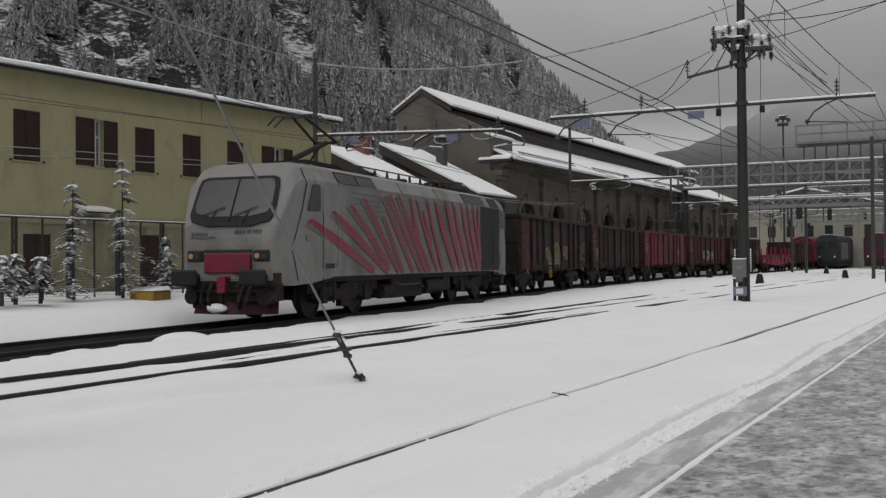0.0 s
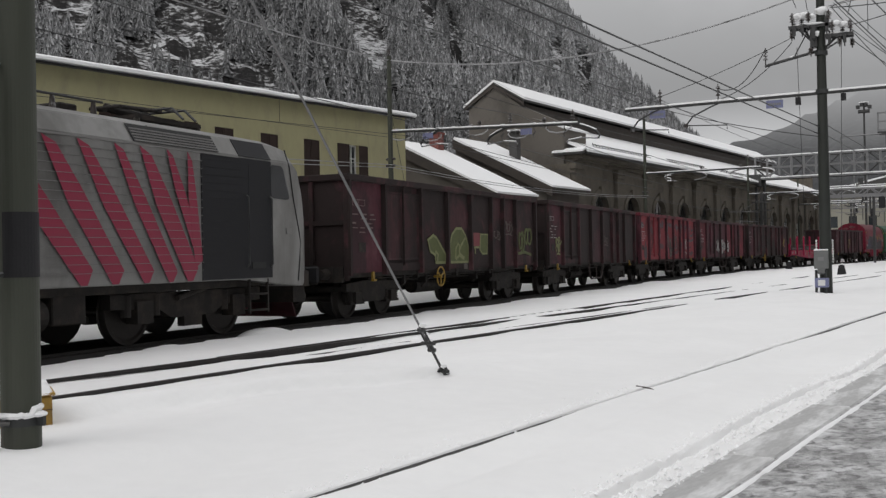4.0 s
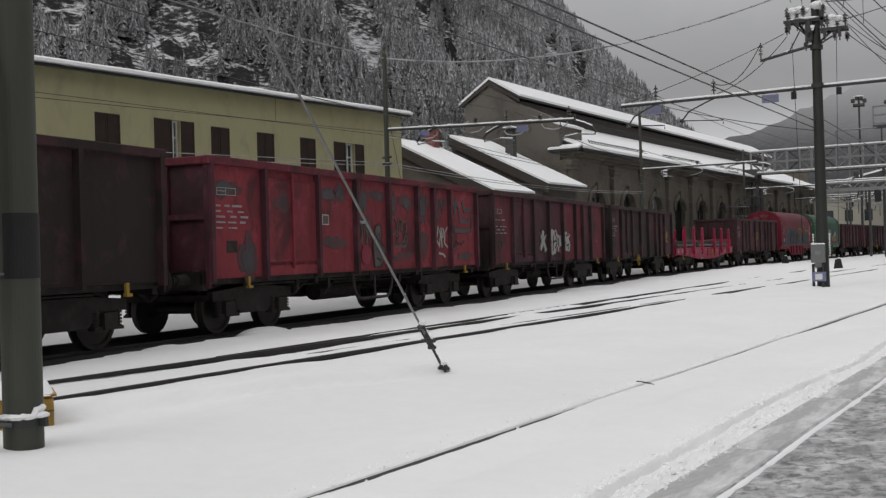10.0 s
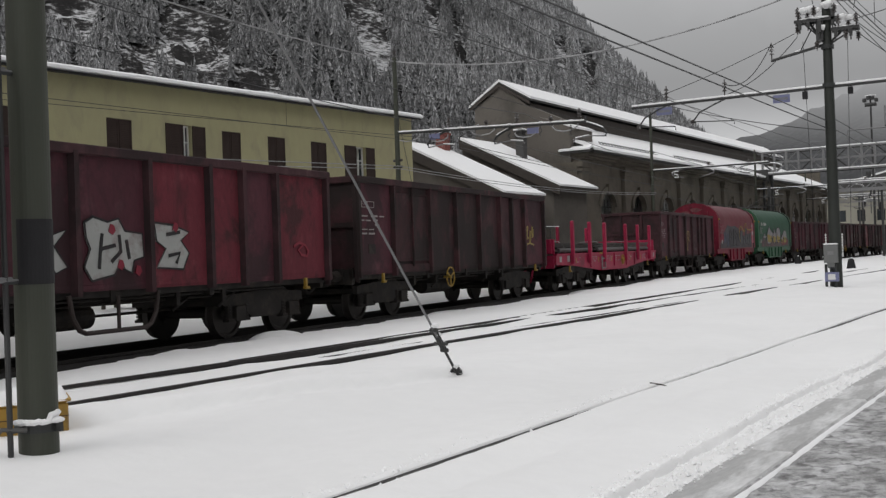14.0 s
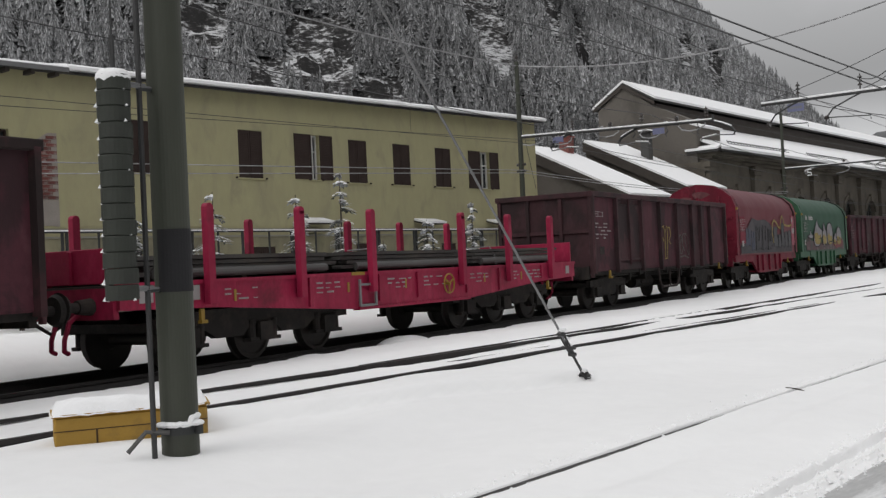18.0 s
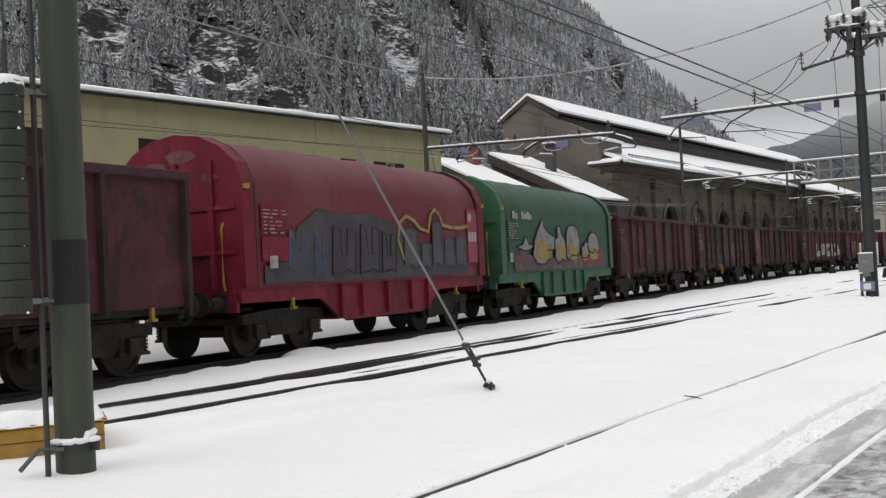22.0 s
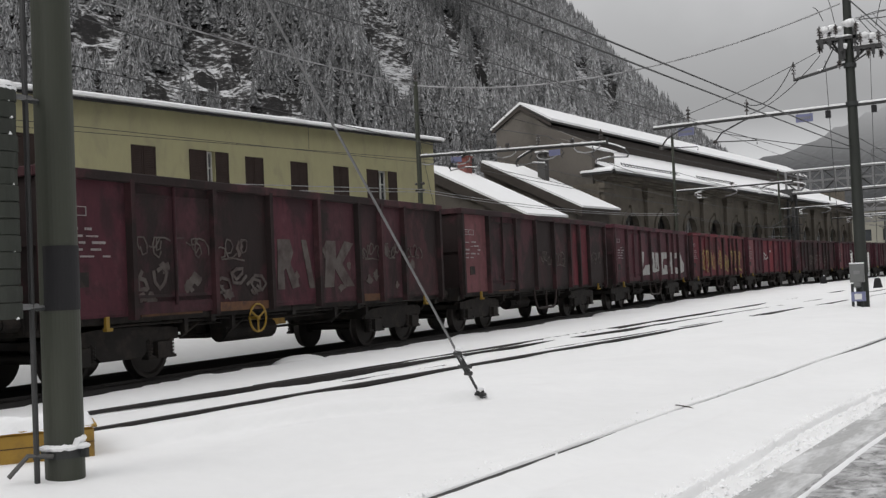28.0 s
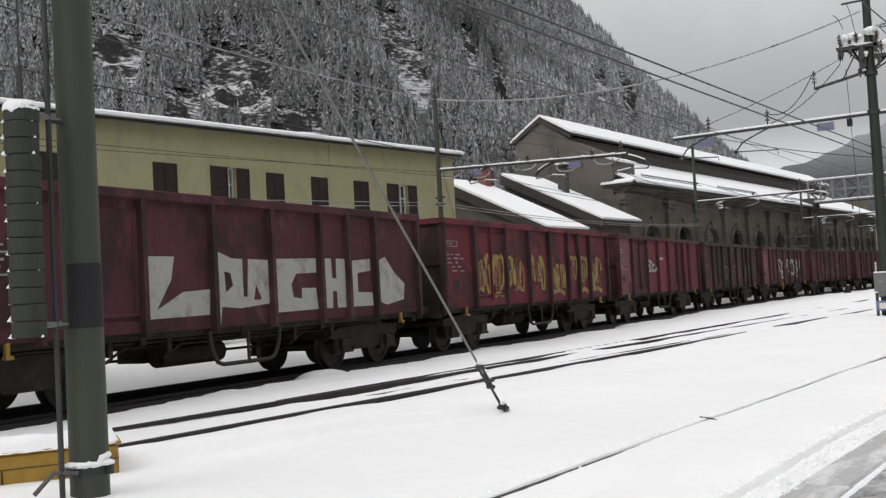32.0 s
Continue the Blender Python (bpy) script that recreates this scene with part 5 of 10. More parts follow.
# ---- masts, wires and yard furniture ----
def sagging(p, q, sag, n=14):
    p, q = Vector(p), Vector(q)
    return [p.lerp(q, i / n) - Vector((0, 0, 4 * sag * (i / n) * (1 - i / n))) for i in range(n + 1)]


def wire(p, q, sag=0.2, r=0.012, label="dark overhead wire strung between masts", n=14, group="overhead wires", mtl=None):
    bm = geo()
    chain(bm, sagging(p, q, sag, n), r, n=5)
    return solid("overhead_wire", bm, mtl or WIRE, label, "wire", group)


def snow_bar(bm, p, q, r):
    """A strip of snow lying along the top of a bar."""
    up = Vector((0, 0, r * 1.05))
    rod(bm, Vector(p) + up, Vector(q) + up, r * 0.8, n=6)


def insulator(parent, p, h=0.3, hang=False):
    bm = geo()
    p = Vector(p)
    s = -1 if hang else 1
    rod(bm, p, p + Vector((0, 0, s * h)), 0.02)
    for k in range(3):
        z = p.z + s * h * (0.3 + 0.22 * k)
        rod(bm, (p.x, p.y, z), (p.x, p.y, z + 0.06), 0.085, 0.05, n=10)
    return part("insulator", bm, INSULATOR, parent)


def build_column():
    """The green tubular mast beside the platform track, with its tension weights."""
    p = st(5.16, 6.77) + Vector((-0.008, -0.008, 0))
    c = thing("catenary_column", "dark green tubular catenary column with a black band", "mast", m=pose(p.x, p.y, 0))
    bm = geo()
    rod(bm, (0, 0, -0.3), (0, 0, 9.5), 0.144, 0.137, n=32)
    part("shaft", bm, GREEN_MAST, c, smooth=False)
    bm = geo()
    turns = [radians(-92 + 11 * i) for i in range(13)]
    lo, hi = ([bm.verts.new((0.1475 * math.cos(t), 0.1475 * math.sin(t), z)) for t in turns] for z in (1.28, 1.76))
    lo2, hi2 = ([bm.verts.new((0.139 * math.cos(t), 0.139 * math.sin(t), z)) for t in turns] for z in (1.28, 1.76))
    for i in range(12):
        for q in ((lo[i], lo[i + 1], hi[i + 1], hi[i]), (lo2[i], hi2[i], hi2[i + 1], lo2[i + 1]), (lo[i], lo2[i], lo2[i + 1], lo[i + 1]), (hi[i], hi[i + 1], hi2[i + 1], hi2[i])):
            bm.faces.new(q)
    part("band", bm, BLACK_PAINT, c, "painted black band")
    bm = geo()
    rod(bm, (0, 0, 0.19), (0, 0, 0.26), 0.151, n=32)
    for x, y in ((0.175, 0.02), (-0.175, -0.02)):
        box(bm, x - 0.035, x + 0.035, y - 0.015, y + 0.015, 0.19, 0.26)
    part("clamp", bm, FENCE_IRON, c)
    bm = geo()
    rnd = random.Random(2)
    chain(bm, [((0.156 + 0.008 * noise.noise((i * 0.9, 0, 0))) * math.cos(-1.9 + i * 0.16), (0.156 + 0.008 * noise.noise((i * 0.9, 0, 0))) * math.sin(-1.9 + i * 0.16), 0.272 + 0.012 * noise.noise((i * 0.8, 4, 0)) + 0.004 * i * (i > 10)) for i in range(15)], 0.024, n=6)
    for t, q in ((-1.7, 0.045), (-0.9, 0.035), (0.1, 0.05)):
        bmesh.ops.create_icosphere(bm, subdivisions=2, radius=q, matrix=Matrix.Translation((0.163 * math.cos(t), 0.163 * math.sin(t), 0.275)) @ Matrix.Diagonal((1.2, 1.2, 0.5, 1)))
    part("clamp_snow", bm, SNOW_CAP, c, "snow clinging to the clamp")
    # conduit
    bm = geo()
    rod(bm, (-0.02, -0.25, 0.02), (-0.02, -0.25, 6.2), 0.021)
    part("conduit", bm, STEEL_DARK, c, "thin grey conduit")
    for z in (0.22, 1.30, 2.83, 4.6):
        bm = geo()
        rod(bm, (-0.02, -0.27, z), (-0.01, -0.12, z), 0.018)
        part("conduit_bracket", bm, FENCE_IRON, c)
    bm = geo()
    rod(bm, (-0.02, -0.52, 2.84), (-0.01, -0.12, 2.84), 0.014), rod(bm, (-0.02, -0.52, 1.31), (-0.01, -0.12, 1.31), 0.014)
    snow_bar(bm, (-0.02, -0.52, 2.84), (-0.01, -0.2, 2.84), 0.016), snow_bar(bm, (-0.02, -0.45, 1.31), (-0.01, -0.2, 1.31), 0.016)
    part("guide_rod", bm, STEEL_LIGHT, c, "snow-covered guide rods")
    bm = geo()
    chain(bm, [(0.05, -0.16, 0.22), (-0.05, -0.3, 0.24), (-0.12, -0.42, 0.10)], 0.018)
    part("earth_cable", bm, PIPE_GREY, c)
    for a, h in ((0, 6.85), (0.4, 4.75)):
        bm = geo()
        rod(bm, (0, 0, h - 0.08), (0, 0, h + 0.08), 0.165, n=20)
        part("collar", bm, FENCE_IRON, c)
    # tension weights hanging beside it
    q = Vector((-6.13, 5.45, 0))
    w = thing("tension_weights", "stack of green cast tension weights rimmed with snow", "weight", m=pose(q.x, q.y, 0, 0, 0, 18))
    bm = geo()
    rod(bm, (0, 0, 0.002), (0, 0, 0.1175), 0.122, n=22)
    soften(bm, 0.006)
    disc = to_mesh("weight", bm, CAST_GREEN)
    for i in range(14):
        part("weight", disc, None, w, m=pose(0.005 * math.sin(i * 2.1), 0.005 * math.cos(i * 1.3), 1.235 + i * 0.119, 0, 0, i * 37))
    bm = geo()
    rod(bm, (0, 0, 2.89), (0, 0, 3.2), 0.02), rod(bm, (0, 0, 3.2), (0, 0, 8.5), 0.008)
    part("hanger", bm, STEEL_DARK, w)
    # a cap of snow with a lip that has crept over the rim
    bm = geo()
    rings = []
    for r, z in ((0.0, 2.95), (0.06, 2.945), (0.10, 2.935), (0.122, 2.91), (0.129, 2.885), (0.125, 2.865)):
        rings.append([bm.verts.new((r * math.cos(6.2832 * k / 20), r * math.sin(6.2832 * k / 20), z - (0.045 * max(0.0, noise.noise((k * 0.7, 3, 1))) if z < 2.89 else 0))) for k in range(20)])
    for p0, p1 in zip(rings[:-1], rings[1:]):
        for k in range(20):
            bm.faces.new((p0[k], p0[(k + 1) % 20], p1[(k + 1) % 20], p1[k]))
    bmesh.ops.remove_doubles(bm, verts=bm.verts, dist=0.0005)
    part("snow_cap", bm, SNOW_CAP, w, "snow cap over the top weight", smooth=True)
    # small wedges of snow caught in the joints
    rnd = random.Random(5)
    for i in range(14):
        for t0 in ((3.3, 3.7, 6.0) if i > 10 else (3.4, 6.0) if i % 4 == 0 else (3.45,)):
            t = t0 + rnd.uniform(-0.15, 0.15)
            z = 1.237 + i * 0.119
            bm = geo()
            k = rnd.uniform(0.6, 1.15) * (0.5 if t0 > 5 else 1.0)
            rod(bm, (0.118 * math.cos(t), 0.118 * math.sin(t), z - 0.002), (0.112 * math.cos(t), 0.112 * math.sin(t), z + 0.045 * k), 0.026 * k, 0.002, n=6)
            part("snow_wedge", bm, SNOW_CAP, w)


build_column()


def build_guy():
    foot = Vector((-4.97, 11.09, 0.0))
    top = st(5.16, 6.77, 6.85)
    d = (top - foot).normalized()
    g = thing("guy_anchor", "steel guy rod with a turnbuckle and anchor in the snow", "guy rope")
    bm = geo()
    rod(bm, foot + d * 0.62, top, 0.0135, n=6)
    part("rod", bm, STEEL_LIGHT, g, "thin grey guy rod")
    bm = geo()
    rod(bm, foot + d * 0.08, foot + d * 0.62, 0.016, n=6)
    part("lower_rod", bm, STEEL_DARK, g)
    bm = geo()
    side = d.cross(Vector((0, 0, 1))).normalized()
    for s in (-0.045, 0.045):
        rod(bm, foot + d * 0.42 + side * s * 0.7, foot + d * 0.72 + side * s * 0.7, 0.012, n=6)
    for k in (0.42, 0.72):
        rod(bm, foot + d * k - side * 0.045, foot + d * k + side * 0.045, 0.024, n=8)
    rod(bm, foot + d * 0.52 - side * 0.09, foot + d * 0.52 + side * 0.09, 0.02, n=6)
    part("turnbuckle", bm, STEEL_DARK, g)
    bm = geo()
    for s in (-0.035, 0.035):
        box(bm, -0.01, 0.01, -0.04, 0.04, -0.12, 0.13, Matrix.Translation(foot + side * s) @ d.to_track_quat("Z", "Y").to_matrix().to_4x4())
    rod(bm, foot + d * 0.1 - side * 0.08, foot + d * 0.1 + side * 0.08, 0.022)
    part("anchor_eye", bm, STEEL_DARK, g)
    for k, r in ((0.03, 0.045), (0.12, 0.04), (0.60, 0.032), (0.73, 0.045), (0.5, 0.028)):
        bm = geo()
        bmesh.ops.create_icosphere(bm, subdivisions=1, radius=r, matrix=Matrix.Translation(foot + d * k + Vector((0.02, -0.01, 0.045))) @ Matrix.Diagonal((1.2, 1.2, 0.7, 1)))
        part("snow", bm, SNOW_CAP, g)


build_guy()


def build_yellow_box():
    c = Vector((-7.215, 6.455, 0))
    v = thing("yellow_cabinet", "low yellow trackside cabinet with a snow cap", "cabinet", m=pose(c.x, c.y, 0, 0, 0, 53))
    w, d = 0.63, 0.20
    bm = geo()
    box(bm, -w, w, -d, d, -0.15, 0.27)
    soften(bm, 0.015)
    part("body", bm, OCHRE, v)
    bm = geo()
    prism(bm, [(-d - 0.02, 0.272), (-d - 0.02, 0.292), (0, 0.325), (d + 0.02, 0.292), (d + 0.02, 0.272)], -w - 0.02, w + 0.02)
    part("lid", bm, OCHRE, v)
    bm = geo()
    box(bm, -0.30, -0.285, -d - 0.006, -d + 0.01, -0.1, 0.15)
    part("seam", bm, FRAME_RUST, v)
    bm = geo()
    box(bm, -w, w, -d - 0.004, -d + 0.01, 0.15, 0.158)
    part("seam", bm, FRAME_RUST, v)
    bm = geo()
    m, k = 22, 7
    def cap(i, j):
        edge = i in (0, m) or j in (0, k)
        x, y = -w - 0.03 + i / m * (2 * w + 0.06), -d - 0.03 + j / k * (2 * d + 0.06)
        deep = 0.085 + 0.045 * noise.noise((i * 0.33, j * 0.4, 1)) + 0.02 * noise.noise((i * 0.9, j, 5))
        return (x + 0.01 * noise.noise((i * 1.1, j, 3)), y + 0.012 * noise.noise((i * 0.8, j, 7)), 0.28 - 0.015 * noise.noise((i * 0.7, 1, 1)) if edge else 0.30 + deep * (0.6 if j in (1, k - 1) else 1.0))
    top = [[bm.verts.new(cap(i, j)) for j in range(k + 1)] for i in range(m + 1)]
    for i in range(m):
        for j in range(k):
            bm.faces.new((top[i][j], top[i + 1][j], top[i + 1][j + 1], top[i][j + 1]))
    part("snow", bm, SNOW_CAP, v, "thick snow on the lid", smooth=True)


FRAME_RUST = mat("rusty_seam", (0.07, 0.04, 0.018), 0.8, 0.3, 5.0)
build_yellow_box()


def build_main_mast():
    """Tall tubular mast between the tracks with a feeder head, a portal beam, cabinets and chains."""
    x0, y0 = -2.95, 36.7
    v = thing("catenary_mast", "tall dark steel catenary mast with a snowy feeder head", "mast", m=pose(x0, y0, 0))
    bm = geo()
    rod(bm, (0, 0, -0.2), (0, 0, 10.9), 0.20, 0.12, n=20)
    part("shaft", bm, DARK_MAST, v)
    for z in (6.5, 7.75):
        bm = geo()
        rod(bm, (0, 0, z - 0.07), (0, 0, z + 0.07), 0.2, n=16)
        part("collar", bm, FENCE_IRON, v)
    # portal beam with snow on it
    bm = geo()
    a, b = (-6.6, 0.35, 6.40), (4.1, -0.2, 6.50)
    rod(bm, a, b, 0.055, n=10)
    part("beam", bm, STEEL_DARK, v)
    bm = geo()
    snow_bar(bm, a, b, 0.055)
    part("beam_snow", bm, SNOW_CAP, v)
    def on(x):
        t = (x - a[0]) / (b[0] - a[0])
        return Vector(a).lerp(Vector(b), t)
    for x in (-5.45, -1.5):
        p = on(x)
        bm = geo()
        box(bm, p.x - 0.27, p.x + 0.27, p.y - 0.02, p.y + 0.02, p.z - 0.36, p.z - 0.1)
        s = part("sign", bm, SIGN_BLUE, v, "small blue sign")
        bm = geo()
        for i in range(6):
            box(bm, p.x - 0.2 + i * 0.07, p.x - 0.15 + i * 0.07, p.y - 0.03, p.y - 0.021, p.z - 0.27, p.z - 0.19)
        part("lettering", bm, STEEL_LIGHT, s)
        bm = geo()
        for dx in (-0.2, 0.2):
            rod(bm, (p.x + dx, p.y, p.z - 0.1), (p.x + dx, p.y, p.z + 0.05), 0.012)
        part("strap", bm, STEEL_LIGHT, s)
    for x, h in ((-0.75, 0.22), (0.65, 0.2)):
        p = on(x)
        bm = geo()
        box(bm, p.x - 0.08, p.x + 0.08, p.y - 0.08, p.y + 0.08, p.z - 0.1 - h, p.z - 0.08)
        rod(bm, (p.x, p.y, p.z - 0.1), (p.x, p.y, p.z + 0.05), 0.015)
        part("lamp", bm, BLACK_PAINT, v, "small black lamp hung from the beam")
    # pull-off arms below the beam and insulators on it
    for x, reach in ((-5.3, 1.1), (-3.3, 1.2), (3.0, 1.0)):
        p = on(x)
        bm = geo()
        chain(bm, [p + Vector((0.1, 0, 0.02)), p + Vector((-0.35, -0.02, -0.16)), p + Vector((-reach * 0.75, -0.05, -0.42)), p + Vector((-reach * 0.95, -0.05, -0.72))], 0.028)
        chain(bm, [p + Vector((-reach * 0.95, -0.05, -0.72)), p + Vector((0.25, -0.1, -0.80)), p + Vector((0.25, -0.1, -0.92))], 0.02)
        part("pull_off_arm", bm, STEEL_DARK, v)
        insulator(v, p + Vector((-0.05, 0, 0.05)), 0.58)
        insulator(v, p + Vector((-reach * 0.95, -0.05, -0.82)), 0.14)
    # feeder head: two bracketed decks of pin insulators capped with snow
    bm = geo()
    rod(bm, (-1.78, 0.1, 7.5), (0, 0, 7.85), 0.05)
    part("feeder_arm", bm, STEEL_DARK, v)
    for p, q, r in (((-0.85, 0.05, 7.7), (-0.35, 0, 8.6), 0.02), ((-0.55, 0, 8.62), (-0.12, 0, 7.95), 0.04), ((0.55, -0.2, 8.25), (0.1, 0, 7.9), 0.04), ((-0.75, 0, 10.12), (0.8, 0, 10.18), 0.035)):
        bm = geo()
        rod(bm, p, q, r)
        part("brace", bm, STEEL_DARK, v)
    bm = geo()
    box(bm, -0.98, 0.32, -0.24, -0.16, 8.58, 8.68), box(bm, -0.98, 0.32, 0.16, 0.24, 8.58, 8.68), box(bm, 0.15, 1.0, -0.42, -0.34, 8.18, 8.28), box(bm, 0.15, 1.0, -0.06, 0.02, 8.18, 8.28), box(bm, -0.32, -0.1, -0.2, 0.2, 7.95, 8.58)
    part("head_bracket", bm, STEEL_DARK, v)
    for x, y, z in ((-0.86, -0.2, 8.68), (-0.6, 0.2, 8.68), (-0.36, -0.2, 8.68), (0.26, -0.2, 8.68), (-0.86, 0.2, 8.68), (0.38, -0.38, 8.28), (0.66, -0.02, 8.28), (0.92, -0.38, 8.28)):
        insulator(v, (x, y, z), 0.42)
    for x, y, z in ((0.95, -0.02, 8.16), (0.6, -0.38, 8.16), (-0.9, 0.0, 8.56), (-0.3, -0.2, 7.95)):
        insulator(v, (x, y, z), 0.32, True)
    insulator(v, (-1.76, 0.1, 7.54), 0.55)
    for cx, cy, cz, rx, rz in ((-0.72, -0.1, 8.98, 0.17, 0.10), (-0.5, 0.05, 9.03, 0.19, 0.11), (-0.28, -0.1, 8.95, 0.13, 0.08), (0.02, -0.1, 9.10, 0.20, 0.13), (0.22, 0.05, 9.05, 0.15, 0.10), (-0.84, 0.1, 8.9, 0.09, 0.09), (0.5, -0.25, 8.62, 0.17, 0.09), (0.72, -0.15, 8.58, 0.17, 0.10), (0.9, -0.3, 8.52, 0.1, 0.07), (-0.35, -0.1, 8.69, 0.6, 0.035), (0.6, -0.2, 8.29, 0.42, 0.035), (-0.9, 0.08, 7.74, 0.1, 0.03), (-0.1, -0.22, 8.35, 0.08, 0.1)):
        bm = geo()
        bmesh.ops.create_icosphere(bm, subdivisions=2, radius=1.0, matrix=Matrix.Translation((cx, cy, cz)) @ Matrix.Diagonal((rx, min(0.22, rx * 1.1), rz, 1)))
        for q in bm.verts:
            q.co += Vector((noise.noise(q.co * 9), noise.noise(q.co * 9 + Vector((7, 0, 0))), noise.noise(q.co * 9 + Vector((0, 9, 0))))) * 0.07
        part("head_snow", bm, SNOW_CAP, v, "snow heaped on the feeder head", smooth=True)
    # clamps, caps and stays that crowd the head
    for x, y, z, h in ((-0.8, -0.26, 8.35, 0.3), (-0.55, -0.24, 8.42, 0.2), (0.3, -0.44, 7.98, 0.26), (0.75, -0.44, 7.95, 0.28), (-0.2, -0.25, 8.2, 0.45), (0.2, -0.2, 8.4, 0.5)):
        bm = geo()
        box(bm, x - 0.05, x + 0.05, y - 0.04, y + 0.04, z, z + h)
        rod(bm, (x, y, z - 0.12), (x, y, z), 0.02)
        part("clamp", bm, STEEL_DARK, v)
    for p, q in (((-0.7, -0.2, 8.58), (-0.14, 0, 8.0)), ((-0.5, 0.2, 8.58), (-0.1, 0, 7.9)), ((0.85, -0.38, 8.18), (0.14, -0.05, 7.85)), ((0.4, -0.05, 8.2), (0.05, 0, 8.75))):
        bm = geo()
        rod(bm, p, q, 0.028, n=6)
        part("stay", bm, STEEL_DARK, v)
    for pts in ([(-0.75, 0, 9.3), (-0.9, 0, 9.55), (-1.05, 0, 9.8)], [(-0.4, 0, 9.2), (-0.42, 0, 9.7), (-0.6, 0, 10.1)], [(0.3, 0, 9.2), (0.9, -0.2, 9.1), (1.5, -0.6, 9.2)], [(0.85, -0.3, 8.85), (1.0, -0.3, 9.2), (1.2, -0.3, 10.1)]):
        bm = geo()
        chain(bm, sagging(pts[0], pts[2], -0.12, 8), 0.012, n=5)
        part("jumper", bm, WIRE, v, "short loose jumper wire")
    # chains and cabinets at the foot
    for x in (-0.26, 0.24):
        bm = geo()
        for i in range(9):
            rod(bm, (x, -0.2, 0.95 + i * 0.085), (x, -0.2, 1.0 + i * 0.085), 0.03, n=6)
        rod(bm, (x, -0.2, 0.95), (x, -0.2, 1.70), 0.012, n=6)
        part("chain", bm, WHITE_FRAME, v, "white plastic chain")
    v2 = thing("relay_cabinet", "grey steel relay cabinet on a post", "cabinet", m=pose(x0 - 0.10, y0 - 0.45, 0))
    bm = geo()
    rod(bm, (-0.16, 0, -0.2), (-0.16, 0, 0.72), 0.045), rod(bm, (0.12, 0, -0.2), (0.12, 0, 0.72), 0.045)
    part("post", bm, FENCE_IRON, v2)
    bm = geo()
    box(bm, -0.21, 0.21, -0.15, 0.15, 0.76, 1.34)
    prism(bm, [(-0.1, 0.62), (-0.15, 0.76), (0.15, 0.76), (0.1, 0.58)], -0.11, 0.11)
    soften(bm, 0.012)
    part("body", bm, GREY_BOX, v2)
    bm = geo()
    box(bm, -0.09, 0.09, -0.162, -0.152, 1.02, 1.13)
    part("plate", bm, STEEL_LIGHT, v2, "white plate")
    bm = geo()
    box(bm, -0.2, 0.22, -0.12, 0.1, 0.16, 0.46)
    soften(bm, 0.012)
    lower = part("lower_box", bm, SIGN_BLUE, v2, "small blue box")
    bm = geo()
    box(bm, -0.1, 0.12, -0.135, -0.122, 0.22, 0.40)
    part("plate", bm, WHITE_FRAME, lower)
    bm = geo()
    box(bm, -0.22, 0.22, -0.16, 0.16, 1.343, 1.385)
    soften(bm, 0.025)
    part("snow", bm, SNOW_CAP, v2)


build_main_mast()


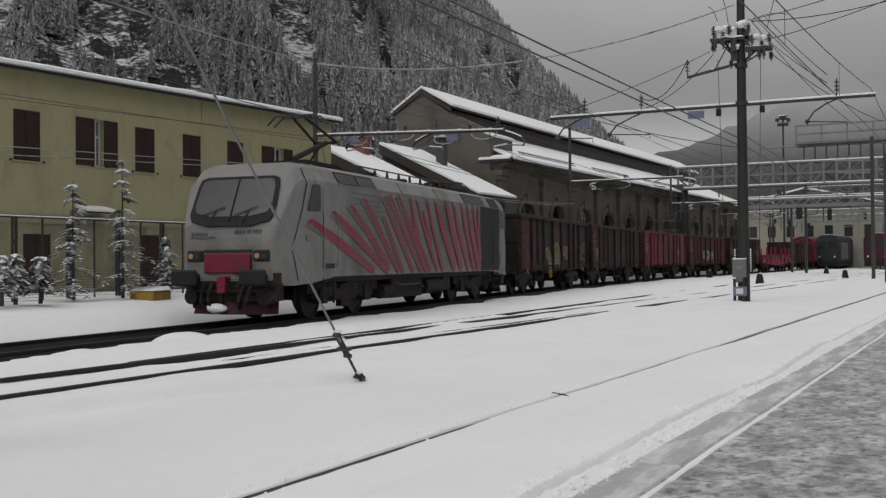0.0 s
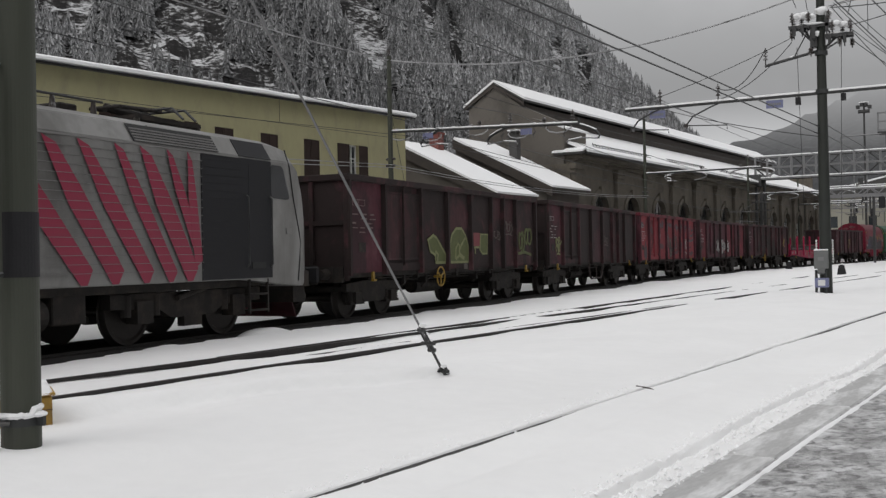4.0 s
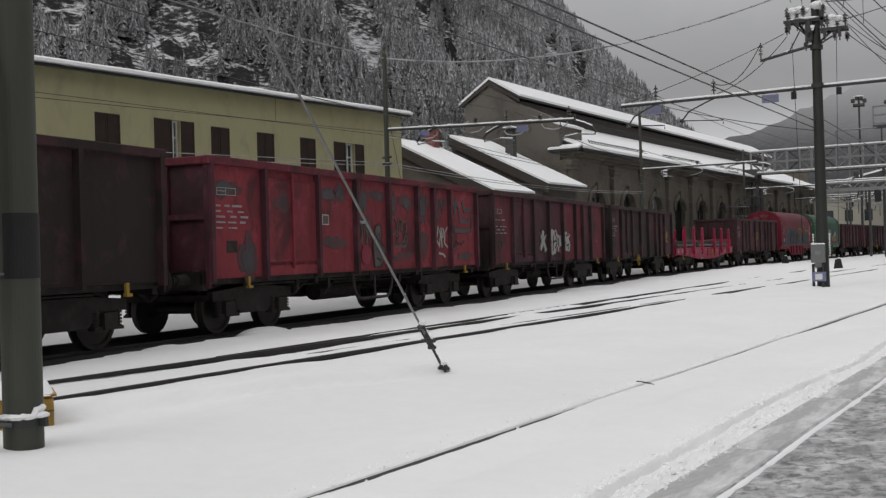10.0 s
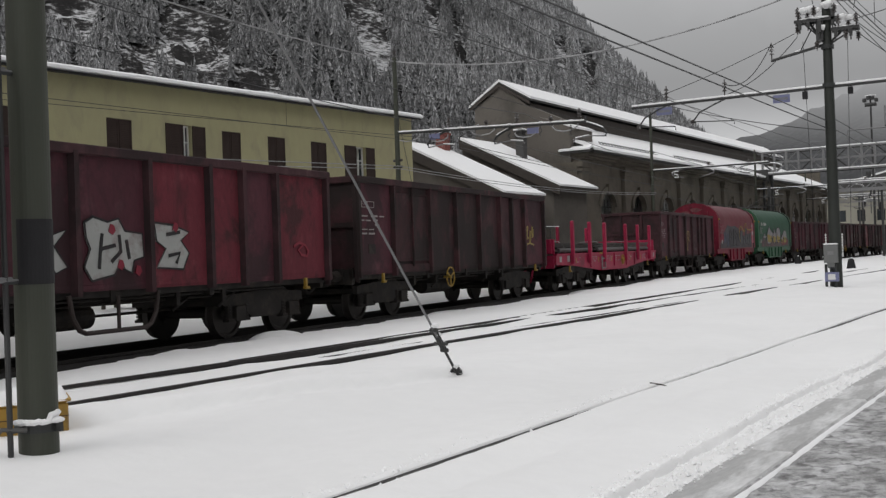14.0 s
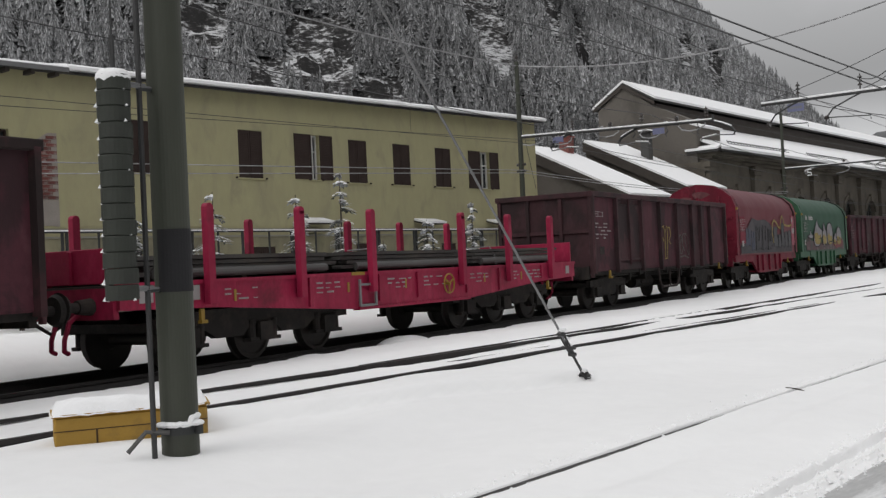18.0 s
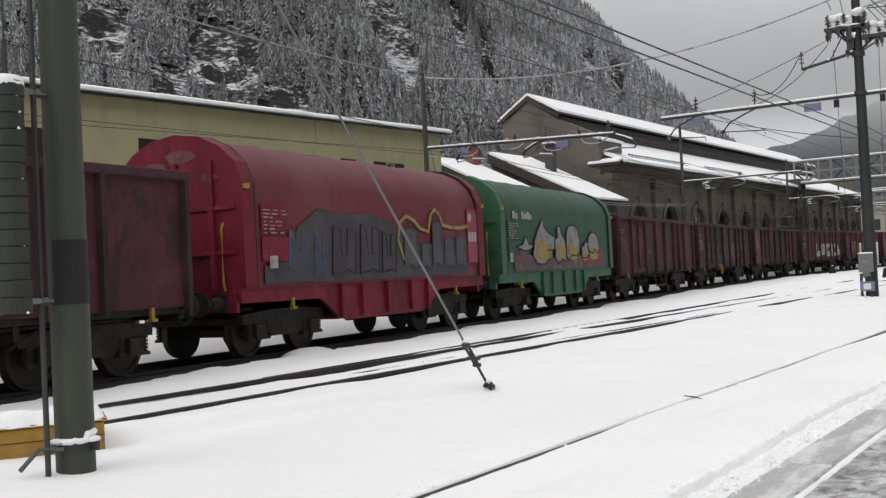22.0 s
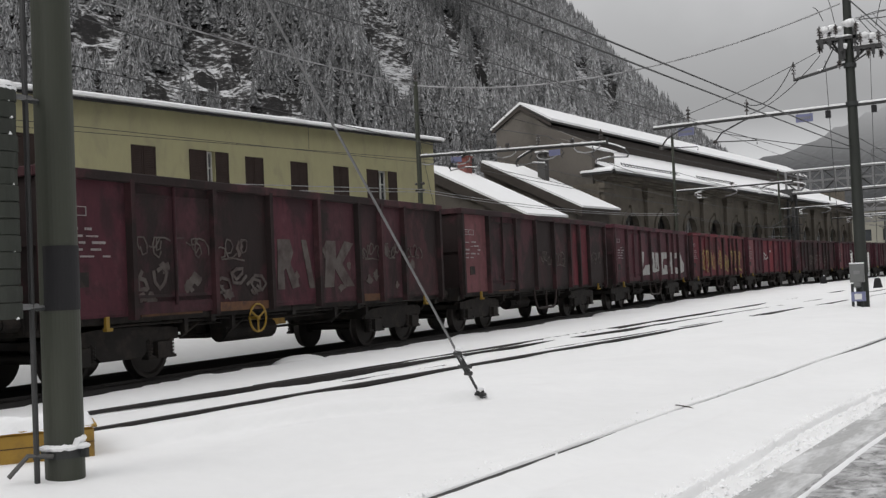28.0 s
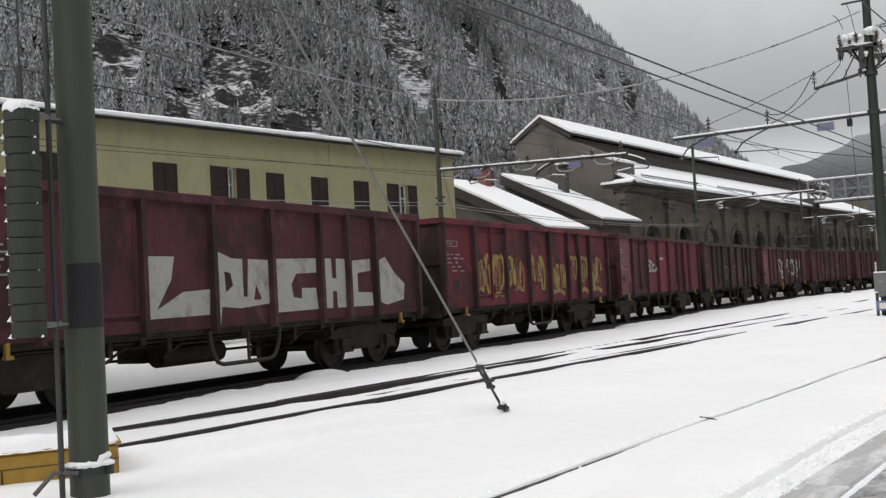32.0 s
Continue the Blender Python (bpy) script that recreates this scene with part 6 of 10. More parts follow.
def track_mast(a, b, h, arm, arm_z, label, thin=0.11, rings=True):
    """A line-side pole whose cantilever reaches over the track towards the platform."""
    v = thing("catenary_mast", label, "mast", "line-side masts", m=st_pose(a, b))
    bm = geo()
    rod(bm, (0, 0, 0.0), (0, 0, h), thin, thin * 0.75, n=12)
    part("shaft", bm, GREEN_MAST, v)
    bm = geo()
    p, q = Vector((0, 0.05, arm_z - 0.02)), Vector((0.35, -arm, arm_z - (0.28 if rings else 0.0)))
    rod(bm, p, q, 0.05, n=8)
    rod(bm, q + Vector((0, 0, -0.05)), q + Vector((0, 0, 0.2)), 0.05, n=8)
    part("arm", bm, STEEL_DARK, v)
    bm = geo()
    rod(bm, (0, 0, arm_z + 1.2), (0.15, -arm * 0.45, arm_z + 0.05), 0.012)
    part("tie", bm, STEEL_DARK, v)
    bm = geo()
    snow_bar(bm, p, q, 0.046)
    part("arm_snow", bm, SNOW_CAP, v)
    if not rings:
        # wide oval pull-off hoops
        for k in (0.36, 0.92):
            c = p.lerp(q, k) + Vector((0.05, 0, -0.30))
            for t in (1, -1):
                bm = geo()
                chain(bm, [c + Vector((0, t * 1.3 * math.sin(u), 0.27 * math.cos(u))) for u in (0.12, 0.5, 0.9, 1.25, 1.57, 1.9, 2.3, 2.7)], 0.035)
                part("curved_arm", bm, STEEL_LIGHT, v, "snowy oval pull-off hoop")
                bm = geo()
                chain(bm, [c + Vector((0, t * 1.3 * math.sin(u), 0.27 * math.cos(u) + 0.035)) for u in (0.12, 0.5, 0.9, 1.25, 1.5)], 0.032)
                part("arm_snow", bm, SNOW_CAP, v)
    for k, turn in ((0.30, 1), (0.66, 1), (0.97, -1)) if rings else ():
        c = p.lerp(q, k)
        bm = geo()
        chain(bm, [c + Vector((0, 0, 0)), c + Vector((0.01, 0.18 * turn, -0.03)), c + Vector((0.02, 0.55 * turn, -0.16)), c + Vector((0.03, 0.85 * turn, -0.30)), c + Vector((0.04, 0.98 * turn, -0.46)), c + Vector((0.04, 0.92 * turn, -0.56))], 0.044)
        part("curved_arm", bm, STEEL_DARK, v)
        bm = geo()
        chain(bm, [c + Vector((0.04, 0.92 * turn, -0.56)), c + Vector((0.05, 0.3 * turn, -0.50)), c + Vector((0.05, -0.2 * turn, -0.56)), c + Vector((0.05, -0.26 * turn, -0.64))], 0.024)
        part("pull_off_arm", bm, STEEL_LIGHT, v)
        bm = geo()
        c1, c2, c3 = c + Vector((0.01, 0.18 * turn, -0.03)), c + Vector((0.02, 0.55 * turn, -0.16)), c + Vector((0.03, 0.85 * turn, -0.30))
        chain(bm, [u + Vector((0, 0, 0.042)) for u in (c1, c2, c3)], 0.034)
        part("arm_snow", bm, SNOW_CAP, v)
        bm = geo()
        snow_bar(bm, c + Vector((0.05, 0.3 * turn, -0.50)), c + Vector((0.05, -0.2 * turn, -0.56)), 0.026)
        part("arm_snow", bm, SNOW_CAP, v)
        insulator(v, c + Vector((0, 0, 0.04)), 0.45)
    for k in (0.50, 0.83):
        c = p.lerp(q, k)
        insulator(v, c + Vector((0, 0, 0.04)), 0.22)
    for k in (0.22, 0.74):
        c = p.lerp(q, k)
        bm = geo()
        if rings:
            box(bm, c.x - 0.015, c.x + 0.015, c.y - 0.22, c.y + 0.22, c.z - 0.31, c.z - 0.1)
            part("sign", bm, SIGN_BLUE, v, "small blue sign")
        else:
            # snow-covered hook hanging from the arm
            chain(bm, [c + Vector((0, y, z)) for y, z in ((-0.13, -0.16), (0.1, -0.16), (0.13, -0.3), (-0.1, -0.36), (-0.12, -0.5), (0.13, -0.5))], 0.035)
            part("hook", bm, SNOW_CAP, v, "snow-covered hook")
    if rings:
        # loops, hooks and jumpers crowding the cantilever
        for k, r, drop in ((0.07, 0.55, 0.10), (0.24, 0.42, 0.22), (0.48, 0.5, 0.05), (0.70, 0.42, 0.25), (0.90, 0.5, 0.08)):
            c = p.lerp(q, k)
            bm = geo()
            chain(bm, [c + Vector((0.02, r * math.sin(u), -drop + 0.42 * r * math.cos(u))) for u in (0.3, 0.9, 1.6, 2.3, 3.0, 3.7, 4.4, 5.0)], 0.024, n=5)
            part("jumper", bm, WIRE_SNOWY, v, "bent jumper loop dusted with snow")
        for k in (0.2, 0.36, 0.62, 0.78, 0.93):
            c = p.lerp(q, k)
            bm = geo()
            chain(bm, [c, c + Vector((0, 0.02, -0.12)), c + Vector((0, -0.05, -0.22)), c + Vector((0, 0.06, -0.34)), c + Vector((0, 0.0, -0.42))], 0.022, n=5)
            part("hook", bm, STEEL_DARK, v)
            bm = geo()
            box(bm, c.x - 0.05, c.x + 0.05, c.y - 0.08, c.y + 0.08, c.z + 0.045, c.z + 0.10)
            soften(bm, 0.02)
            part("arm_snow", bm, SNOW_CAP, v)
    for z in (4.85, 5.1):
        bm = geo()
        rod(bm, (-0.02, -0.2, z), (0.02, 0.2, z), 0.05)
        part("insulator", bm, INSULATOR, v)
    insulator(v, (0, 0, h), 0.25)


track_mast(33.5, 22.6, 9.0, 7.6, 6.15, "slim dark line-side mast with a snowy cantilever")
track_mast(62.5, 23.4, 9.6, 7.0, 6.25, "slim dark line-side mast before the stone hall", rings=False)
track_mast(92.0, 25.2, 9.4, 8.0, 6.25, "distant line-side mast with a cantilever", rings=False)
track_mast(118.0, 27.0, 9.4, 8.0, 6.25, "distant line-side mast with a cantilever", rings=False)


def build_wires():
    ypole, mast = st(33.5, 22.6), Vector((-2.95, 36.7, 0))
    col = st(5.16, 6.77)
    wire(ypole + Vector((0, 0, 8.85)), mast + Vector((-0.2, 0, 9.8)), 0.95, 0.028, "thick feeder wire dusted with snow between masts", n=28, mtl=WIRE_SNOWY)
    wire(ypole + Vector((0, 0, 8.85)), st(-4, 21.0, 11.2), 0.9, 0.026, "thick feeder wire dusted with snow between masts", n=28, mtl=WIRE_SNOWY)
    wire(col + Vector((0, 0, 5.10)), mast + Vector((-0.1, 0, 5.36)), 0.02, 0.017)
    wire(col + Vector((0, 0, 4.90)), mast + Vector((-0.1, 0, 5.12)), 0.02, 0.017)
    wire(mast + Vector((0.1, 0, 5.42)), st(92, 7.4, 5.6), 0.5, 0.016)
    wire(mast + Vector((0.1, 0, 5.08)), st(92, 7.4, 5.3), 0.5, 0.016)
    # feeders fanning from the mast head
    wire(mast + Vector((-1.0, 0, 8.3)), Vector((-9.3, 36.9, 6.5)), 0.12, 0.012)
    wire(mast + Vector((-0.9, 0, 8.2)), Vector((-6.2, 36.9, 6.55)), 0.25, 0.014)
    wire(mast + Vector((-1.75, 0.1, 8.1)), Vector((-6.3, 36.9, 6.9)), 0.5, 0.016)
    wire(mast + Vector((0.35, 0, 9.2)), Vector((6.0, 31.0, 9.8)), 0.6, 0.016)
    wire(mast + Vector((0.75, -0.2, 8.5)), Vector((9.0, 28.0, 11.5)), 0.7, 0.014)
    wire(mast + Vector((0.9, -0.3, 8.1)), Vector((1.6, 46.0, 6.8)), 0.2, 0.014)
    wire(mast + Vector((0.35, 0, 9.2)), Vector((1.0, 50.0, 6.9)), 0.3, 0.014)
    for p, q in (((-2.56, 37.0, 9.41), (-0.2, 27.6, 5.5)), ((-2.18, 37.0, 9.36), (-0.2, 27.6, 5.8)), ((-2.2, 37.0, 8.67), (-0.2, 27.6, 5.6)), ((-2.74, 37.0, 9.32), (0.6, 24.0, 7.0))):
        wire(p, q, 0.06, 0.012)
    wire(Vector((-16.0, 52.0, 10.2)), mast + Vector((-0.1, 0, 5.05)), 0.4, 0.014)
    for x in (-0.75, 0.62):
        wire(mast + Vector((x, 0, 8.0)), mast + Vector((x * 0.8, 0, 1.4)), 0.0, 0.009, "thin drop wire beside the mast", 2)
    # contact and carrying wires over the platform track and the middle track, with droppers
    for b, z, near in ((3.4, 5.35, -10), (9.7, 5.35, -10)):
        spans = [near, 36.0, 66.0, 96.0, 130.0]
        for s0, s1 in zip(spans[:-1], spans[1:]):
            wire(st(s0, b, z), st(s1, b, z), 0.03, 0.011, "contact wire over the track")
            if b < 5:
                wire(st(s0, b, z + 1.3), st(s1, b, z + 1.3), 0.75, 0.012, "carrying wire over the contact wire")
                for k in range(1, 6):
                    u = k / 6
                    a = s0 + (s1 - s0) * u
                    wire(st(a, b, z), st(a, b, z + 1.3 - 3 * u * (1 - u)), 0.0, 0.006, "thin dropper between the wires", 1)
    # over the running line
    for z, sag, r in ((5.2, 0.03, 0.011), (6.4, 0.5, 0.012)):
        stops = [-30, 5, 36, 66, 96, 150]
        for s0, s1 in zip(stops[:-1], stops[1:]):
            wire((line_x(s0), s0, z), (line_x(s1), s1, z), sag, r, "wire over the running line")
    # siding wires and low service lines before the yellow house
    for z, dz in ((5.12, 0.36), (4.65, 1.0)):
        wire(st(-5, 20.2, z), st(33.2, 20.2, z + dz), 0.03, 0.008, "siding contact wire before the house")
        wire(st(33.2, 20.2, z + dz), st(62, 22.5, 5.2), 0.12, 0.011, "siding contact wire before the house")
    for a in (8, 15.5, 24.2, 31.0):
        u = (a + 5) / 38.2
        wire(st(a, 20.2, 4.65 + u), st(a, 20.2, 6.05 + 0.1 * u), 0.0, 0.006, "thin dropper between the wires", 1)
    for z, near in ((4.78, 3.15), (4.88, 3.6)):
        wire(st(-8, 22.6, near), st(33.5, 22.5, z), 0.02, 0.014, "low service line dusted with snow", mtl=WIRE_SNOWY)
        wire(st(33.5, 22.5, z), st(62.5, 23.3, z), 0.3, 0.014, "low service line dusted with snow", mtl=WIRE_SNOWY)
        wire(st(62.5, 23.3, z), st(92, 25.1, z), 0.3, 0.014, "low service line dusted with snow")
    wire(ypole + Vector((0, 0, 8.6)), st(70, 16.0, 6.4), 0.4, 0.012)
    wire(ypole + Vector((0, 0, 7.2)), st(39.0, 25.6, 4.6), 0.05, 0.01, "stay wire of the mast")
    wire(st(-6, 9.7, 9.3), st(62.5, 23.4, 9.6), 0.9, 0.014)
    wire(st(-6, 12.0, 9.9), st(92, 22, 9.6), 1.0, 0.014)


build_wires()


def build_gantry():
    """Signal bridge across the far tracks, with railings, a raised platform and signal heads."""
    v = thing("signal_gantry", "galvanised signal bridge with railings over the tracks", "gantry", m=pose(0, 100, 0, 0, 0, -TURN))
    x0, x1 = -11.3, 16.0
    for z, y in ((6.62, -0.5), (6.62, 0.5), (8.2, -0.5), (8.2, 0.5), (7.42, -0.5)):
        bm = geo()
        box(bm, x0, x1, y - 0.07, y + 0.07, z - 0.07, z + 0.07)
        part("rail", bm, STEEL_DARK if y > 0 else STEEL_LIGHT, v)
    bm = geo()
    box(bm, x0, x1, -0.5, 0.5, 6.70, 6.76)
    part("walkway", bm, STEEL_DARK, v)
    bm = geo()
    for z in (8.27, 6.70):
        rod(bm, (x0, -0.56, z), (x1, -0.56, z), 0.05)
    part("rail_snow", bm, SNOW_CAP, v)
    bm = geo()
    box(bm, -0.07, 0.07, -0.59, -0.45, 6.62, 8.2)
    up = to_mesh("upright", bm, STEEL_LIGHT)
    for i in range(31):
        bm = geo()
        rod(bm, (x0 + i * 0.86, -0.5, 6.64 if i % 2 else 7.42), (x0 + (i + 1) * 0.86, -0.5, 7.42 if i % 2 else 6.64), 0.06, n=5)
        rod(bm, (x0 + i * 0.86, -0.5, 7.42 if i % 2 else 6.64), (x0 + i * 0.86, 0.5, 7.42 if i % 2 else 6.64), 0.05, n=5)
        rod(bm, (x0 + i * 0.86, -0.5, 8.2 if i % 2 else 7.42), (x0 + (i + 1) * 0.86, -0.5, 7.42 if i % 2 else 8.2), 0.045, n=5)
        part("lacing", bm, STEEL_LIGHT if i % 3 else STEEL_DARK, v)
    for i in range(32):
        part("upright", up, None, v, m=pose(x0 + i * 0.86, 0, 0))
    bm = geo()
    box(bm, x0 - 0.5, x0 + 0.4, -0.7, 0.7, 6.1, 6.95)
    part("end_box", bm, STEEL_DARK, v)
    for x in (x0 + 0.2, 15.0):
        bm = geo()
        for dx in (-0.3, 0.3):
            box(bm, x + dx - 0.08, x + dx + 0.08, -0.1, 0.1, -0.3, 6.6)
        for i in range(5):
            rod(bm, (x - 0.3, 0, 0.4 + i * 1.25), (x + 0.3, 0, 1.6 + i * 1.25), 0.03)
        part("leg", bm, STEEL_DARK, v)
    # raised platform
    for z in (9.55, 10.15, 10.75):
        bm = geo()
        box(bm, -2.85, 16, -0.56, -0.46, z - 0.055, z + 0.055)
        part("rail", bm, STEEL_LIGHT, v)
    bm = geo()
    box(bm, -2.85, 16, -0.5, 0.5, 9.3, 9.46)
    part("walkway", bm, STEEL_DARK, v)
    bm = geo()
    box(bm, -0.05, 0.05, -0.56, -0.46, 9.46, 10.75)
    up2 = to_mesh("upright", bm, STEEL_LIGHT)
    bm = geo()
    box(bm, -0.05, 0.05, -0.45, -0.35, 8.2, 9.3)
    stub = to_mesh("stub_post", bm, STEEL_DARK)
    for i in range(11):
        part("upright", up2, None, v, m=pose(-2.8 + i * 1.7, 0, 0))
        part("stub_post", stub, None, v, m=pose(-2.3 + i * 0.75, 0, 0))
    for x in (-4.0, 1.2, 6.5):
        bm = geo()
        box(bm, x - 0.17, x + 0.17, -0.75, -0.55, 5.2, 6.3)
        s = part("signal_head", bm, STEEL_DARK, v, "dark signal head")
        bm = geo()
        chain(bm, [(x - 0.42, -0.65, 6.5), (x - 0.42, -0.65, 3.9), (x + 0.42, -0.65, 3.9), (x + 0.42, -0.65, 6.5)], 0.035)
        part("cage", bm, STEEL_LIGHT, s)
    bm = geo()
    rod(bm, (-2.6, -0.5, 9.3), (-5.3, -0.5, 9.3), 0.05), rod(bm, (-5.3, -0.5, 9.3), (-5.3, -0.5, 8.2), 0.05)
    part("rail", bm, STEEL_LIGHT, v)
    # the drawing above is at four fifths of full size; it grows about eye height
    done = set()
    full = Matrix.Translation((0, 0, 1.37)) @ Matrix.Scale(1.25, 4) @ Matrix.Translation((0, 0, -1.37))
    for ob in v.children_recursive:
        if ob.data.name not in done:
            done.add(ob.data.name)
            ob.data.transform(full)
        ob.matrix_basis = Matrix.Translation(ob.matrix_basis.translation * 1.25)


build_gantry()


def portal(y, x0, x1, z, depth, label, zig=True, lights=3):
    v = thing("portal", label, "portal", "portals over the far tracks", m=pose(0, y, 0, 0, 0, -TURN))
    for dz in (0, depth):
        bm = geo()
        box(bm, x0, x1, -0.07, 0.07, z + dz - 0.07, z + dz + 0.07)
        part("chord", bm, STEEL_LIGHT, v)
    bm = geo()
    rod(bm, (x0, 0, z + depth + 0.07), (x1, 0, z + depth + 0.07), 0.06)
    part("chord_snow", bm, SNOW_CAP, v)
    if zig:
        n = int((x1 - x0) / 0.8)
        bm = geo()
        for i in range(n):
            a, b = x0 + (x1 - x0) * i / n, x0 + (x1 - x0) * (i + 1) / n
            rod(bm, (a, 0, z if i % 2 else z + depth), (b, 0, z + depth if i % 2 else z), 0.045, n=5)
        part("lacing", bm, STEEL_LIGHT, v)
    for x in (x0, x1):
        bm = geo()
        box(bm, x - 0.11, x + 0.11, -0.11, 0.11, -0.3, z + depth + 1.0)
        part("leg", bm, STEEL_DARK, v)
    rnd = random.Random(int(y))
    for i in range(lights):
        x = x0 + (x1 - x0) * (i + 0.5) / lights
        bm = geo()
        chain(bm, [(x, 0, z), (x - 0.1, -0.1, z - 0.6), (x - 1.0, -0.2, z - 0.75), (x - 1.3, -0.2, z - 0.62)], 0.05)
        rod(bm, (x + 0.5, 0, z), (x + 0.5, 0, z - 1.4), 0.045)
        part("drop_arm", bm, STEEL_LIGHT if i % 2 else STEEL_DARK, v)
        if i % 2 == 0:
            u, drop = x + rnd.uniform(0.6, 1.6), rnd.uniform(0.9, 1.5)
            bm = geo()
            box(bm, u - 0.2, u + 0.2, -0.2, 0.1, z - drop, z - 0.15)
            soften(bm, 0.03)
            part("signal_head", bm, BLACK_PAINT, v, "dark signal head")
        insulator(v, (x - 0.4, 0, z + depth), 0.4)


portal(66, 2.5, 18, 6.3, 0.0001, "thin tube portal over the far tracks", False, 3)
portal(86, -6.9, 14, 5.35, 0.6, "laced steel portal behind the signal bridge", True, 4)
portal(95, -7.6, 22, 5.9, 0.7, "laced steel portal over the far tracks", True, 5)
portal(112, -4.6, 26, 6.4, 0.0001, "thin tube portal over the far tracks", False, 6)
portal(128, -10.3, 30, 6.0, 0.8, "laced steel portal over the far tracks", True, 6)
portal(104, -3.0, 20, 7.4, 0.5, "laced steel portal over the far tracks", True, 5)
portal(138, -11.0, 24, 7.0, 0.7, "laced steel portal over the far tracks", True, 7)
portal(150, -9.0, 34, 6.2, 0.8, "laced steel portal over the far tracks", True, 6)
portal(176, -5.0, 38, 6.2, 0.8, "laced steel portal over the far tracks", True, 6)


def build_far_masts():
    for i, (x, y, h) in enumerate(((-12.4, 92, 6.2), (2.05, 76.3, 9.4), (-7.9, 140, 8.2), (-4.6, 158, 8.5), (7.5, 92, 8.4), (-0.4, 172, 8.5), (8.0, 132, 8.5))):
        v = thing("far_mast", "plain dark steel mast among the far tracks", "mast", "masts among the far tracks", m=pose(x, y, 0, 0, 0, -TURN))
        bm = geo()
        box(bm, -0.11, 0.11, -0.11, 0.11, -0.3, h)
        part("shaft", bm, STEEL_DARK, v)
        bm = geo()
        rod(bm, (0, 0, h - 1.6), (-2.6, 0, h - 1.5), 0.04), rod(bm, (0, 0, h - 0.5), (-1.8, 0, h - 1.5), 0.02), rod(bm, (0, 0, h - 2.4), (-2.2, 0, h - 2.3), 0.035)
        part("arm", bm, STEEL_LIGHT, v)
        if i == 0:
            # ladder platform
            for z in (2.6, 3.3, 4.0, 4.7, 5.4):
                bm = geo()
                box(bm, -0.75, 0.75, -0.35, 0.35, z, z + 0.06)
                part("platform", bm, STEEL_DARK, v)
    # flood lamp tower
    v = thing("flood_light", "tall flood light tower dusted with snow", "lamp", m=pose(-6.0, 128, 0, 0, 0, -TURN))
    bm = geo()
    rod(bm, (0, 0, -0.3), (0, 0, 17.4), 0.14, 0.1)
    part("pole", bm, STEEL_DARK, v)
    bm = geo()
    rod(bm, (-0.6, 0, 16.7), (0.6, 0, 16.7), 0.2, n=12), rod(bm, (0, 0, 16.9), (0, 0, 17.7), 0.06)
    part("crown", bm, STEEL_DARK, v)
    for x, z in ((-0.62, 17.0), (-0.2, 17.25), (0.22, 17.2), (0.62, 16.95)):
        bm = geo()
        box(bm, x - 0.19, x + 0.19, -0.3, 0.15, z, z + 0.42)
        soften(bm, 0.05)
        part("lamp", bm, STEEL_DARK, v)
    bm = geo()
    bmesh.ops.create_icosphere(bm, subdivisions=2, radius=1.0, matrix=Matrix.Translation((0, -0.05, 17.7)) @ Matrix.Diagonal((0.6, 0.25, 0.08, 1)))
    part("snow", bm, SNOW_CAP, v)


build_far_masts()


def build_dwarf_signals():
    for x, y in ((-9.2, 82.0), (-4.2, 62.0), (0.3, 80.0), (-1.2, 101.0)):
        v = thing("dwarf_signal", "squat black ground signal standing in the snow", "signal", "ground signals", m=pose(x, y, 0, 0, 0, -TURN))
        bm = geo()
        prism(bm, [(-0.16, -0.1), (-0.15, 0.38), (-0.1, 0.5), (0.0, 0.55), (0.1, 0.5), (0.17, 0.3), (0.24, -0.1)], -0.24, 0.24)
        for q in bm.verts:
            q.co.x *= 1.0 - 0.5 * max(0.0, q.co.z - 0.2) / 0.35
        soften(bm, 0.05, 2)
        part("body", bm, BLACK_PAINT, v)
        bm = geo()
        bmesh.ops.create_icosphere(bm, subdivisions=1, radius=0.12, matrix=Matrix.Translation((0.04, 0, 0.56)) @ Matrix.Diagonal((0.7, 0.8, 0.35, 1)))
        part("snow", bm, SNOW_CAP, v)


build_dwarf_signals()


def build_fence():
    """Iron fence before the yellow house: posts in pairs, thin bars and a top rail."""
    v = thing("fence", "tall dark iron fence with a snowy top rail", "fence", m=st_pose(0, 21.0))
    bm = geo()
    rod(bm, (2, 0, 2.52), (44, 0, 2.56), 0.022)
    part("top_rail", bm, FENCE_IRON, v)
    bm = geo()
    rod(bm, (2, 0, 2.545), (44, 0, 2.585), 0.018)
    part("rail_snow", bm, SNOW_CAP, v)
    bm = geo()
    for dx in (-0.055, 0.055):
        box(bm, dx - 0.022, dx + 0.022, -0.03, 0.03, 0.2, 2.52)
    box(bm, -0.04, 0.04, -0.02, 0.02, 0.9, 1.0), box(bm, -0.04, 0.04, -0.02, 0.02, 1.9, 2.0)
    post = to_mesh("post", bm, FENCE_IRON)
    bm = geo()
    box(bm, -0.018, 0.018, -0.018, 0.018, 0.2, 2.52)
    bar = to_mesh("bar", bm, FENCE_IRON)
    for i in range(24):
        a = 2.9 + i * 1.71
        part("post", post, None, v, m=pose(a, 0, 0))
        part("bar", bar, None, v, m=pose(a + 0.86, 0, 0))
    # low wire mesh between the posts
    bm = geo()
    for k in range(14):
        box(bm, 2, 44, -0.004, 0.004, 0.35 + k * 0.07, 0.358 + k * 0.07)
    o = part("mesh_wire", bm, FENCE_IRON, v, "fine wire mesh")
    o["kind"] = "stuff"


build_fence()


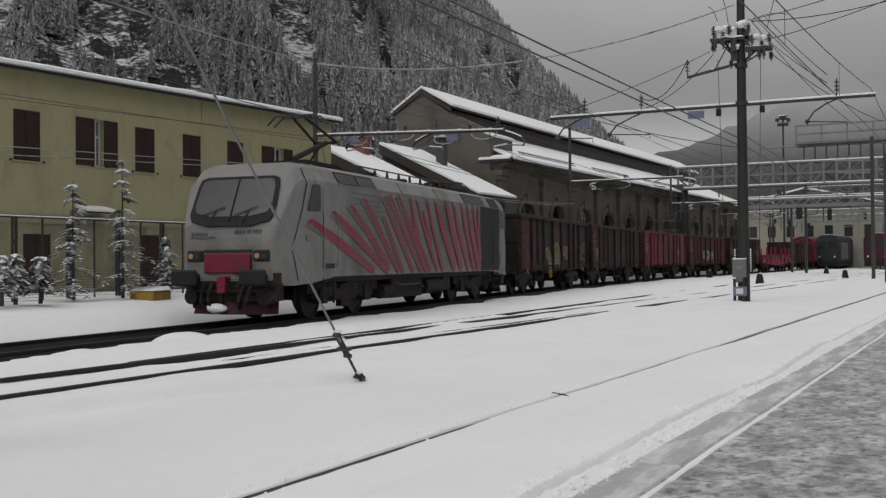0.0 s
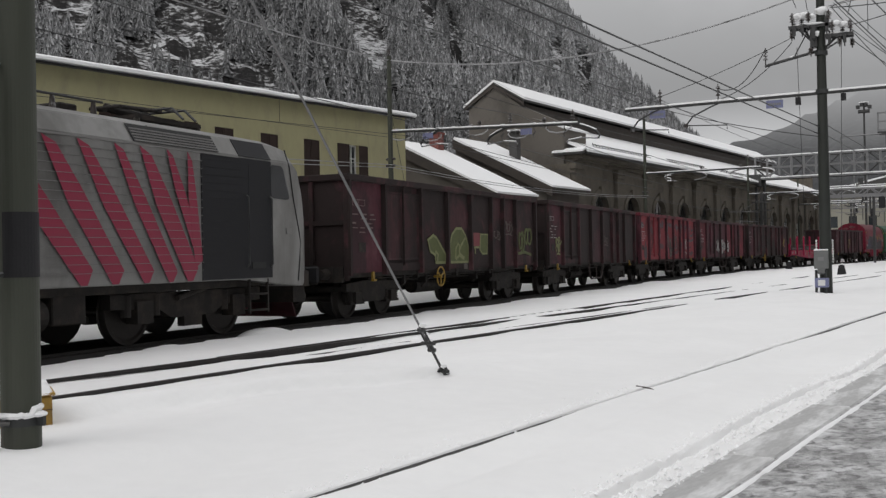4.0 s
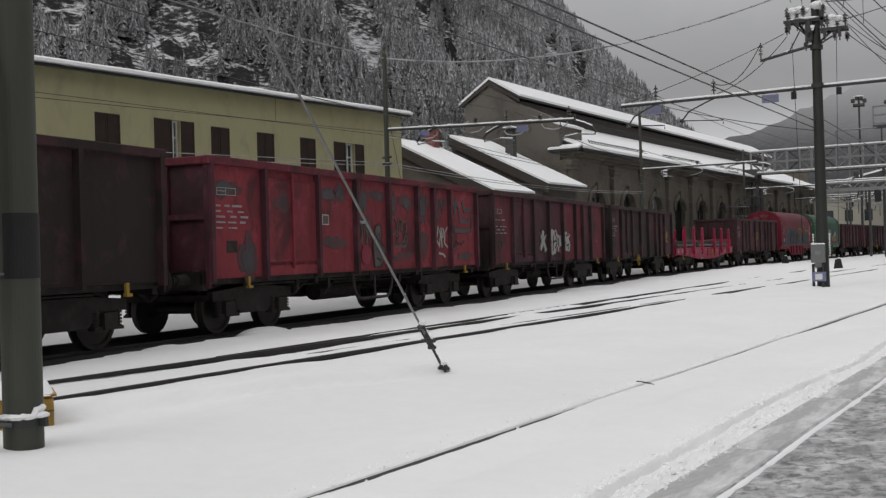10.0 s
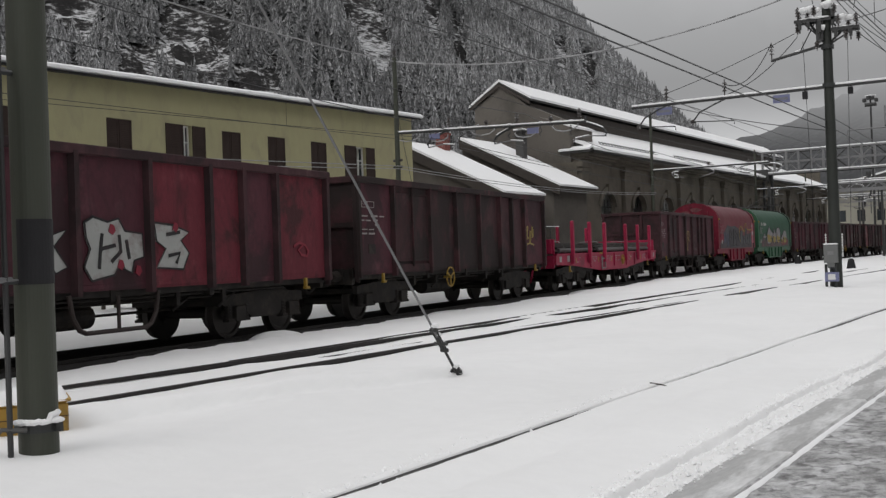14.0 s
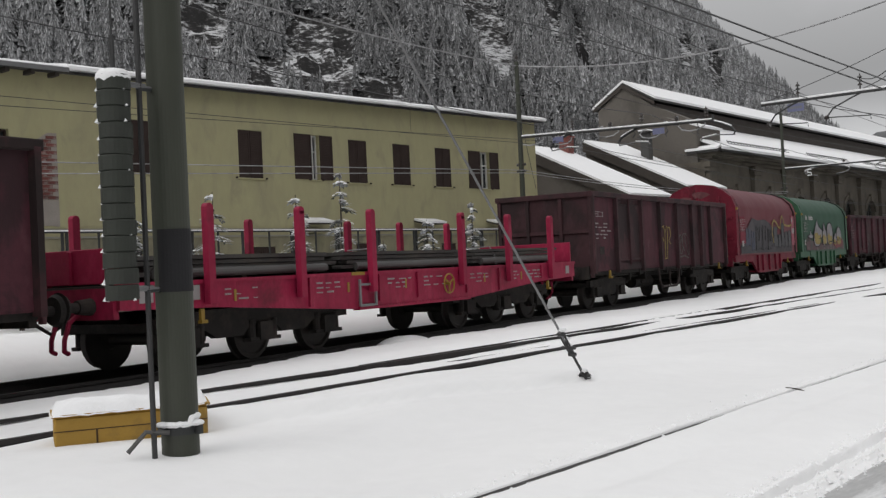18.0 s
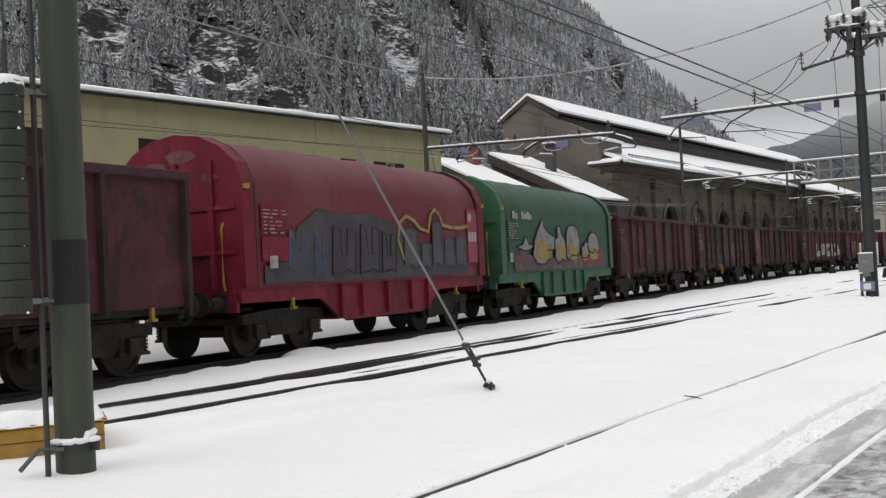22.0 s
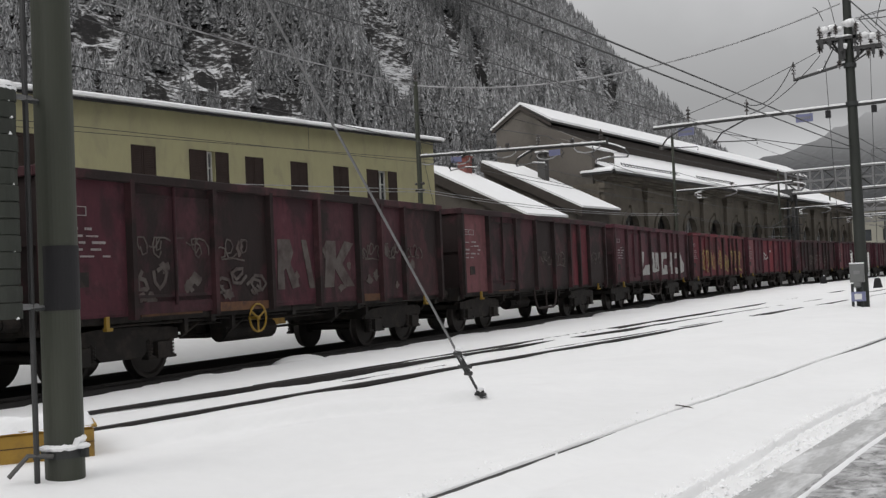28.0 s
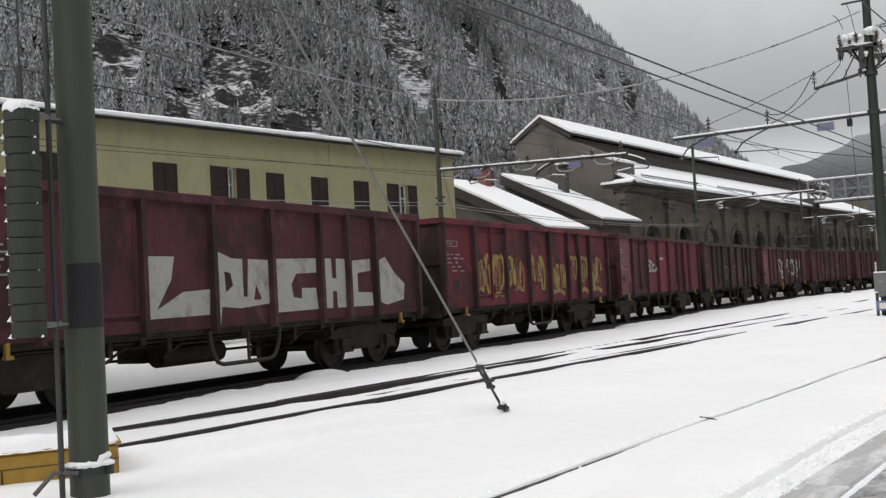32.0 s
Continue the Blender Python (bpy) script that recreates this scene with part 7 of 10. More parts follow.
def build_bin():
    p = st(21.0, 19.2, 0.5)
    v = thing("grit_bin", "ochre plastic grit bin sunk in the snow", "bin", m=pose(p.x, p.y, 0.46, 0, 0, 90 - TURN + 8))
    bm = geo()
    prism(bm, [(-0.32, -0.15), (-0.37, 0.22), (0.37, 0.24), (0.32, -0.15)], -0.42, 0.42)
    soften(bm, 0.04)
    part("tub", bm, OCHRE, v)
    bm = geo()
    m = 10
    g = [[bm.verts.new((-0.44 + 0.88 * i / m, -0.39 + 0.78 * j / m, 0.228 + (0 if i in (0, m) or j in (0, m) else 0.04 + 0.07 * i / m + 0.03 * noise.noise((i * 0.6, j * 0.6, 2))))) for j in range(m + 1)] for i in range(m + 1)]
    for i in range(m):
        for j in range(m):
            bm.faces.new((g[i][j], g[i + 1][j], g[i + 1][j + 1], g[i][j + 1]))
    part("snow", bm, SNOW_CAP, v, smooth=True)


build_bin()


def spruce(a, b, h, z0, seed, sparse=1.0, label="young spruce with snow on its tiers of branches"):
    """A young spruce: trunk and drooping twigs, with snow lying on each branch."""
    rnd = random.Random(seed)
    v = thing("spruce", label, "tree", "young spruces by the fence", m=st_pose(a, b, z0))
    bm = geo()
    rod(bm, (0, 0, 0), (0, 0, h), 0.05, 0.008, n=6)
    part("trunk", bm, BARK, v)
    tw, sn = [], []
    def leafy(store, faces, c, d, w, l, dz):
        i = len(store)
        side = Vector((-d.y, d.x, 0)) * w
        store += [tuple(c - side * 0.5), tuple(c + side * 0.5), tuple(c + d * l + side * 0.25 + Vector((0, 0, dz))), tuple(c + d * l - side * 0.25 + Vector((0, 0, dz)))]
        faces.append((i, i + 1, i + 2, i + 3))
    tf, sf = [], []
    z = 0.25
    while z < h - 0.1:
        f = 1 - z / h
        n = rnd.randint(4, 6)
        for i in range(n):
            if rnd.random() > 0.9 * sparse:
                continue
            t = rnd.uniform(0, 6.28)
            L = (0.16 + 0.72 * f * (h / 3.0)) * rnd.uniform(0.6, 1.15)
            d = Vector((math.cos(t), math.sin(t), 0))
            for k in range(5):
                c = d * L * (0.12 + 0.18 * k) + Vector((0, 0, z + 0.08 - 0.05 * k * k * 0.35 * L))
                for s in (-1, 0, 1):
                    e = Vector((math.cos(t + s * 0.8), math.sin(t + s * 0.8), 0))
                    leafy(tw, tf, c + Vector((0, 0, rnd.uniform(-0.03, 0.02))), e, 0.05, L * 0.3, -0.05)
                    if rnd.random() < 0.5:
                        leafy(sn, sf, c + Vector((0, 0, 0.03 + rnd.uniform(0, 0.03))), e, 0.055 + 0.03 * rnd.random(), L * 0.28, -0.03)
        z += rnd.uniform(0.16, 0.30) * (h / 3.0)
    for name, vs, fs, mt, lab in (("needles", tw, tf, NEEDLES, ""), ("snow", sn, sf, SNOW_CAP, "snow lying on the branches")):
        me = bpy.data.meshes.new(name)
        me.from_pydata(vs, [], fs)
        me.materials.append(mt)
        part(name, me, None, v, lab)["kind"] = "stuff"


for k, (a, b, h) in enumerate(((19.1, 19.9, 2.9), (20.75, 19.9, 3.5), (22.4, 19.9, 1.7), (16.4, 19.9, 2.9), (14.2, 20.0, 2.2), (24.6, 20.1, 2.3), (27.0, 20.2, 2.9), (29.2, 20.2, 2.0), (11.5, 20.0, 2.5))):
    spruce(a, b, h, 0.5, 30 + k, 0.85)
for k, (a, b) in enumerate(((16.6, 19.0), (15.9, 18.6), (17.2, 18.9))):
    spruce(a, b, 1.1, 0.5, 60 + k, 1.0, "low snow-covered conifer shrub by the fence")


def standing_vehicle(x, y, w, h, length, paint, label, kind):
    """A vehicle standing on a far track: rounded body, cab front with windows and lamps, dark running gear."""
    v = thing(kind, label, kind.split("_")[-1], "vehicles standing in the yard", m=pose(x, y, 0, 0, 0, -7.6))
    bm = geo()
    hw = w / 2
    prof = [(-hw, 1.0), (-hw, h - 0.75), (-hw * 0.92, h - 0.4), (-hw * 0.72, h - 0.14), (-hw * 0.35, h), (hw * 0.35, h), (hw * 0.72, h - 0.14), (hw * 0.92, h - 0.4), (hw, h - 0.75), (hw, 1.0)]
    f, g = [bm.verts.new((u, 0, z)) for u, z in prof], [bm.verts.new((u, length, z)) for u, z in prof]
    bm.faces.new(f), bm.faces.new(g[::-1])
    for k in range(10):
        bm.faces.new((f[k], f[(k + 1) % 10], g[(k + 1) % 10], g[k]))
    soften(bm, 0.05)
    part("body", bm, paint, v)
    for u in (-0.48, 0.48):
        bm = geo()
        box(bm, u * hw * 1.0 - hw * 0.36, u * hw + hw * 0.36, -0.03, 0.02, h - 1.75, h - 0.85)
        soften(bm, 0.02)
        part("cab_window", bm, PANE, v)
        bm = geo()
        rod(bm, (u * hw * 1.4, -0.06, 1.55), (u * hw * 1.4, 0.0, 1.55), 0.12, n=12)
        part("lamp", bm, WHITE_FRAME, v, "pale lamp glass")
    bm = geo()
    box(bm, hw, hw + 0.02, 2.4, 9.0, 1.25, h - 0.95)
    part("side_panel", bm, STEEL_LIGHT, v, "pale grey side panel")
    for k in range(3):
        bm = geo()
        box(bm, hw + 0.02, hw + 0.04, 3.0 + k * 2.0, 4.2 + k * 2.0, h - 1.8, h - 1.1)
        part("side_window", bm, PANE, v)
    bm = geo()
    box(bm, -hw * 0.95, hw * 0.95, 0.0, length, 0.35, 0.995)
    for k in range(4):
        for u in (-0.72, 0.72):
            rod(bm, (u - 0.07, length * (0.12 + 0.25 * k), 0.45), (u + 0.07, length * (0.12 + 0.25 * k), 0.45), 0.45, n=14)
    part("running_gear", bm, FRAME_BLACK, v)
    for u in (-0.87, 0.87):
        bm = geo()
        rod(bm, (u, -0.5, 1.05), (u, 0.0, 1.05), 0.2, n=12)
        part("buffer", bm, FRAME_BLACK, v)
    bm = geo()
    box(bm, -hw * 0.3, hw * 0.3, 0.1, length - 0.1, h + 0.004, h + 0.07)
    soften(bm, 0.03)
    part("roof_snow", bm, SNOW_CAP, v)


TEAL = mat("dark_teal_paint", (0.016, 0.024, 0.026), 0.6, 0.25, 0.8, stain=(0.03, 0.03, 0.03), stain_amount=0.4)
standing_vehicle(-1.63, 145.0, 2.7, 4.35, 19.0, TEAL, "dark teal locomotive standing on a far track", "parked_locomotive")
standing_vehicle(4.0, 138.0, 2.9, 4.3, 18.0, PAINT["maroon"], "dull red railcar standing on a far track", "parked_railcar")


def build_far_houses():
    """Cream station buildings down the line."""
    for a, b, w, d, h, rz in ((158, 24.0, 18, 20, 8.6, 2.4), (196, 18.0, 26, 10, 7.0, 1.6), (150, -26, 30, 10, 7, 1.6)):
        v = thing("far_house", "distant cream plastered station building under snow", "house", "distant station buildings", m=st_pose(a, b))
        bm = geo()
        holes = [(k * 2.6 + 1.2, k * 2.6 + 2.3, z, z + 1.6) for k in range(int(w / 2.6) - 0) for z in (1.2, 4.4) if z + 2.2 < h]
        end = [(k * 2.6 + 1.2, k * 2.6 + 2.3, z, z + 1.6) for k in range(int(d / 2.6)) for z in (1.2, 4.4) if z + 2.2 < h]
        wall_with_holes(bm, 0, w, -0.5, h, holes, -d / 2, -d / 2 + 0.4)
        box(bm, 0, w, d / 2 - 0.4, d / 2, -0.5, h), box(bm, w - 0.4, w, -d / 2 + 0.4, d / 2 - 0.4, -0.5, h)
        ends = geo()
        wall_with_holes(ends, -d / 2 + 0.4, d / 2 - 0.4, -0.5, h, [(x0 - d / 2, x1 - d / 2, z0, z1) for x0, x1, z0, z1 in end], 0.0, 0.4)
        for q in ends.verts:
            q.co = Vector((q.co.y, q.co.x, q.co.z))
        part("wall", bm, CREAM, v)
        part("end_wall", ends, CREAM, v)
        for x0, x1, z0, z1 in holes:
            bm = geo()
            box(bm, x0, x1, -d / 2 + 0.2, -d / 2 + 0.24, z0, z1)
            part("window", bm, PANE, v)
        for x0, x1, z0, z1 in end:
            bm = geo()
            box(bm, 0.2, 0.24, x0 - d / 2, x1 - d / 2, z0, z1)
            part("window", bm, PANE, v)
        bm = geo()
        prism(bm, [(-d / 2 - 0.5, h), (-d / 2 - 0.5, h + 0.25), (0, h + rz + 0.25), (d / 2 + 0.5, h + 0.25), (d / 2 + 0.5, h)], -0.5, w + 0.5)
        part("roof", bm, ROOF_DARK, v)
        bm = geo()
        prism(bm, [(-d / 2 - 0.55, h + 0.255), (-d / 2 - 0.55, h + 0.45), (0, h + rz + 0.5), (d / 2 + 0.55, h + 0.45), (d / 2 + 0.55, h + 0.255), (0, h + rz + 0.26)], -0.55, w + 0.55)
        part("roof_snow", bm, SNOW_CAP, v)


build_far_houses()


def build_brick_patch():
    """Bared brickwork where the old wing's plaster has fallen, each brick in its joint."""
    x1, zlo, zhi = 15.93, 3.25, 5.42
    def top(x):
        u = (x - 12.4) / (x1 - 12.4)
        return 3.85 + 0.25 * u + 1.35 * smooth((u - 0.45) / 0.5) + 0.08 * noise.noise((x * 3, 0, 5))
    def low(x):
        return 3.18 + 0.45 * smooth((x - 14.0) / 1.9) + 0.05 * noise.noise((x * 3, 2, 5))
    v = thing("bared_brickwork", "patch of bare red brick where plaster has fallen", "wall", kind="structure", m=st_pose(0, 25.6))
    bm = geo()
    n = 40
    for i in range(n):
        a, b = 12.4 + (x1 - 12.4) * i / n, 12.4 + (x1 - 12.4) * (i + 1) / n
        plate(bm, [(a, -0.012, low(a)), (b, -0.012, low(b)), (b, -0.012, top(b)), (a, -0.012, top(a))], (0, 1, 0), 0.01)
    part("mortar_bed", bm, MORTAR, v)
    bm = geo()
    box(bm, 0.008, 0.312, -0.03, -0.013, 0.008, 0.092)
    soften(bm, 0.006)
    brick = to_mesh("brick", bm, BRICK)
    bm = geo()
    box(bm, 0.008, 0.152, -0.03, -0.013, 0.008, 0.092)
    soften(bm, 0.006)
    half = to_mesh("brick", bm, BRICK)
    count = 0
    for r in range(30):
        z = zlo + r * 0.10
        for k in range(-1, 15):
            x = 12.4 + k * 0.32 + (0.16 if r % 2 else 0)
            if 12.4 <= x and x + 0.32 <= x1 + 0.04 and low(x + 0.16) < z and z + 0.1 < top(x + 0.16) + 0.05 and count < 300:
                part("brick", brick, None, v, m=pose(x, 0.002 * ((r * 7 + k * 3) % 5), z))
                count += 1
    # the plaster's broken grey under-coat below the bricks
    bm = geo()
    for i in range(n):
        a, b = 12.4 + (x1 - 12.4) * i / n, 12.4 + (x1 - 12.4) * (i + 1) / n
        plate(bm, [(a, -0.014, 2.95 + 0.04 * noise.noise((a * 4, 1, 1))), (b, -0.014, 2.95 + 0.04 * noise.noise((b * 4, 1, 1))), (b, -0.014, low(b) - 0.004), (a, -0.014, low(a) - 0.004)], (0, 1, 0), 0.012)
    part("undercoat", bm, MORTAR, v, "grey rough undercoat")


build_brick_patch()

# ---- the train ----
# Every vehicle: local y runs back from its leading body end, local x towards the platform, z up from the rail.
VEHICLES, WHEELSETS = [], []
NEAR = 1.43


def lathe(bm, profile, n=28):
    """A turned body about the x axis through (x, radius) pairs."""
    rings = [[bm.verts.new((x, r * math.cos(6.2832 * k / n), r * math.sin(6.2832 * k / n))) for k in range(n)] for x, r in profile]
    for p, q in zip(rings[:-1], rings[1:]):
        for k in range(n):
            bm.faces.new((p[k], p[(k + 1) % n], q[(k + 1) % n], q[k]))
    bm.faces.new(rings[0][::-1]), bm.faces.new(rings[-1])


def wheelset_mesh(r=0.46):
    bm = geo()
    half = [(0.0, 0.085), (0.60, 0.085), (0.62, 0.14), (0.67, 0.16), (0.66, r + 0.02), (0.675, r + 0.03), (0.695, r + 0.005), (0.82, r), (0.825, r - 0.06), (0.79, r - 0.09), (0.79, 0.18), (0.86, 0.13), (0.90, 0.12), (0.90, 0.085), (1.0, 0.085)]
    lathe(bm, [(-x, q) for x, q in half[:0:-1]] + half)
    return to_mesh("wheelset", bm, WHEEL)


def bogie_mesh():
    bm = geo()
    for s in (1, -1):
        # deep-bellied side frame
        prism(bm, [(-1.35, 0.62), (-1.35, 0.80), (-0.5, 0.86), (0.5, 0.86), (1.35, 0.80), (1.35, 0.62), (0.75, 0.60), (0.45, 0.36), (-0.45, 0.36), (-0.75, 0.60)], s * 0.93, s * 1.06)
        for y in (-0.9, 0.9):
            box(bm, s * 0.90, s * 1.14, y - 0.15, y + 0.15, 0.33, 0.60)
            for d in (-0.26, 0.26):
                for k in range(5):
                    rod(bm, (s * 1.02, y + d, 0.36 + 0.055 * k), (s * 1.02, y + d, 0.395 + 0.055 * k), 0.085, n=10)
                rod(bm, (s * 1.02, y + d, 0.36), (s * 1.02, y + d, 0.64), 0.055, n=8)
            box(bm, s * 0.96, s * 1.1, y - 0.34, y + 0.34, 0.32, 0.37)
    box(bm, -0.95, 0.95, -0.22, 0.22, 0.45, 0.82)
    for y in (-1.32, 1.32):
        box(bm, -0.95, 0.95, y - 0.05, y + 0.05, 0.62, 0.74)
    return to_mesh("bogie", bm, FRAME_BLACK)


def long_bogie_mesh():
    """Three-axle bogie with a deep side frame and springs over each axle box."""
    bm = geo()
    for s in (1, -1):
        prism(bm, [(-2.35, 0.58), (-2.35, 0.80), (-1.3, 0.88), (1.3, 0.88), (2.35, 0.80), (2.35, 0.58), (1.35, 0.56), (1.1, 0.42), (0.5, 0.42), (0.3, 0.58), (-0.3, 0.58), (-0.5, 0.42), (-1.1, 0.42), (-1.35, 0.56)], s * 0.93, s * 1.06)
        for y in (-1.73, 0.0, 1.73):
            box(bm, s * 0.90, s * 1.15, y - 0.16, y + 0.16, 0.32, 0.62)
            for d in (-0.27, 0.27):
                rod(bm, (s * 1.03, y + d, 0.36), (s * 1.03, y + d, 0.66), 0.08, n=10)
            box(bm, s * 0.96, s * 1.12, y - 0.38, y + 0.38, 0.31, 0.37)
    for y in (-0.87, 0.87):
        box(bm, -0.95, 0.95, y - 0.16, y + 0.16, 0.50, 0.84)
    for y in (-2.3, 2.3):
        box(bm, -0.95, 0.95, y - 0.05, y + 0.05, 0.60, 0.74)
    return to_mesh("bogie", bm, FRAME_BLACK)


def buffer_mesh():
    """A side buffer pointing to -y from the headstock at the origin."""
    bm = geo()
    rod(bm, (0, 0, 0), (0, -0.30, 0), 0.13, 0.10, n=12)
    rod(bm, (0, -0.30, 0), (0, -0.54, 0), 0.07, n=12)
    rod(bm, (0, -0.54, 0), (0, -0.60, 0), 0.19, 0.225, n=18)
    box(bm, -0.17, 0.17, -0.025, 0.0, -0.17, 0.17)
    return to_mesh("buffer", bm, FRAME_BLACK)


def coupling_mesh():
    bm = geo()
    rod(bm, (0, 0, 0), (0, -0.28, -0.02), 0.045), rod(bm, (-0.09, -0.28, -0.02), (0.09, -0.28, -0.02), 0.03)
    for x in (-0.08, 0.08):
        rod(bm, (x, -0.28, -0.02), (x, -0.55, -0.12), 0.022)
    return to_mesh("coupling", bm, FRAME_BLACK)


def hose_mesh():
    bm = geo()
    chain(bm, [(0.35, 0, -0.05), (0.34, -0.14, -0.26), (0.32, -0.3, -0.36), (0.28, -0.55, -0.2)], 0.028)
    return to_mesh("brake_hose", bm, FRAME_BLACK)


MESH = {"wheelset": wheelset_mesh(), "bogie": bogie_mesh(), "long_bogie": long_bogie_mesh(), "buffer": buffer_mesh(), "coupling": coupling_mesh(), "brake_hose": hose_mesh()}


def running_gear(v, length, pivot, coupler_z=1.03, frame="bogie", axles=(-0.9, 0.9)):
    """Two bogies with turning wheelsets, four buffers and the couplings."""
    c = length / 2
    for y in (c - pivot / 2, c + pivot / 2):
        b = part("bogie", MESH[frame], None, v, m=pose(0, y, 0))
        for d in axles:
            WHEELSETS.append((part("wheelset", MESH["wheelset"], None, b, m=pose(0, d, 0.46)), d, 0.46))
    for y, turn in ((0.0, 0), (length, 180)):
        for x in (-0.875, 0.875):
            part("buffer", MESH["buffer"], None, v, m=pose(x, y, coupler_z, 0, 0, turn))
        part("coupling", MESH["coupling"], None, v, m=pose(0, y, coupler_z, 0, 0, turn))
        part("brake_hose", MESH["brake_hose"], None, v, m=pose(0, y, coupler_z, 0, 0, turn))


def painted(ob, material):
    ob.material_slots[0].link = "OBJECT"
    ob.material_slots[0].material = material
    return ob


# -- open high-sided wagon --
POSTS = [1.8, 3.82, 5.5, 7.15, 8.75, 9.75, 10.85]
BAYS = list(zip([0.0] + POSTS, POSTS + [12.8]))
W_LEN, W_TOP, W_LOW = 12.8, 3.25, 0.985


def open_wagon_meshes():
    out = {}
    for i, (a, b) in enumerate(BAYS):
        bm = geo()
        lo, hi = a + (0.05 if i else 0.02), b - (0.05 if i < 7 else 0.02)
        box(bm, NEAR - 0.085, NEAR - 0.055, lo, hi, W_LOW + 0.06, W_TOP - 0.14)
        if i == 1:
            mid = (lo + hi) / 2
            for key, u, w in (("leaf0", lo + 0.04, mid - 0.03), ("leaf1", mid + 0.03, hi - 0.04)):
                leaf = geo()
                box(leaf, NEAR - 0.055, NEAR - 0.015, u, w, W_LOW + 0.33, W_TOP - 0.30)
                front = [q for q in leaf.faces if q.calc_center_median().x > NEAR - 0.02]
                bmesh.ops.inset_region(leaf, faces=front, thickness=0.07, depth=0.0)
                bmesh.ops.translate(leaf, verts=list({q for g in front for q in g.verts}), vec=(-0.032, 0, 0))
                out[key] = to_mesh("door_leaf", leaf, PAINT["brown"])
            bar = geo()
            rod(bar, (NEAR, mid, W_LOW + 0.2), (NEAR, mid, W_TOP - 0.05), 0.03)
            out["bolt"] = to_mesh("door_bolt", bar, PAINT["brown"])
            flap = geo()
            box(flap, NEAR - 0.055, NEAR - 0.02, lo, hi, W_LOW + 0.07, W_LOW + 0.26)
            soften(flap, 0.004)
            out["flap"] = to_mesh("door_flap", flap, PAINT["brown"])
        else:
            # shallow pressed stiffener
            box(bm, NEAR - 0.055, NEAR - 0.045, lo + 0.08, hi - 0.08, W_LOW + 0.10, W_LOW + 0.16)
        soften(bm, 0.004)
        out["bay%d" % i] = to_mesh("side_panel", bm, PAINT["brown"])
    bm = geo()
    prism_pts = [(-0.075, 0), (-0.05, 0.115), (0.05, 0.115), (0.075, 0)]
    f = [bm.verts.new((NEAR - 0.06 + x, y, W_LOW)) for y, x in prism_pts]
    g = [bm.verts.new((NEAR - 0.06 + x, y, W_TOP - 0.10)) for y, x in prism_pts]
    bm.faces.new(f), bm.faces.new(g[::-1])
    for k in range(4):
        bm.faces.new((f[k], f[(k + 1) % 4], g[(k + 1) % 4], g[k]))
    out["post"] = to_mesh("side_post", bm, PAINT["brown"])
    bm = geo()
    box(bm, -NEAR + 0.055, -NEAR + 0.085, 0.02, 12.78, W_LOW + 0.06, W_TOP - 0.14)
    for y in POSTS:
        box(bm, -NEAR, -NEAR + 0.055, y - 0.06, y + 0.06, W_LOW, W_TOP - 0.1)
    out["far"] = to_mesh("far_side", bm, PAINT["brown"])
    bm = geo()
    box(bm, -NEAR + 0.085, NEAR - 0.085, 0.05, 0.085, W_LOW, W_TOP - 0.12)
    out["end"] = to_mesh("end_wall", bm, PAINT["brown"])
    bm = geo()
    box(bm, -0.05, 0.05, -0.02, 0.048, W_LOW - 0.1, W_TOP - 0.155)
    soften(bm, 0.008)
    out["end_post"] = to_mesh("end_post", bm, PAINT["brown"])
    bm = geo()
    box(bm, -0.44, 0.44, -0.01, 0.048, 2.12, 2.22)
    out["end_beam"] = to_mesh("end_beam", bm, PAINT["brown"])
    bm = geo()
    for x in (-NEAR + 0.02, NEAR - 0.02):
        box(bm, x - 0.07, x + 0.07, -0.05, 12.85, W_TOP - 0.15, W_TOP)
    for y in (0.02, 12.78):
        box(bm, -NEAR + 0.09, NEAR - 0.09, y - 0.06, y + 0.06, W_TOP - 0.15, W_TOP - 0.004)
    soften(bm, 0.015)
    out["rail"] = to_mesh("top_rail", bm, PAINT["brown"])
    bm = geo()
    box(bm, -NEAR + 0.1, NEAR - 0.1, 0.05, 12.75, 1.08, 1.16)
    for x in (-NEAR + 0.2, NEAR - 0.2):
        box(bm, x - 0.05, x + 0.05, 0.0, 12.8, 0.94, 1.2)
    for y in (0.06, 12.74):
        box(bm, -1.25, 1.25, y - 0.06, y + 0.06, 0.84, 1.18)
    for x in (-0.25, 0.25):
        box(bm, x - 0.05, x + 0.05, 0.1, 12.7, 0.78, 1.07)
    for y in (3.9, 6.4, 8.9):
        box(bm, -1.3, 1.3, y - 0.06, y + 0.06, 0.86, 1.07)
    box(bm, -0.5, 0.1, 5.2, 6.1, 0.5, 0.78), rod(bm, (0.55, 5.0, 0.62), (0.55, 6.6, 0.62), 0.19, n=14)
    rod(bm, (0.2, 2.0, 0.6), (0.2, 10.8, 0.6), 0.025)
    for x, z in ((1.15, 0.90), (0.95, 0.82)):
        rod(bm, (x, 1.4, z), (x, 11.4, z), 0.022)
    for y in (3.3, 4.6, 8.1, 9.4):
        box(bm, 0.7, 1.2, y - 0.05, y + 0.05, 0.72, 0.98), rod(bm, (1.05, y, 0.62), (1.05, y + 0.5, 0.86), 0.025)
    out["frame"] = to_mesh("underframe", bm, FRAME_BLACK)
    bm = geo()
    chain(bm, [(0, 0.25 * math.cos(6.2832 * i / 20), 0.25 * math.sin(6.2832 * i / 20)) for i in range(21)], 0.02)
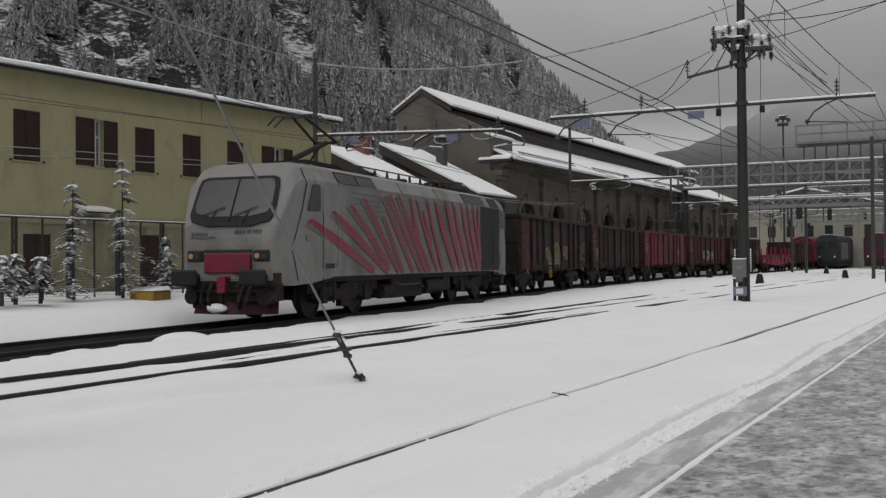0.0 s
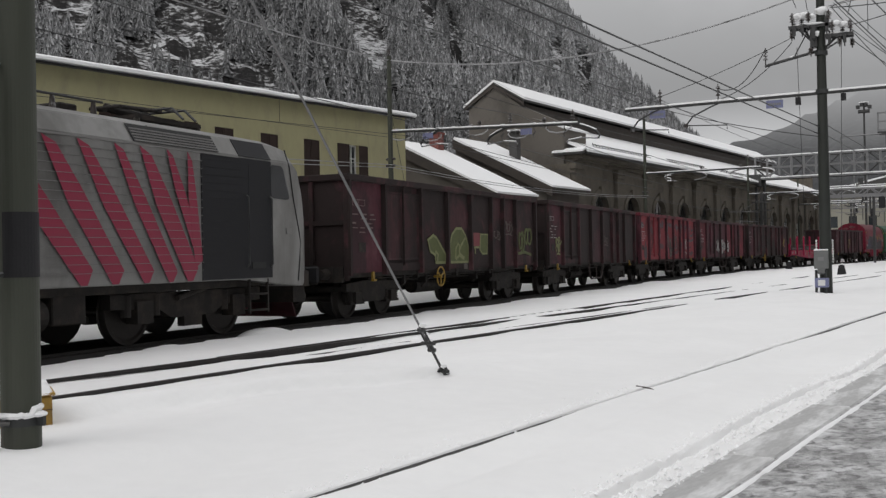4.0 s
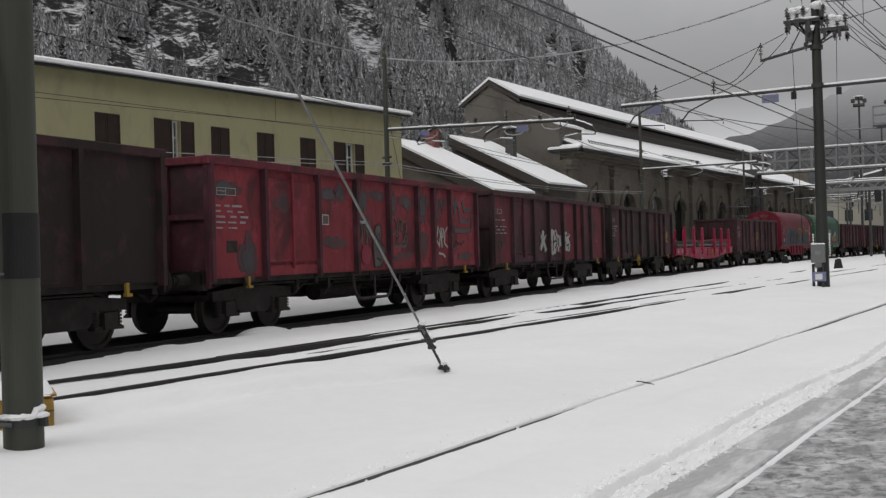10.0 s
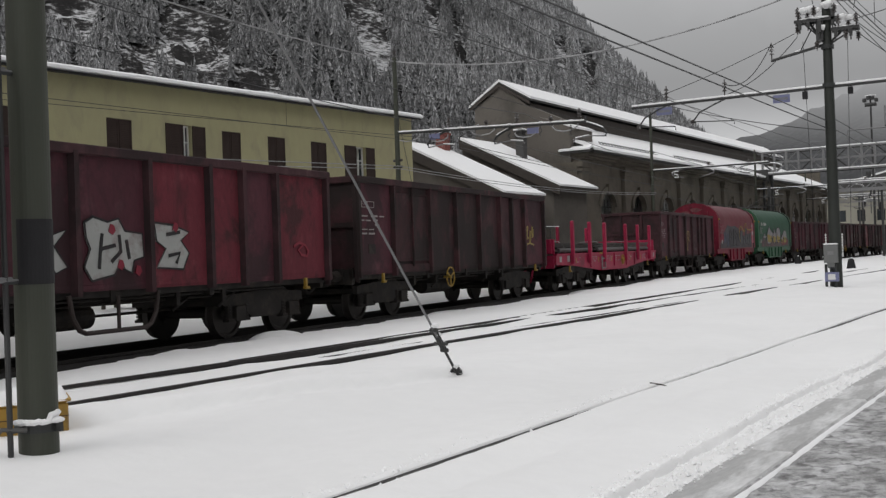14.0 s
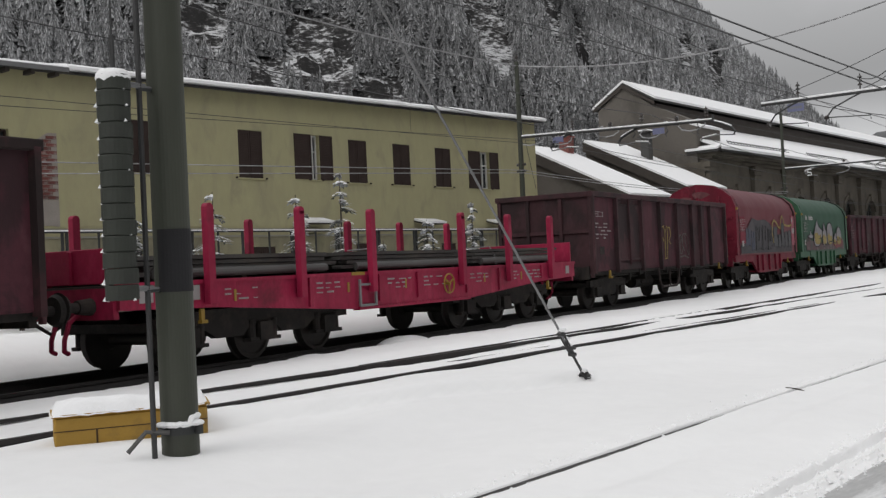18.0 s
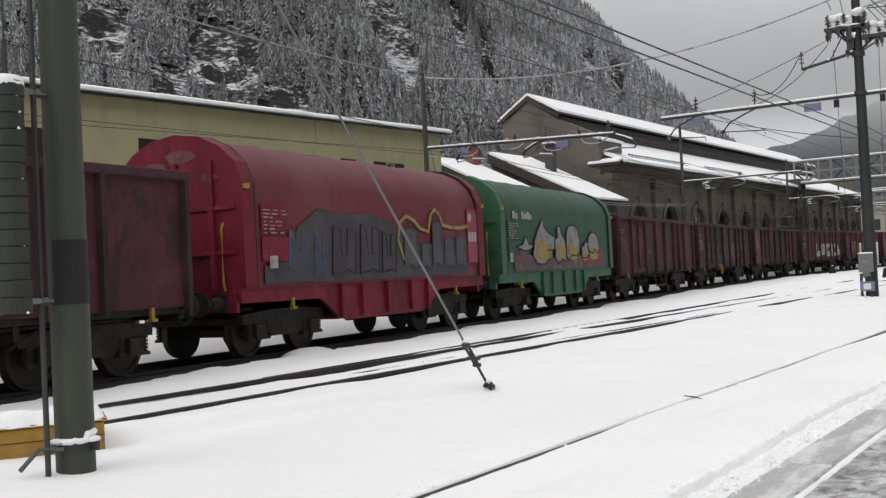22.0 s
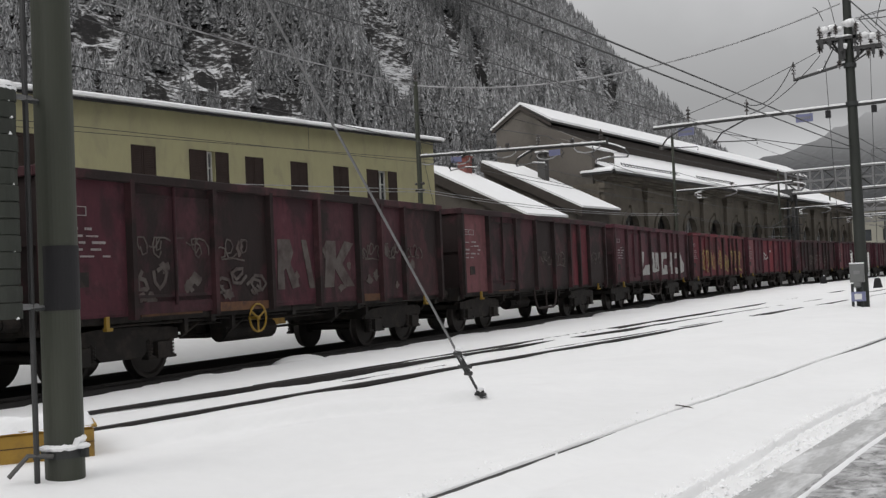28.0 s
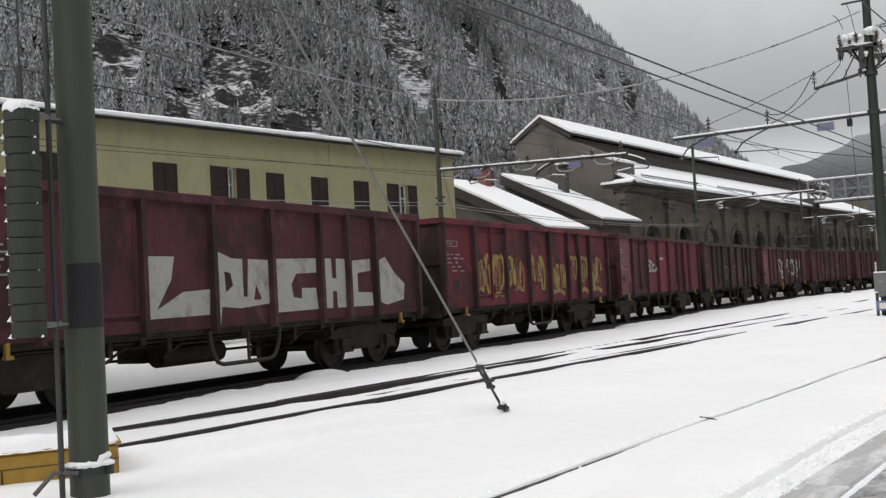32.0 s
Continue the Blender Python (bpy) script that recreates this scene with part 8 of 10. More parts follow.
    for i in range(3):
        t = 0.5 + 2.0944 * i
        rod(bm, (0, 0, 0), (0, 0.25 * math.cos(t), 0.25 * math.sin(t)), 0.02, n=6)
    rod(bm, (-0.2, 0, 0), (0.03, 0, 0), 0.035)
    out["handwheel"] = to_mesh("handwheel", bm, HANDWHEEL)
    bm = geo()
    chain(bm, [(0, -1.0, 1.0), (0, -0.93, 0.66), (0, -0.8, 0.47), (0, -0.66, 0.42), (0, 0.66, 0.42), (0, 0.8, 0.47), (0, 0.93, 0.66), (0, 1.0, 1.0)], 0.04)
    rod(bm, (0, 0.05, 0.42), (0, 0.05, 0.95), 0.03)
    out["step"] = to_mesh("shunter_step", bm, FRAME_BLACK)
    bm = geo()
    box(bm, -0.025, 0.025, -0.035, 0.035, -0.12, 0.06), box(bm, -0.02, 0.06, -0.065, 0.065, -0.16, -0.11)
    out["hook"] = to_mesh("tow_hook", bm, HANDWHEEL)
    bm = geo()
    box(bm, -0.01, 0.006, -0.16, 0.16, -0.11, 0.11)
    out["card"] = to_mesh("label_holder", bm, FRAME_BLACK)
    return out


OPEN = open_wagon_meshes()
STEP_BROWN = mat("grimy_brown_step", (0.030, 0.021, 0.019), 0.75, 0.3, 4.0)


def lettering(parent, y0, z0, rows, material, x=NEAR - 0.04, scale=1.0, seed=0):
    """Painted wagon data that cannot be read: short bars in lines."""
    rnd = random.Random(seed)
    bm = geo()
    for r in range(rows):
        y = y0
        for k in range(3):
            w = rnd.uniform(0.12, 0.32) * scale
            if rnd.random() < 0.8:
                h = rnd.uniform(0.022, 0.042) * scale
                z = z0 - r * 0.10 * scale
                m = max(2, int(w / 0.04))
                for i in range(m):
                    box(bm, x - 0.012, x, y + w * i / m, y + w * (i + rnd.uniform(0.55, 0.85)) / m, z, z + h)
            y += w + rnd.uniform(0.06, 0.2) * scale
    ob = part("lettering", bm, material, parent, "lines of worn white wagon data")
    ob["kind"] = "stuff"
    return ob


def framed_marks(parent, y0, z0, w, h, material, x=NEAR - 0.04):
    bm = geo()
    t = 0.012
    box(bm, x - 0.012, x, y0, y0 + w, z0, z0 + t), box(bm, x - 0.012, x, y0, y0 + w, z0 + h - t, z0 + h)
    box(bm, x - 0.012, x, y0, y0 + t, z0 + t, z0 + h - t), box(bm, x - 0.012, x, y0 + w - t, y0 + w, z0 + t, z0 + h - t)
    box(bm, x - 0.012, x, y0 + w * 0.45, y0 + w * 0.45 + t, z0 + t, z0 + h - t), box(bm, x - 0.012, x, y0 + t, y0 + w * 0.45, z0 + h / 2, z0 + h / 2 + t)
    ob = part("lettering", bm, material, parent)
    ob["kind"] = "stuff"
    return ob


def blob(bm, pts, x=NEAR - 0.05, t=0.008):
    """A flat sprayed shape through (y, z) points, standing just proud of the sheet."""
    plate(bm, [(x, y, z) for y, z in pts], (1, 0, 0), t)


def ribbon(bm, pts, w, x=NEAR - 0.05, t=0.008):
    """A sprayed stroke of width w along (y, z) points, in one piece."""
    pts = [Vector(p) for p in pts]
    rows = []
    for i, p in enumerate(pts):
        d = (pts[min(i + 1, len(pts) - 1)] - pts[max(i - 1, 0)]).normalized()
        n = Vector((-d.y, d.x)) * w / 2
        e = d * w * 0.3 * (-1 if i == 0 else 1 if i == len(pts) - 1 else 0)
        h = x + 0.0012 * i
        rows.append([bm.verts.new((q, p.x + e.x + k * n.x, p.y + e.y + k * n.y)) for q, k in ((h, -1), (h, 1), (h + t, 1), (h + t, -1))])
    for a, b in zip(rows[:-1], rows[1:]):
        for k in range(4):
            bm.faces.new((a[k], a[(k + 1) % 4], b[(k + 1) % 4], b[k]))
    bm.faces.new(rows[0]), bm.faces.new(rows[-1][::-1])


def piece(v, pts, y0, z0, sy, sz, fill, edge, label, x=NEAR - 0.05, w=0.05):
    """A sprayed form on a unit square: its filled face and the line drawn round it."""
    at = [(y0 + a * sy, z0 + b * sz) for a, b in pts]
    bm = geo()
    blob(bm, at, x)
    face = part("graffiti", bm, SPRAY[fill], v, label)
    if edge:
        bm = geo()
        ribbon(bm, at + at[:2], w, x + 0.008, 0.003)
        part("outline", bm, SPRAY[edge], face)
    return face


def strokes(v, lines, y0, z0, sy, sz, w, colour, label, x=NEAR - 0.046):
    """Sprayed lines on a unit square."""
    for line in lines:
        bm = geo()
        ribbon(bm, [(y0 + a * sy, z0 + b * sz) for a, b in line], w, x)
        part("graffiti", bm, SPRAY[colour], v, label)


def scribble(seed, n):
    """A quick tangled tag that spells nothing: overlapping wandering curves and an underline."""
    rnd = random.Random(seed)
    out = []
    for i in range(n):
        a, d = i / n - 0.1, 1.35 / n
        u, q, turn = a + d * rnd.uniform(0, 0.4), rnd.uniform(0.2, 0.9), rnd.uniform(0, 6.3)
        line = []
        for k in range(rnd.randint(7, 11)):
            line.append((u, q))
            turn += rnd.uniform(0.5, 1.5) * (1 if i % 2 else -1)
            u = min(a + d, max(a, u + 0.33 * d * math.cos(turn) + 0.03 * d))
            q = min(1.0, max(0.0, q + 0.42 * math.sin(turn)))
        out.append(line)
    if rnd.random() < 0.4:
        out.append([(0.1, -0.1), (0.5, -0.04), (0.9, -0.16)])
    return out


def open_wagon(offset, paints, label, rail="brown", post=None, wheel=False, first=0):
    """paints: the paint of the eight bays, from the leading end."""
    v = thing("open_wagon", label, "wagon", "open wagons of the train")
    # posts mostly darker than the bays: the shade on them is put into colour
    post = post or paints[3]
    for i in range(8):
        side = painted(part("side_door" if i == 1 else "side_panel", OPEN["bay%d" % i], None, v), PAINT[paints[i]])
        if i == 1:
            for key in ("leaf0", "leaf1", "bolt", "flap"):
                painted(part(OPEN[key].name.split(".")[0], OPEN[key], None, side), PAINT[paints[i]])
    for y in POSTS + [0.06, 12.74]:
        painted(part("side_post", OPEN["post"], None, v, m=pose(0, y, 0)), PAINT[post])
    painted(part("far_side", OPEN["far"], None, v), PAINT[post])
    for y, turn in ((0.0, 0), (12.8, 180)):
        e = painted(part("end_wall", OPEN["end"], None, v, m=pose(0, y, 0, 0, 0, turn)), PAINT[post])
        for x in (-NEAR + 0.05, -0.5, 0.5, NEAR - 0.05):
            painted(part("end_post", OPEN["end_post"], None, e, m=pose(x, 0, 0)), PAINT[post])
        for x in (-0.97, 0.0, 0.97):
            painted(part("end_beam", OPEN["end_beam"], None, e, m=pose(x, 0, 0)), PAINT[post])
    painted(part("top_rail", OPEN["rail"], None, v), PAINT[rail])
    part("underframe", OPEN["frame"], None, v)
    for y in (1.25, 11.9):
        part("tow_hook", OPEN["hook"], None, v, "yellow tow hook", m=pose(NEAR - 0.05, y, 1.0))
    part("label_holder", OPEN["card"], None, v, m=pose(NEAR - 0.05, 0.75, 1.62))
    if wheel:
        part("handwheel", OPEN["handwheel"], None, v, "yellow brake handwheel", m=pose(NEAR - 0.02, 5.05, 0.86))
    else:
        painted(part("shunter_step", OPEN["step"], None, v, m=pose(NEAR - 0.08, 6.4, 0)), STEP_BROWN)
    running_gear(v, W_LEN, 9.0)
    if first:
        m = WHITE_MARK if first == 2 else PALE_MARK
        lettering(v, 0.28, 2.35, 5, m, seed=int(offset))
        framed_marks(v, 0.3, 2.56, 0.6, 0.14, m)
    VEHICLES.append((v, offset, W_LEN))
    return v

# first part of the train, in order from the locomotive
D, B_, M, W_, R, P_, S_ = "soot", "brown", "maroon", "wine", "red", "rose", "soot"
w = open_wagon(0.0, [M, D, D, D, D, D, D, D], "sooty brown open wagon with olive green graffiti", "soot", "soot", True, 1)
piece(w, [(0.0, 0.82), (0.32, 1.0), (0.5, 0.9), (1.0, 0.3), (0.98, 0.0), (0.42, 0.0), (0.4, 0.28), (0.12, 0.42)], 4.3, 1.22, 1.12, 0.72, "olive", "lime", "sprayed olive green letter", w=0.07)
strokes(w, [[(0.42, 0.4), (0.55, 0.3), (0.5, 0.05)]], 4.3, 1.22, 1.12, 0.72, 0.09, "lime", "pale green sprayed edge", NEAR - 0.038)
piece(w, [(0.0, 0.0), (0.0, 0.52), (0.12, 0.82), (0.35, 1.0), (0.65, 1.0), (0.86, 0.8), (1.0, 0.5), (1.0, 0.0)], 5.74, 1.22, 1.26, 0.92, "olive", "lime", "sprayed olive green letter", w=0.07)
strokes(w, [[(0.28, 0.12), (0.3, 0.4), (0.42, 0.55), (0.5, 0.5), (0.48, 0.3)], [(0.85, 0.72), (0.6, 0.5), (0.48, 0.28), (0.75, 0.12)], [(0.3, 0.1), (0.5, 0.2), (0.72, 0.1)]], 5.74, 1.22, 1.26, 0.92, 0.075, "lime", "pale green sprayed edge", NEAR - 0.038)
piece(w, [(0, 0), (0, 1), (1, 1), (1, 0)], 7.42, 1.66, 0.5, 0.38, "rosy", None, "sprayed dull red square")
piece(w, [(0.0, 0.2), (0.12, 1.0), (1.0, 1.0), (0.9, 0.0), (0.3, 0.0)], 7.9, 1.44, 0.62, 0.56, "olive", "lime", "sprayed olive green letter", w=0.06)
strokes(w, [[(0, 0.4), (0.35, 0.42)], [(0.05, 0.4), (0.06, 0.0)]], 7.5, 1.46, 1.0, 0.4, 0.06, "lime", "pale green sprayed edge")
strokes(w, scribble(3, 3), 9.95, 2.05, 0.75, 0.36, 0.035, "pale", "small pale tag")
strokes(w, scribble(4, 3), 8.9, 1.85, 0.7, 0.3, 0.04, "pale", "faint pale tag")
strokes(w, scribble(6, 5), 11.05, 1.5, 1.5, 0.7, 0.09, "olive", "faded olive tag")
piece(w, [(0, 0), (0, 1), (1, 1), (1, 0)], 6.7, 1.02, 0.26, 0.16, "ghost", None, "pale worn data field")
w = open_wagon(14.04, [M, D, D, B_, D, D, D, D], "sooty brown open wagon with a maroon end panel", "soot", "soot", False, 2)
strokes(w, scribble(5, 2), 1.12, 1.72, 0.55, 0.26, 0.06, "lime", "small yellow-green tag")
strokes(w, scribble(7, 2), 1.12, 1.42, 0.45, 0.28, 0.06, "lime", "small yellow-green tag")
strokes(w, scribble(8, 3), 7.3, 1.75, 1.0, 0.35, 0.03, "pale", "thin pale tag")
w = open_wagon(28.08, [R] * 8, "bright faded red open wagon with grey and white graffiti", "wine", "maroon", False, 2)
lettering(w, 4.35, 2.12, 1, WHITE_MARK, scale=1.9, seed=2)
piece(w, [(0, 0), (0, 1), (1, 1), (1, 0)], 4.05, 2.08, 0.26, 0.2, "pale", "white", "pale owner's mark", w=0.03)
def smear(seed):
    """The ragged outline of an overpainted patch on a unit square."""
    rnd = random.Random(seed)
    return [(0.5 + (0.5 + 0.22 * rnd.uniform(-1, 0.6)) * math.cos(t * 0.449), 0.5 + (0.5 + 0.3 * rnd.uniform(-1, 0.5)) * math.sin(t * 0.449)) for t in range(14)]


for i, (y, z, a, b) in enumerate(((0.1, 2.55, 0.95, 0.32), (1.0, 1.08, 0.55, 0.7), (3.95, 2.6, 0.75, 0.3), (4.6, 2.55, 0.5, 0.42), (5.65, 2.3, 0.5, 0.68), (6.3, 2.65, 0.75, 0.25), (7.3, 2.35, 0.35, 0.55), (7.85, 2.5, 0.7, 0.38), (8.95, 2.15, 0.45, 0.8), (9.3, 2.55, 0.3, 0.35))):
    piece(w, smear(300 + i), y - 0.1 * a, z - 0.12 * b, a * 1.2, b * 1.2, "smudge", None, "sooty edge of an overpainted patch", NEAR - 0.0555)
    piece(w, smear(320 + i), y + 0.12 * a, z + 0.1 * b, a * 0.72, b * 0.75, "slate", None, "dark grey overpainted patch")
for i, (y, z, a, b) in enumerate(((4.0, 1.5, 1.2, 0.35), (2.2, 2.3, 0.7, 0.4), (5.75, 2.0, 0.6, 0.3), (7.4, 1.2, 1.2, 0.3), (8.9, 1.3, 0.6, 0.7), (9.9, 2.6, 0.8, 0.3), (11.2, 1.15, 1.3, 0.3))):
    piece(w, smear(340 + i), y, z, a, b, "smudge", None, "sooty smear on the red paint", NEAR - 0.0545)
strokes(w, [[(0.0, 0.9), (0.3, 0.75), (0.4, 0.3), (0.75, 0.32), (0.95, 0.5), (0.9, 0.05), (0.5, 0.0), (0.1, 0.02)], [(0.2, 1.0), (0.12, 0.5)], [(0.5, 0.9), (0.6, 0.62), (0.9, 0.7)]], 11.05, 2.0, 1.5, 0.9, 0.12, "slate", "dark grey sprayed stroke")
strokes(w, [[(0.0, 0.9), (0.25, 0.2), (0.4, 0.8), (0.6, 0.3), (0.75, 0.8)], [(0.05, 0.2), (0.3, 0.0)]], 9.9, 2.3, 0.85, 0.6, 0.1, "slate", "dark grey sprayed stroke")
strokes(w, scribble(12, 3), 5.68, 1.55, 0.62, 0.62, 0.055, "ghost", "pale greenish tag")
piece(w, [(0.1, 0.0), (0.0, 0.5), (0.25, 0.95), (0.6, 1.0), (0.75, 0.75), (0.6, 0.6), (1.0, 0.45), (0.9, 0.15), (0.55, 0.0)], 6.35, 1.12, 0.62, 1.0, "ghost", "black", "beige sprayed figure", w=0.045)
strokes(w, [[(0.2, 0.75), (0.45, 0.6), (0.35, 0.45), (0.65, 0.35)], [(0.3, 0.2), (0.6, 0.15)]], 6.35, 1.12, 0.62, 1.0, 0.04, "black", "black sprayed line", NEAR - 0.036)
piece(w, [(0.5 + 0.5 * math.cos(k * 0.6283), 0.5 + 0.5 * math.sin(k * 0.6283)) for k in range(10)], 5.75, 1.18, 0.5, 0.46, "crimson", None, "bright red sprayed disc", NEAR - 0.04)
strokes(w, scribble(13, 3), 7.45, 1.95, 0.75, 0.34, 0.045, "ghost", "sprayed grey tag")
strokes(w, scribble(14, 3), 7.45, 1.62, 0.7, 0.28, 0.045, "ghost", "sprayed grey tag")
strokes(w, [[(0.3, 0.1), (0.05, 0.4), (0.2, 0.95), (0.4, 0.6), (0.25, 0.15)], [(0.5, 0.1), (0.45, 0.9), (0.65, 0.85), (0.6, 0.5), (0.5, 0.5)], [(1.0, 0.9), (0.78, 0.7), (0.72, 0.25), (0.98, 0.1)], [(0.25, -0.15), (0.6, -0.2), (0.75, -0.3)]], 9.95, 1.5, 0.75, 0.65, 0.055, "white", "sprayed white tag")
strokes(w, [[(0, 0.8), (0.1, 0.2), (0.3, 0.9), (0.4, 0.5), (0.6, 0.75), (0.7, 0.4), (1.0, 0.9)]], 11.1, 1.5, 0.75, 0.25, 0.035, "black", "thin dark scrawl")
w = open_wagon(42.12, [W_, M, M, M, W_, W_, M, W_], "wine red open wagon with white graffiti letters", "brown", "brown", False, 2)
piece(w, [(0.0, 0.95), (0.3, 0.75), (0.45, 1.0), (0.7, 0.9), (0.62, 0.7), (1.0, 0.8), (0.7, 0.5), (1.0, 0.12), (0.72, 0.0), (0.5, 0.3), (0.25, 0.05), (0.05, 0.2), (0.3, 0.5)], 4.5, 1.33, 0.85, 0.8, "white", "black", "white sprayed letter with a black outline", w=0.035)
piece(w, [(0.02, 0.9), (0.16, 1.0), (0.4, 0.92), (0.58, 0.98), (0.68, 0.78), (0.98, 0.74), (1.0, 0.36), (0.82, 0.3), (0.78, 0.1), (0.66, 0.16), (0.6, 0.3), (0.48, 0.08), (0.12, 0.0), (0.0, 0.22), (0.1, 0.5), (0.04, 0.66)], 5.68, 1.2, 1.35, 0.98, "white", "black", "white sprayed letter with a black outline", w=0.035)
strokes(w, [[(0.3, 0.72), (0.26, 0.42), (0.24, 0.2)], [(0.3, 0.5), (0.5, 0.55)], [(0.7, 0.62), (0.74, 0.35)], [(0.45, 0.3), (0.6, 0.45), (0.58, 0.7)]], 5.68, 1.2, 1.35, 0.98, 0.06, "black", "black sprayed line", NEAR - 0.036)
piece(w, [(0.0, 1.0), (0.55, 0.95), (1.0, 0.8), (0.75, 0.62), (0.98, 0.35), (0.8, 0.0), (0.05, 0.05), (0.3, 0.45), (0.05, 0.6)], 7.3, 1.33, 0.9, 0.78, "white", "black", "white sprayed letter with a black outline", w=0.035)
strokes(w, [[(0.35, 0.75), (0.7, 0.8)], [(0.4, 0.3), (0.7, 0.35), (0.6, 0.15)]], 7.3, 1.33, 0.9, 0.78, 0.06, "black", "black sprayed line", NEAR - 0.036)
for y, z in ((6.22, 1.9), (6.4, 1.35), (6.8, 1.25), (7.75, 1.95)):
    piece(w, [(0, 0.3), (0.3, 1), (0.8, 0.9), (1, 0.4), (0.6, 0)], y, z, 0.16, 0.17, "crimson", None, "bright red dab", NEAR - 0.034)
strokes(w, scribble(18, 1), 11.5, 1.5, 0.5, 0.3, 0.05, "crimson", "bright red tag")
w = open_wagon(56.16, [M, D, D, D, D, B_, B_, M], "dark brown open wagon with worn markings", "soot", "soot", True, 2)
strokes(w, scribble(21, 4), 11.1, 1.75, 0.8, 0.5, 0.05, "yellow", "small ochre tag")
w = open_wagon(86.76, [M, B_, M, M, M, B_, M, M], "dark maroon open wagon with a thin sprayed outline", "brown", "brown", False, 2)
strokes(w, [[(0.2, 0.55), (0.0, 0.7), (0.02, 0.95), (0.22, 1.0), (0.36, 0.8), (0.3, 0.0)], [(0.4, 0.8), (0.55, 1.0), (0.68, 0.85), (0.6, 0.6), (0.52, 0.0)], [(0.7, 0.95), (0.95, 0.95), (1.0, 0.7), (0.75, 0.55), (0.98, 0.45)], [(0.3, 0.0), (0.5, 0.02)]], 5.75, 1.3, 0.85, 1.05, 0.045, "yellow", "thin ochre sprayed outline")
strokes(w, scribble(24, 3), 7.4, 1.4, 1.1, 0.7, 0.05, "ghost", "pale tag with red dots")

# tail of the train
TAIL = [
    ([M, M, B_, M, B_, M, M, M], "maroon open wagon with streaked panels", "brown", "maroon", False, 1),
    ([M, "grimy", D, M, "grimy", B_, "grimy", D], "dark brown open wagon with large faded letters", "soot", "soot", True, 2),
    ([P_, "grimy", "grimy", D, D, W_, W_, D], "dark open wagon with a bleached pink end panel", "brown", "soot", False, 2),
    ([M, M, M, M, M, M, M, M], "maroon open wagon with big white block graffiti", "maroon", "brown", False, 2),
    ([W_, W_, W_, W_, W_, W_, W_, W_], "wine red open wagon with yellow graffiti", "wine", "brown", False, 2),
    ([P_, M, W_, R, W_, M, W_, W_], "patchy red open wagon with small tags", "maroon", "maroon", False, 2),
    ([M, "grimy", D, B_, "grimy", D, "grimy", M], "dark brown open wagon with pale tags", "brown", "soot", False, 1),
    ([P_, M, M, M, B_, B_, M, M], "maroon open wagon with a bleached end panel", "brown", "maroon", True, 2),
    ([M, M, B_, M, M, B_, M, M], "maroon open wagon with streaked panels", "brown", "maroon", False, 1),
    ([W_, M, M, M, M, B_, B_, M], "maroon open wagon with worn markings", "brown", "maroon", False, 1),
    ([B_, B_, D, B_, D, B_, B_, B_], "dark brown open wagon with worn markings", "soot", "soot", False, 1),
    ([M, M, M, B_, M, M, B_, M], "maroon open wagon with streaked panels", "brown", "maroon", False, 1),
    ([W_, M, M, M, B_, M, M, M], "maroon open wagon with worn markings", "brown", "maroon", False, 1),
    ([B_, B_, B_, M, B_, B_, M, B_], "dark brown open wagon with worn markings", "soot", "soot", False, 1),
]
tail = [open_wagon(124.2 + 14.04 * i, *row) for i, row in enumerate(TAIL)]
w = tail[0]
strokes(w, scribble(31, 3), 3.95, 1.5, 1.0, 0.6, 0.05, "pale", "faint pale tag")
w = tail[1]
for y, seed in ((1.95, 70), (2.9, 71), (4.0, 72), (9.0, 75), (9.95, 76), (11.0, 77)):
    strokes(w, scribble(seed, 3), y, 1.95, 0.8, 0.32, 0.028, "ghost", "worn pale tag")
strokes(w, scribble(78, 3), 4.0, 1.35, 1.35, 0.4, 0.06, "ghost", "worn pale tag")
strokes(w, scribble(79, 2), 2.0, 1.45, 0.6, 0.4, 0.07, "ghost", "worn pale tag")
piece(w, [(0.0, 0.0), (0.05, 1.0), (0.6, 1.0), (0.75, 0.75), (0.6, 0.52), (1.0, 0.05), (0.65, 0.0), (0.4, 0.42), (0.3, 0.4), (0.32, 0.0)], 5.75, 1.35, 0.75, 0.95, "ghost", None, "large faded pale letter")
piece(w, [(0.0, 1.0), (0.4, 1.0), (1.0, 0.0), (0.55, 0.0)], 6.6, 1.35, 0.45, 0.95, "ghost", None, "large faded pale letter")
piece(w, [(0.0, 0.0), (0.1, 1.0), (0.4, 1.0), (0.4, 0.6), (0.7, 1.0), (1.0, 0.95), (0.6, 0.5), (1.0, 0.0), (0.65, 0.0), (0.35, 0.4), (0.3, 0.0)], 7.4, 1.35, 1.2, 0.95, "ghost", None, "large faded pale letter")
for i, y in enumerate((2.1, 3.0, 4.1, 9.1)):
    piece(w, smear(440 + i), y, 1.2 + 0.15 * (i % 2), 0.3, 0.22, "ghost", None, "worn pale dab")
for i, y in enumerate((1.95, 2.45, 3.2, 4.5, 4.9, 5.8, 6.3, 7.35, 7.9, 8.3, 9.4, 9.9, 10.4, 11.2)):
    piece(w, smear(460 + i), y, (1.25, 1.7, 1.45, 1.95)[i % 4], 0.2 + 0.06 * (i % 3), 0.16 + 0.05 * (i % 4), "ghost" if i % 3 else "pale", None, "worn pale dab", NEAR - 0.053)
for y in (2.0, 4.0, 9.0):
    piece(w, [(0, 0), (0, 1), (1, 0.9), (1, 0)], y, 1.02, 1.5 if y < 9 else 0.7, 0.16, "rust", None, "rusty worn strip above the sill")
w = tail[2]
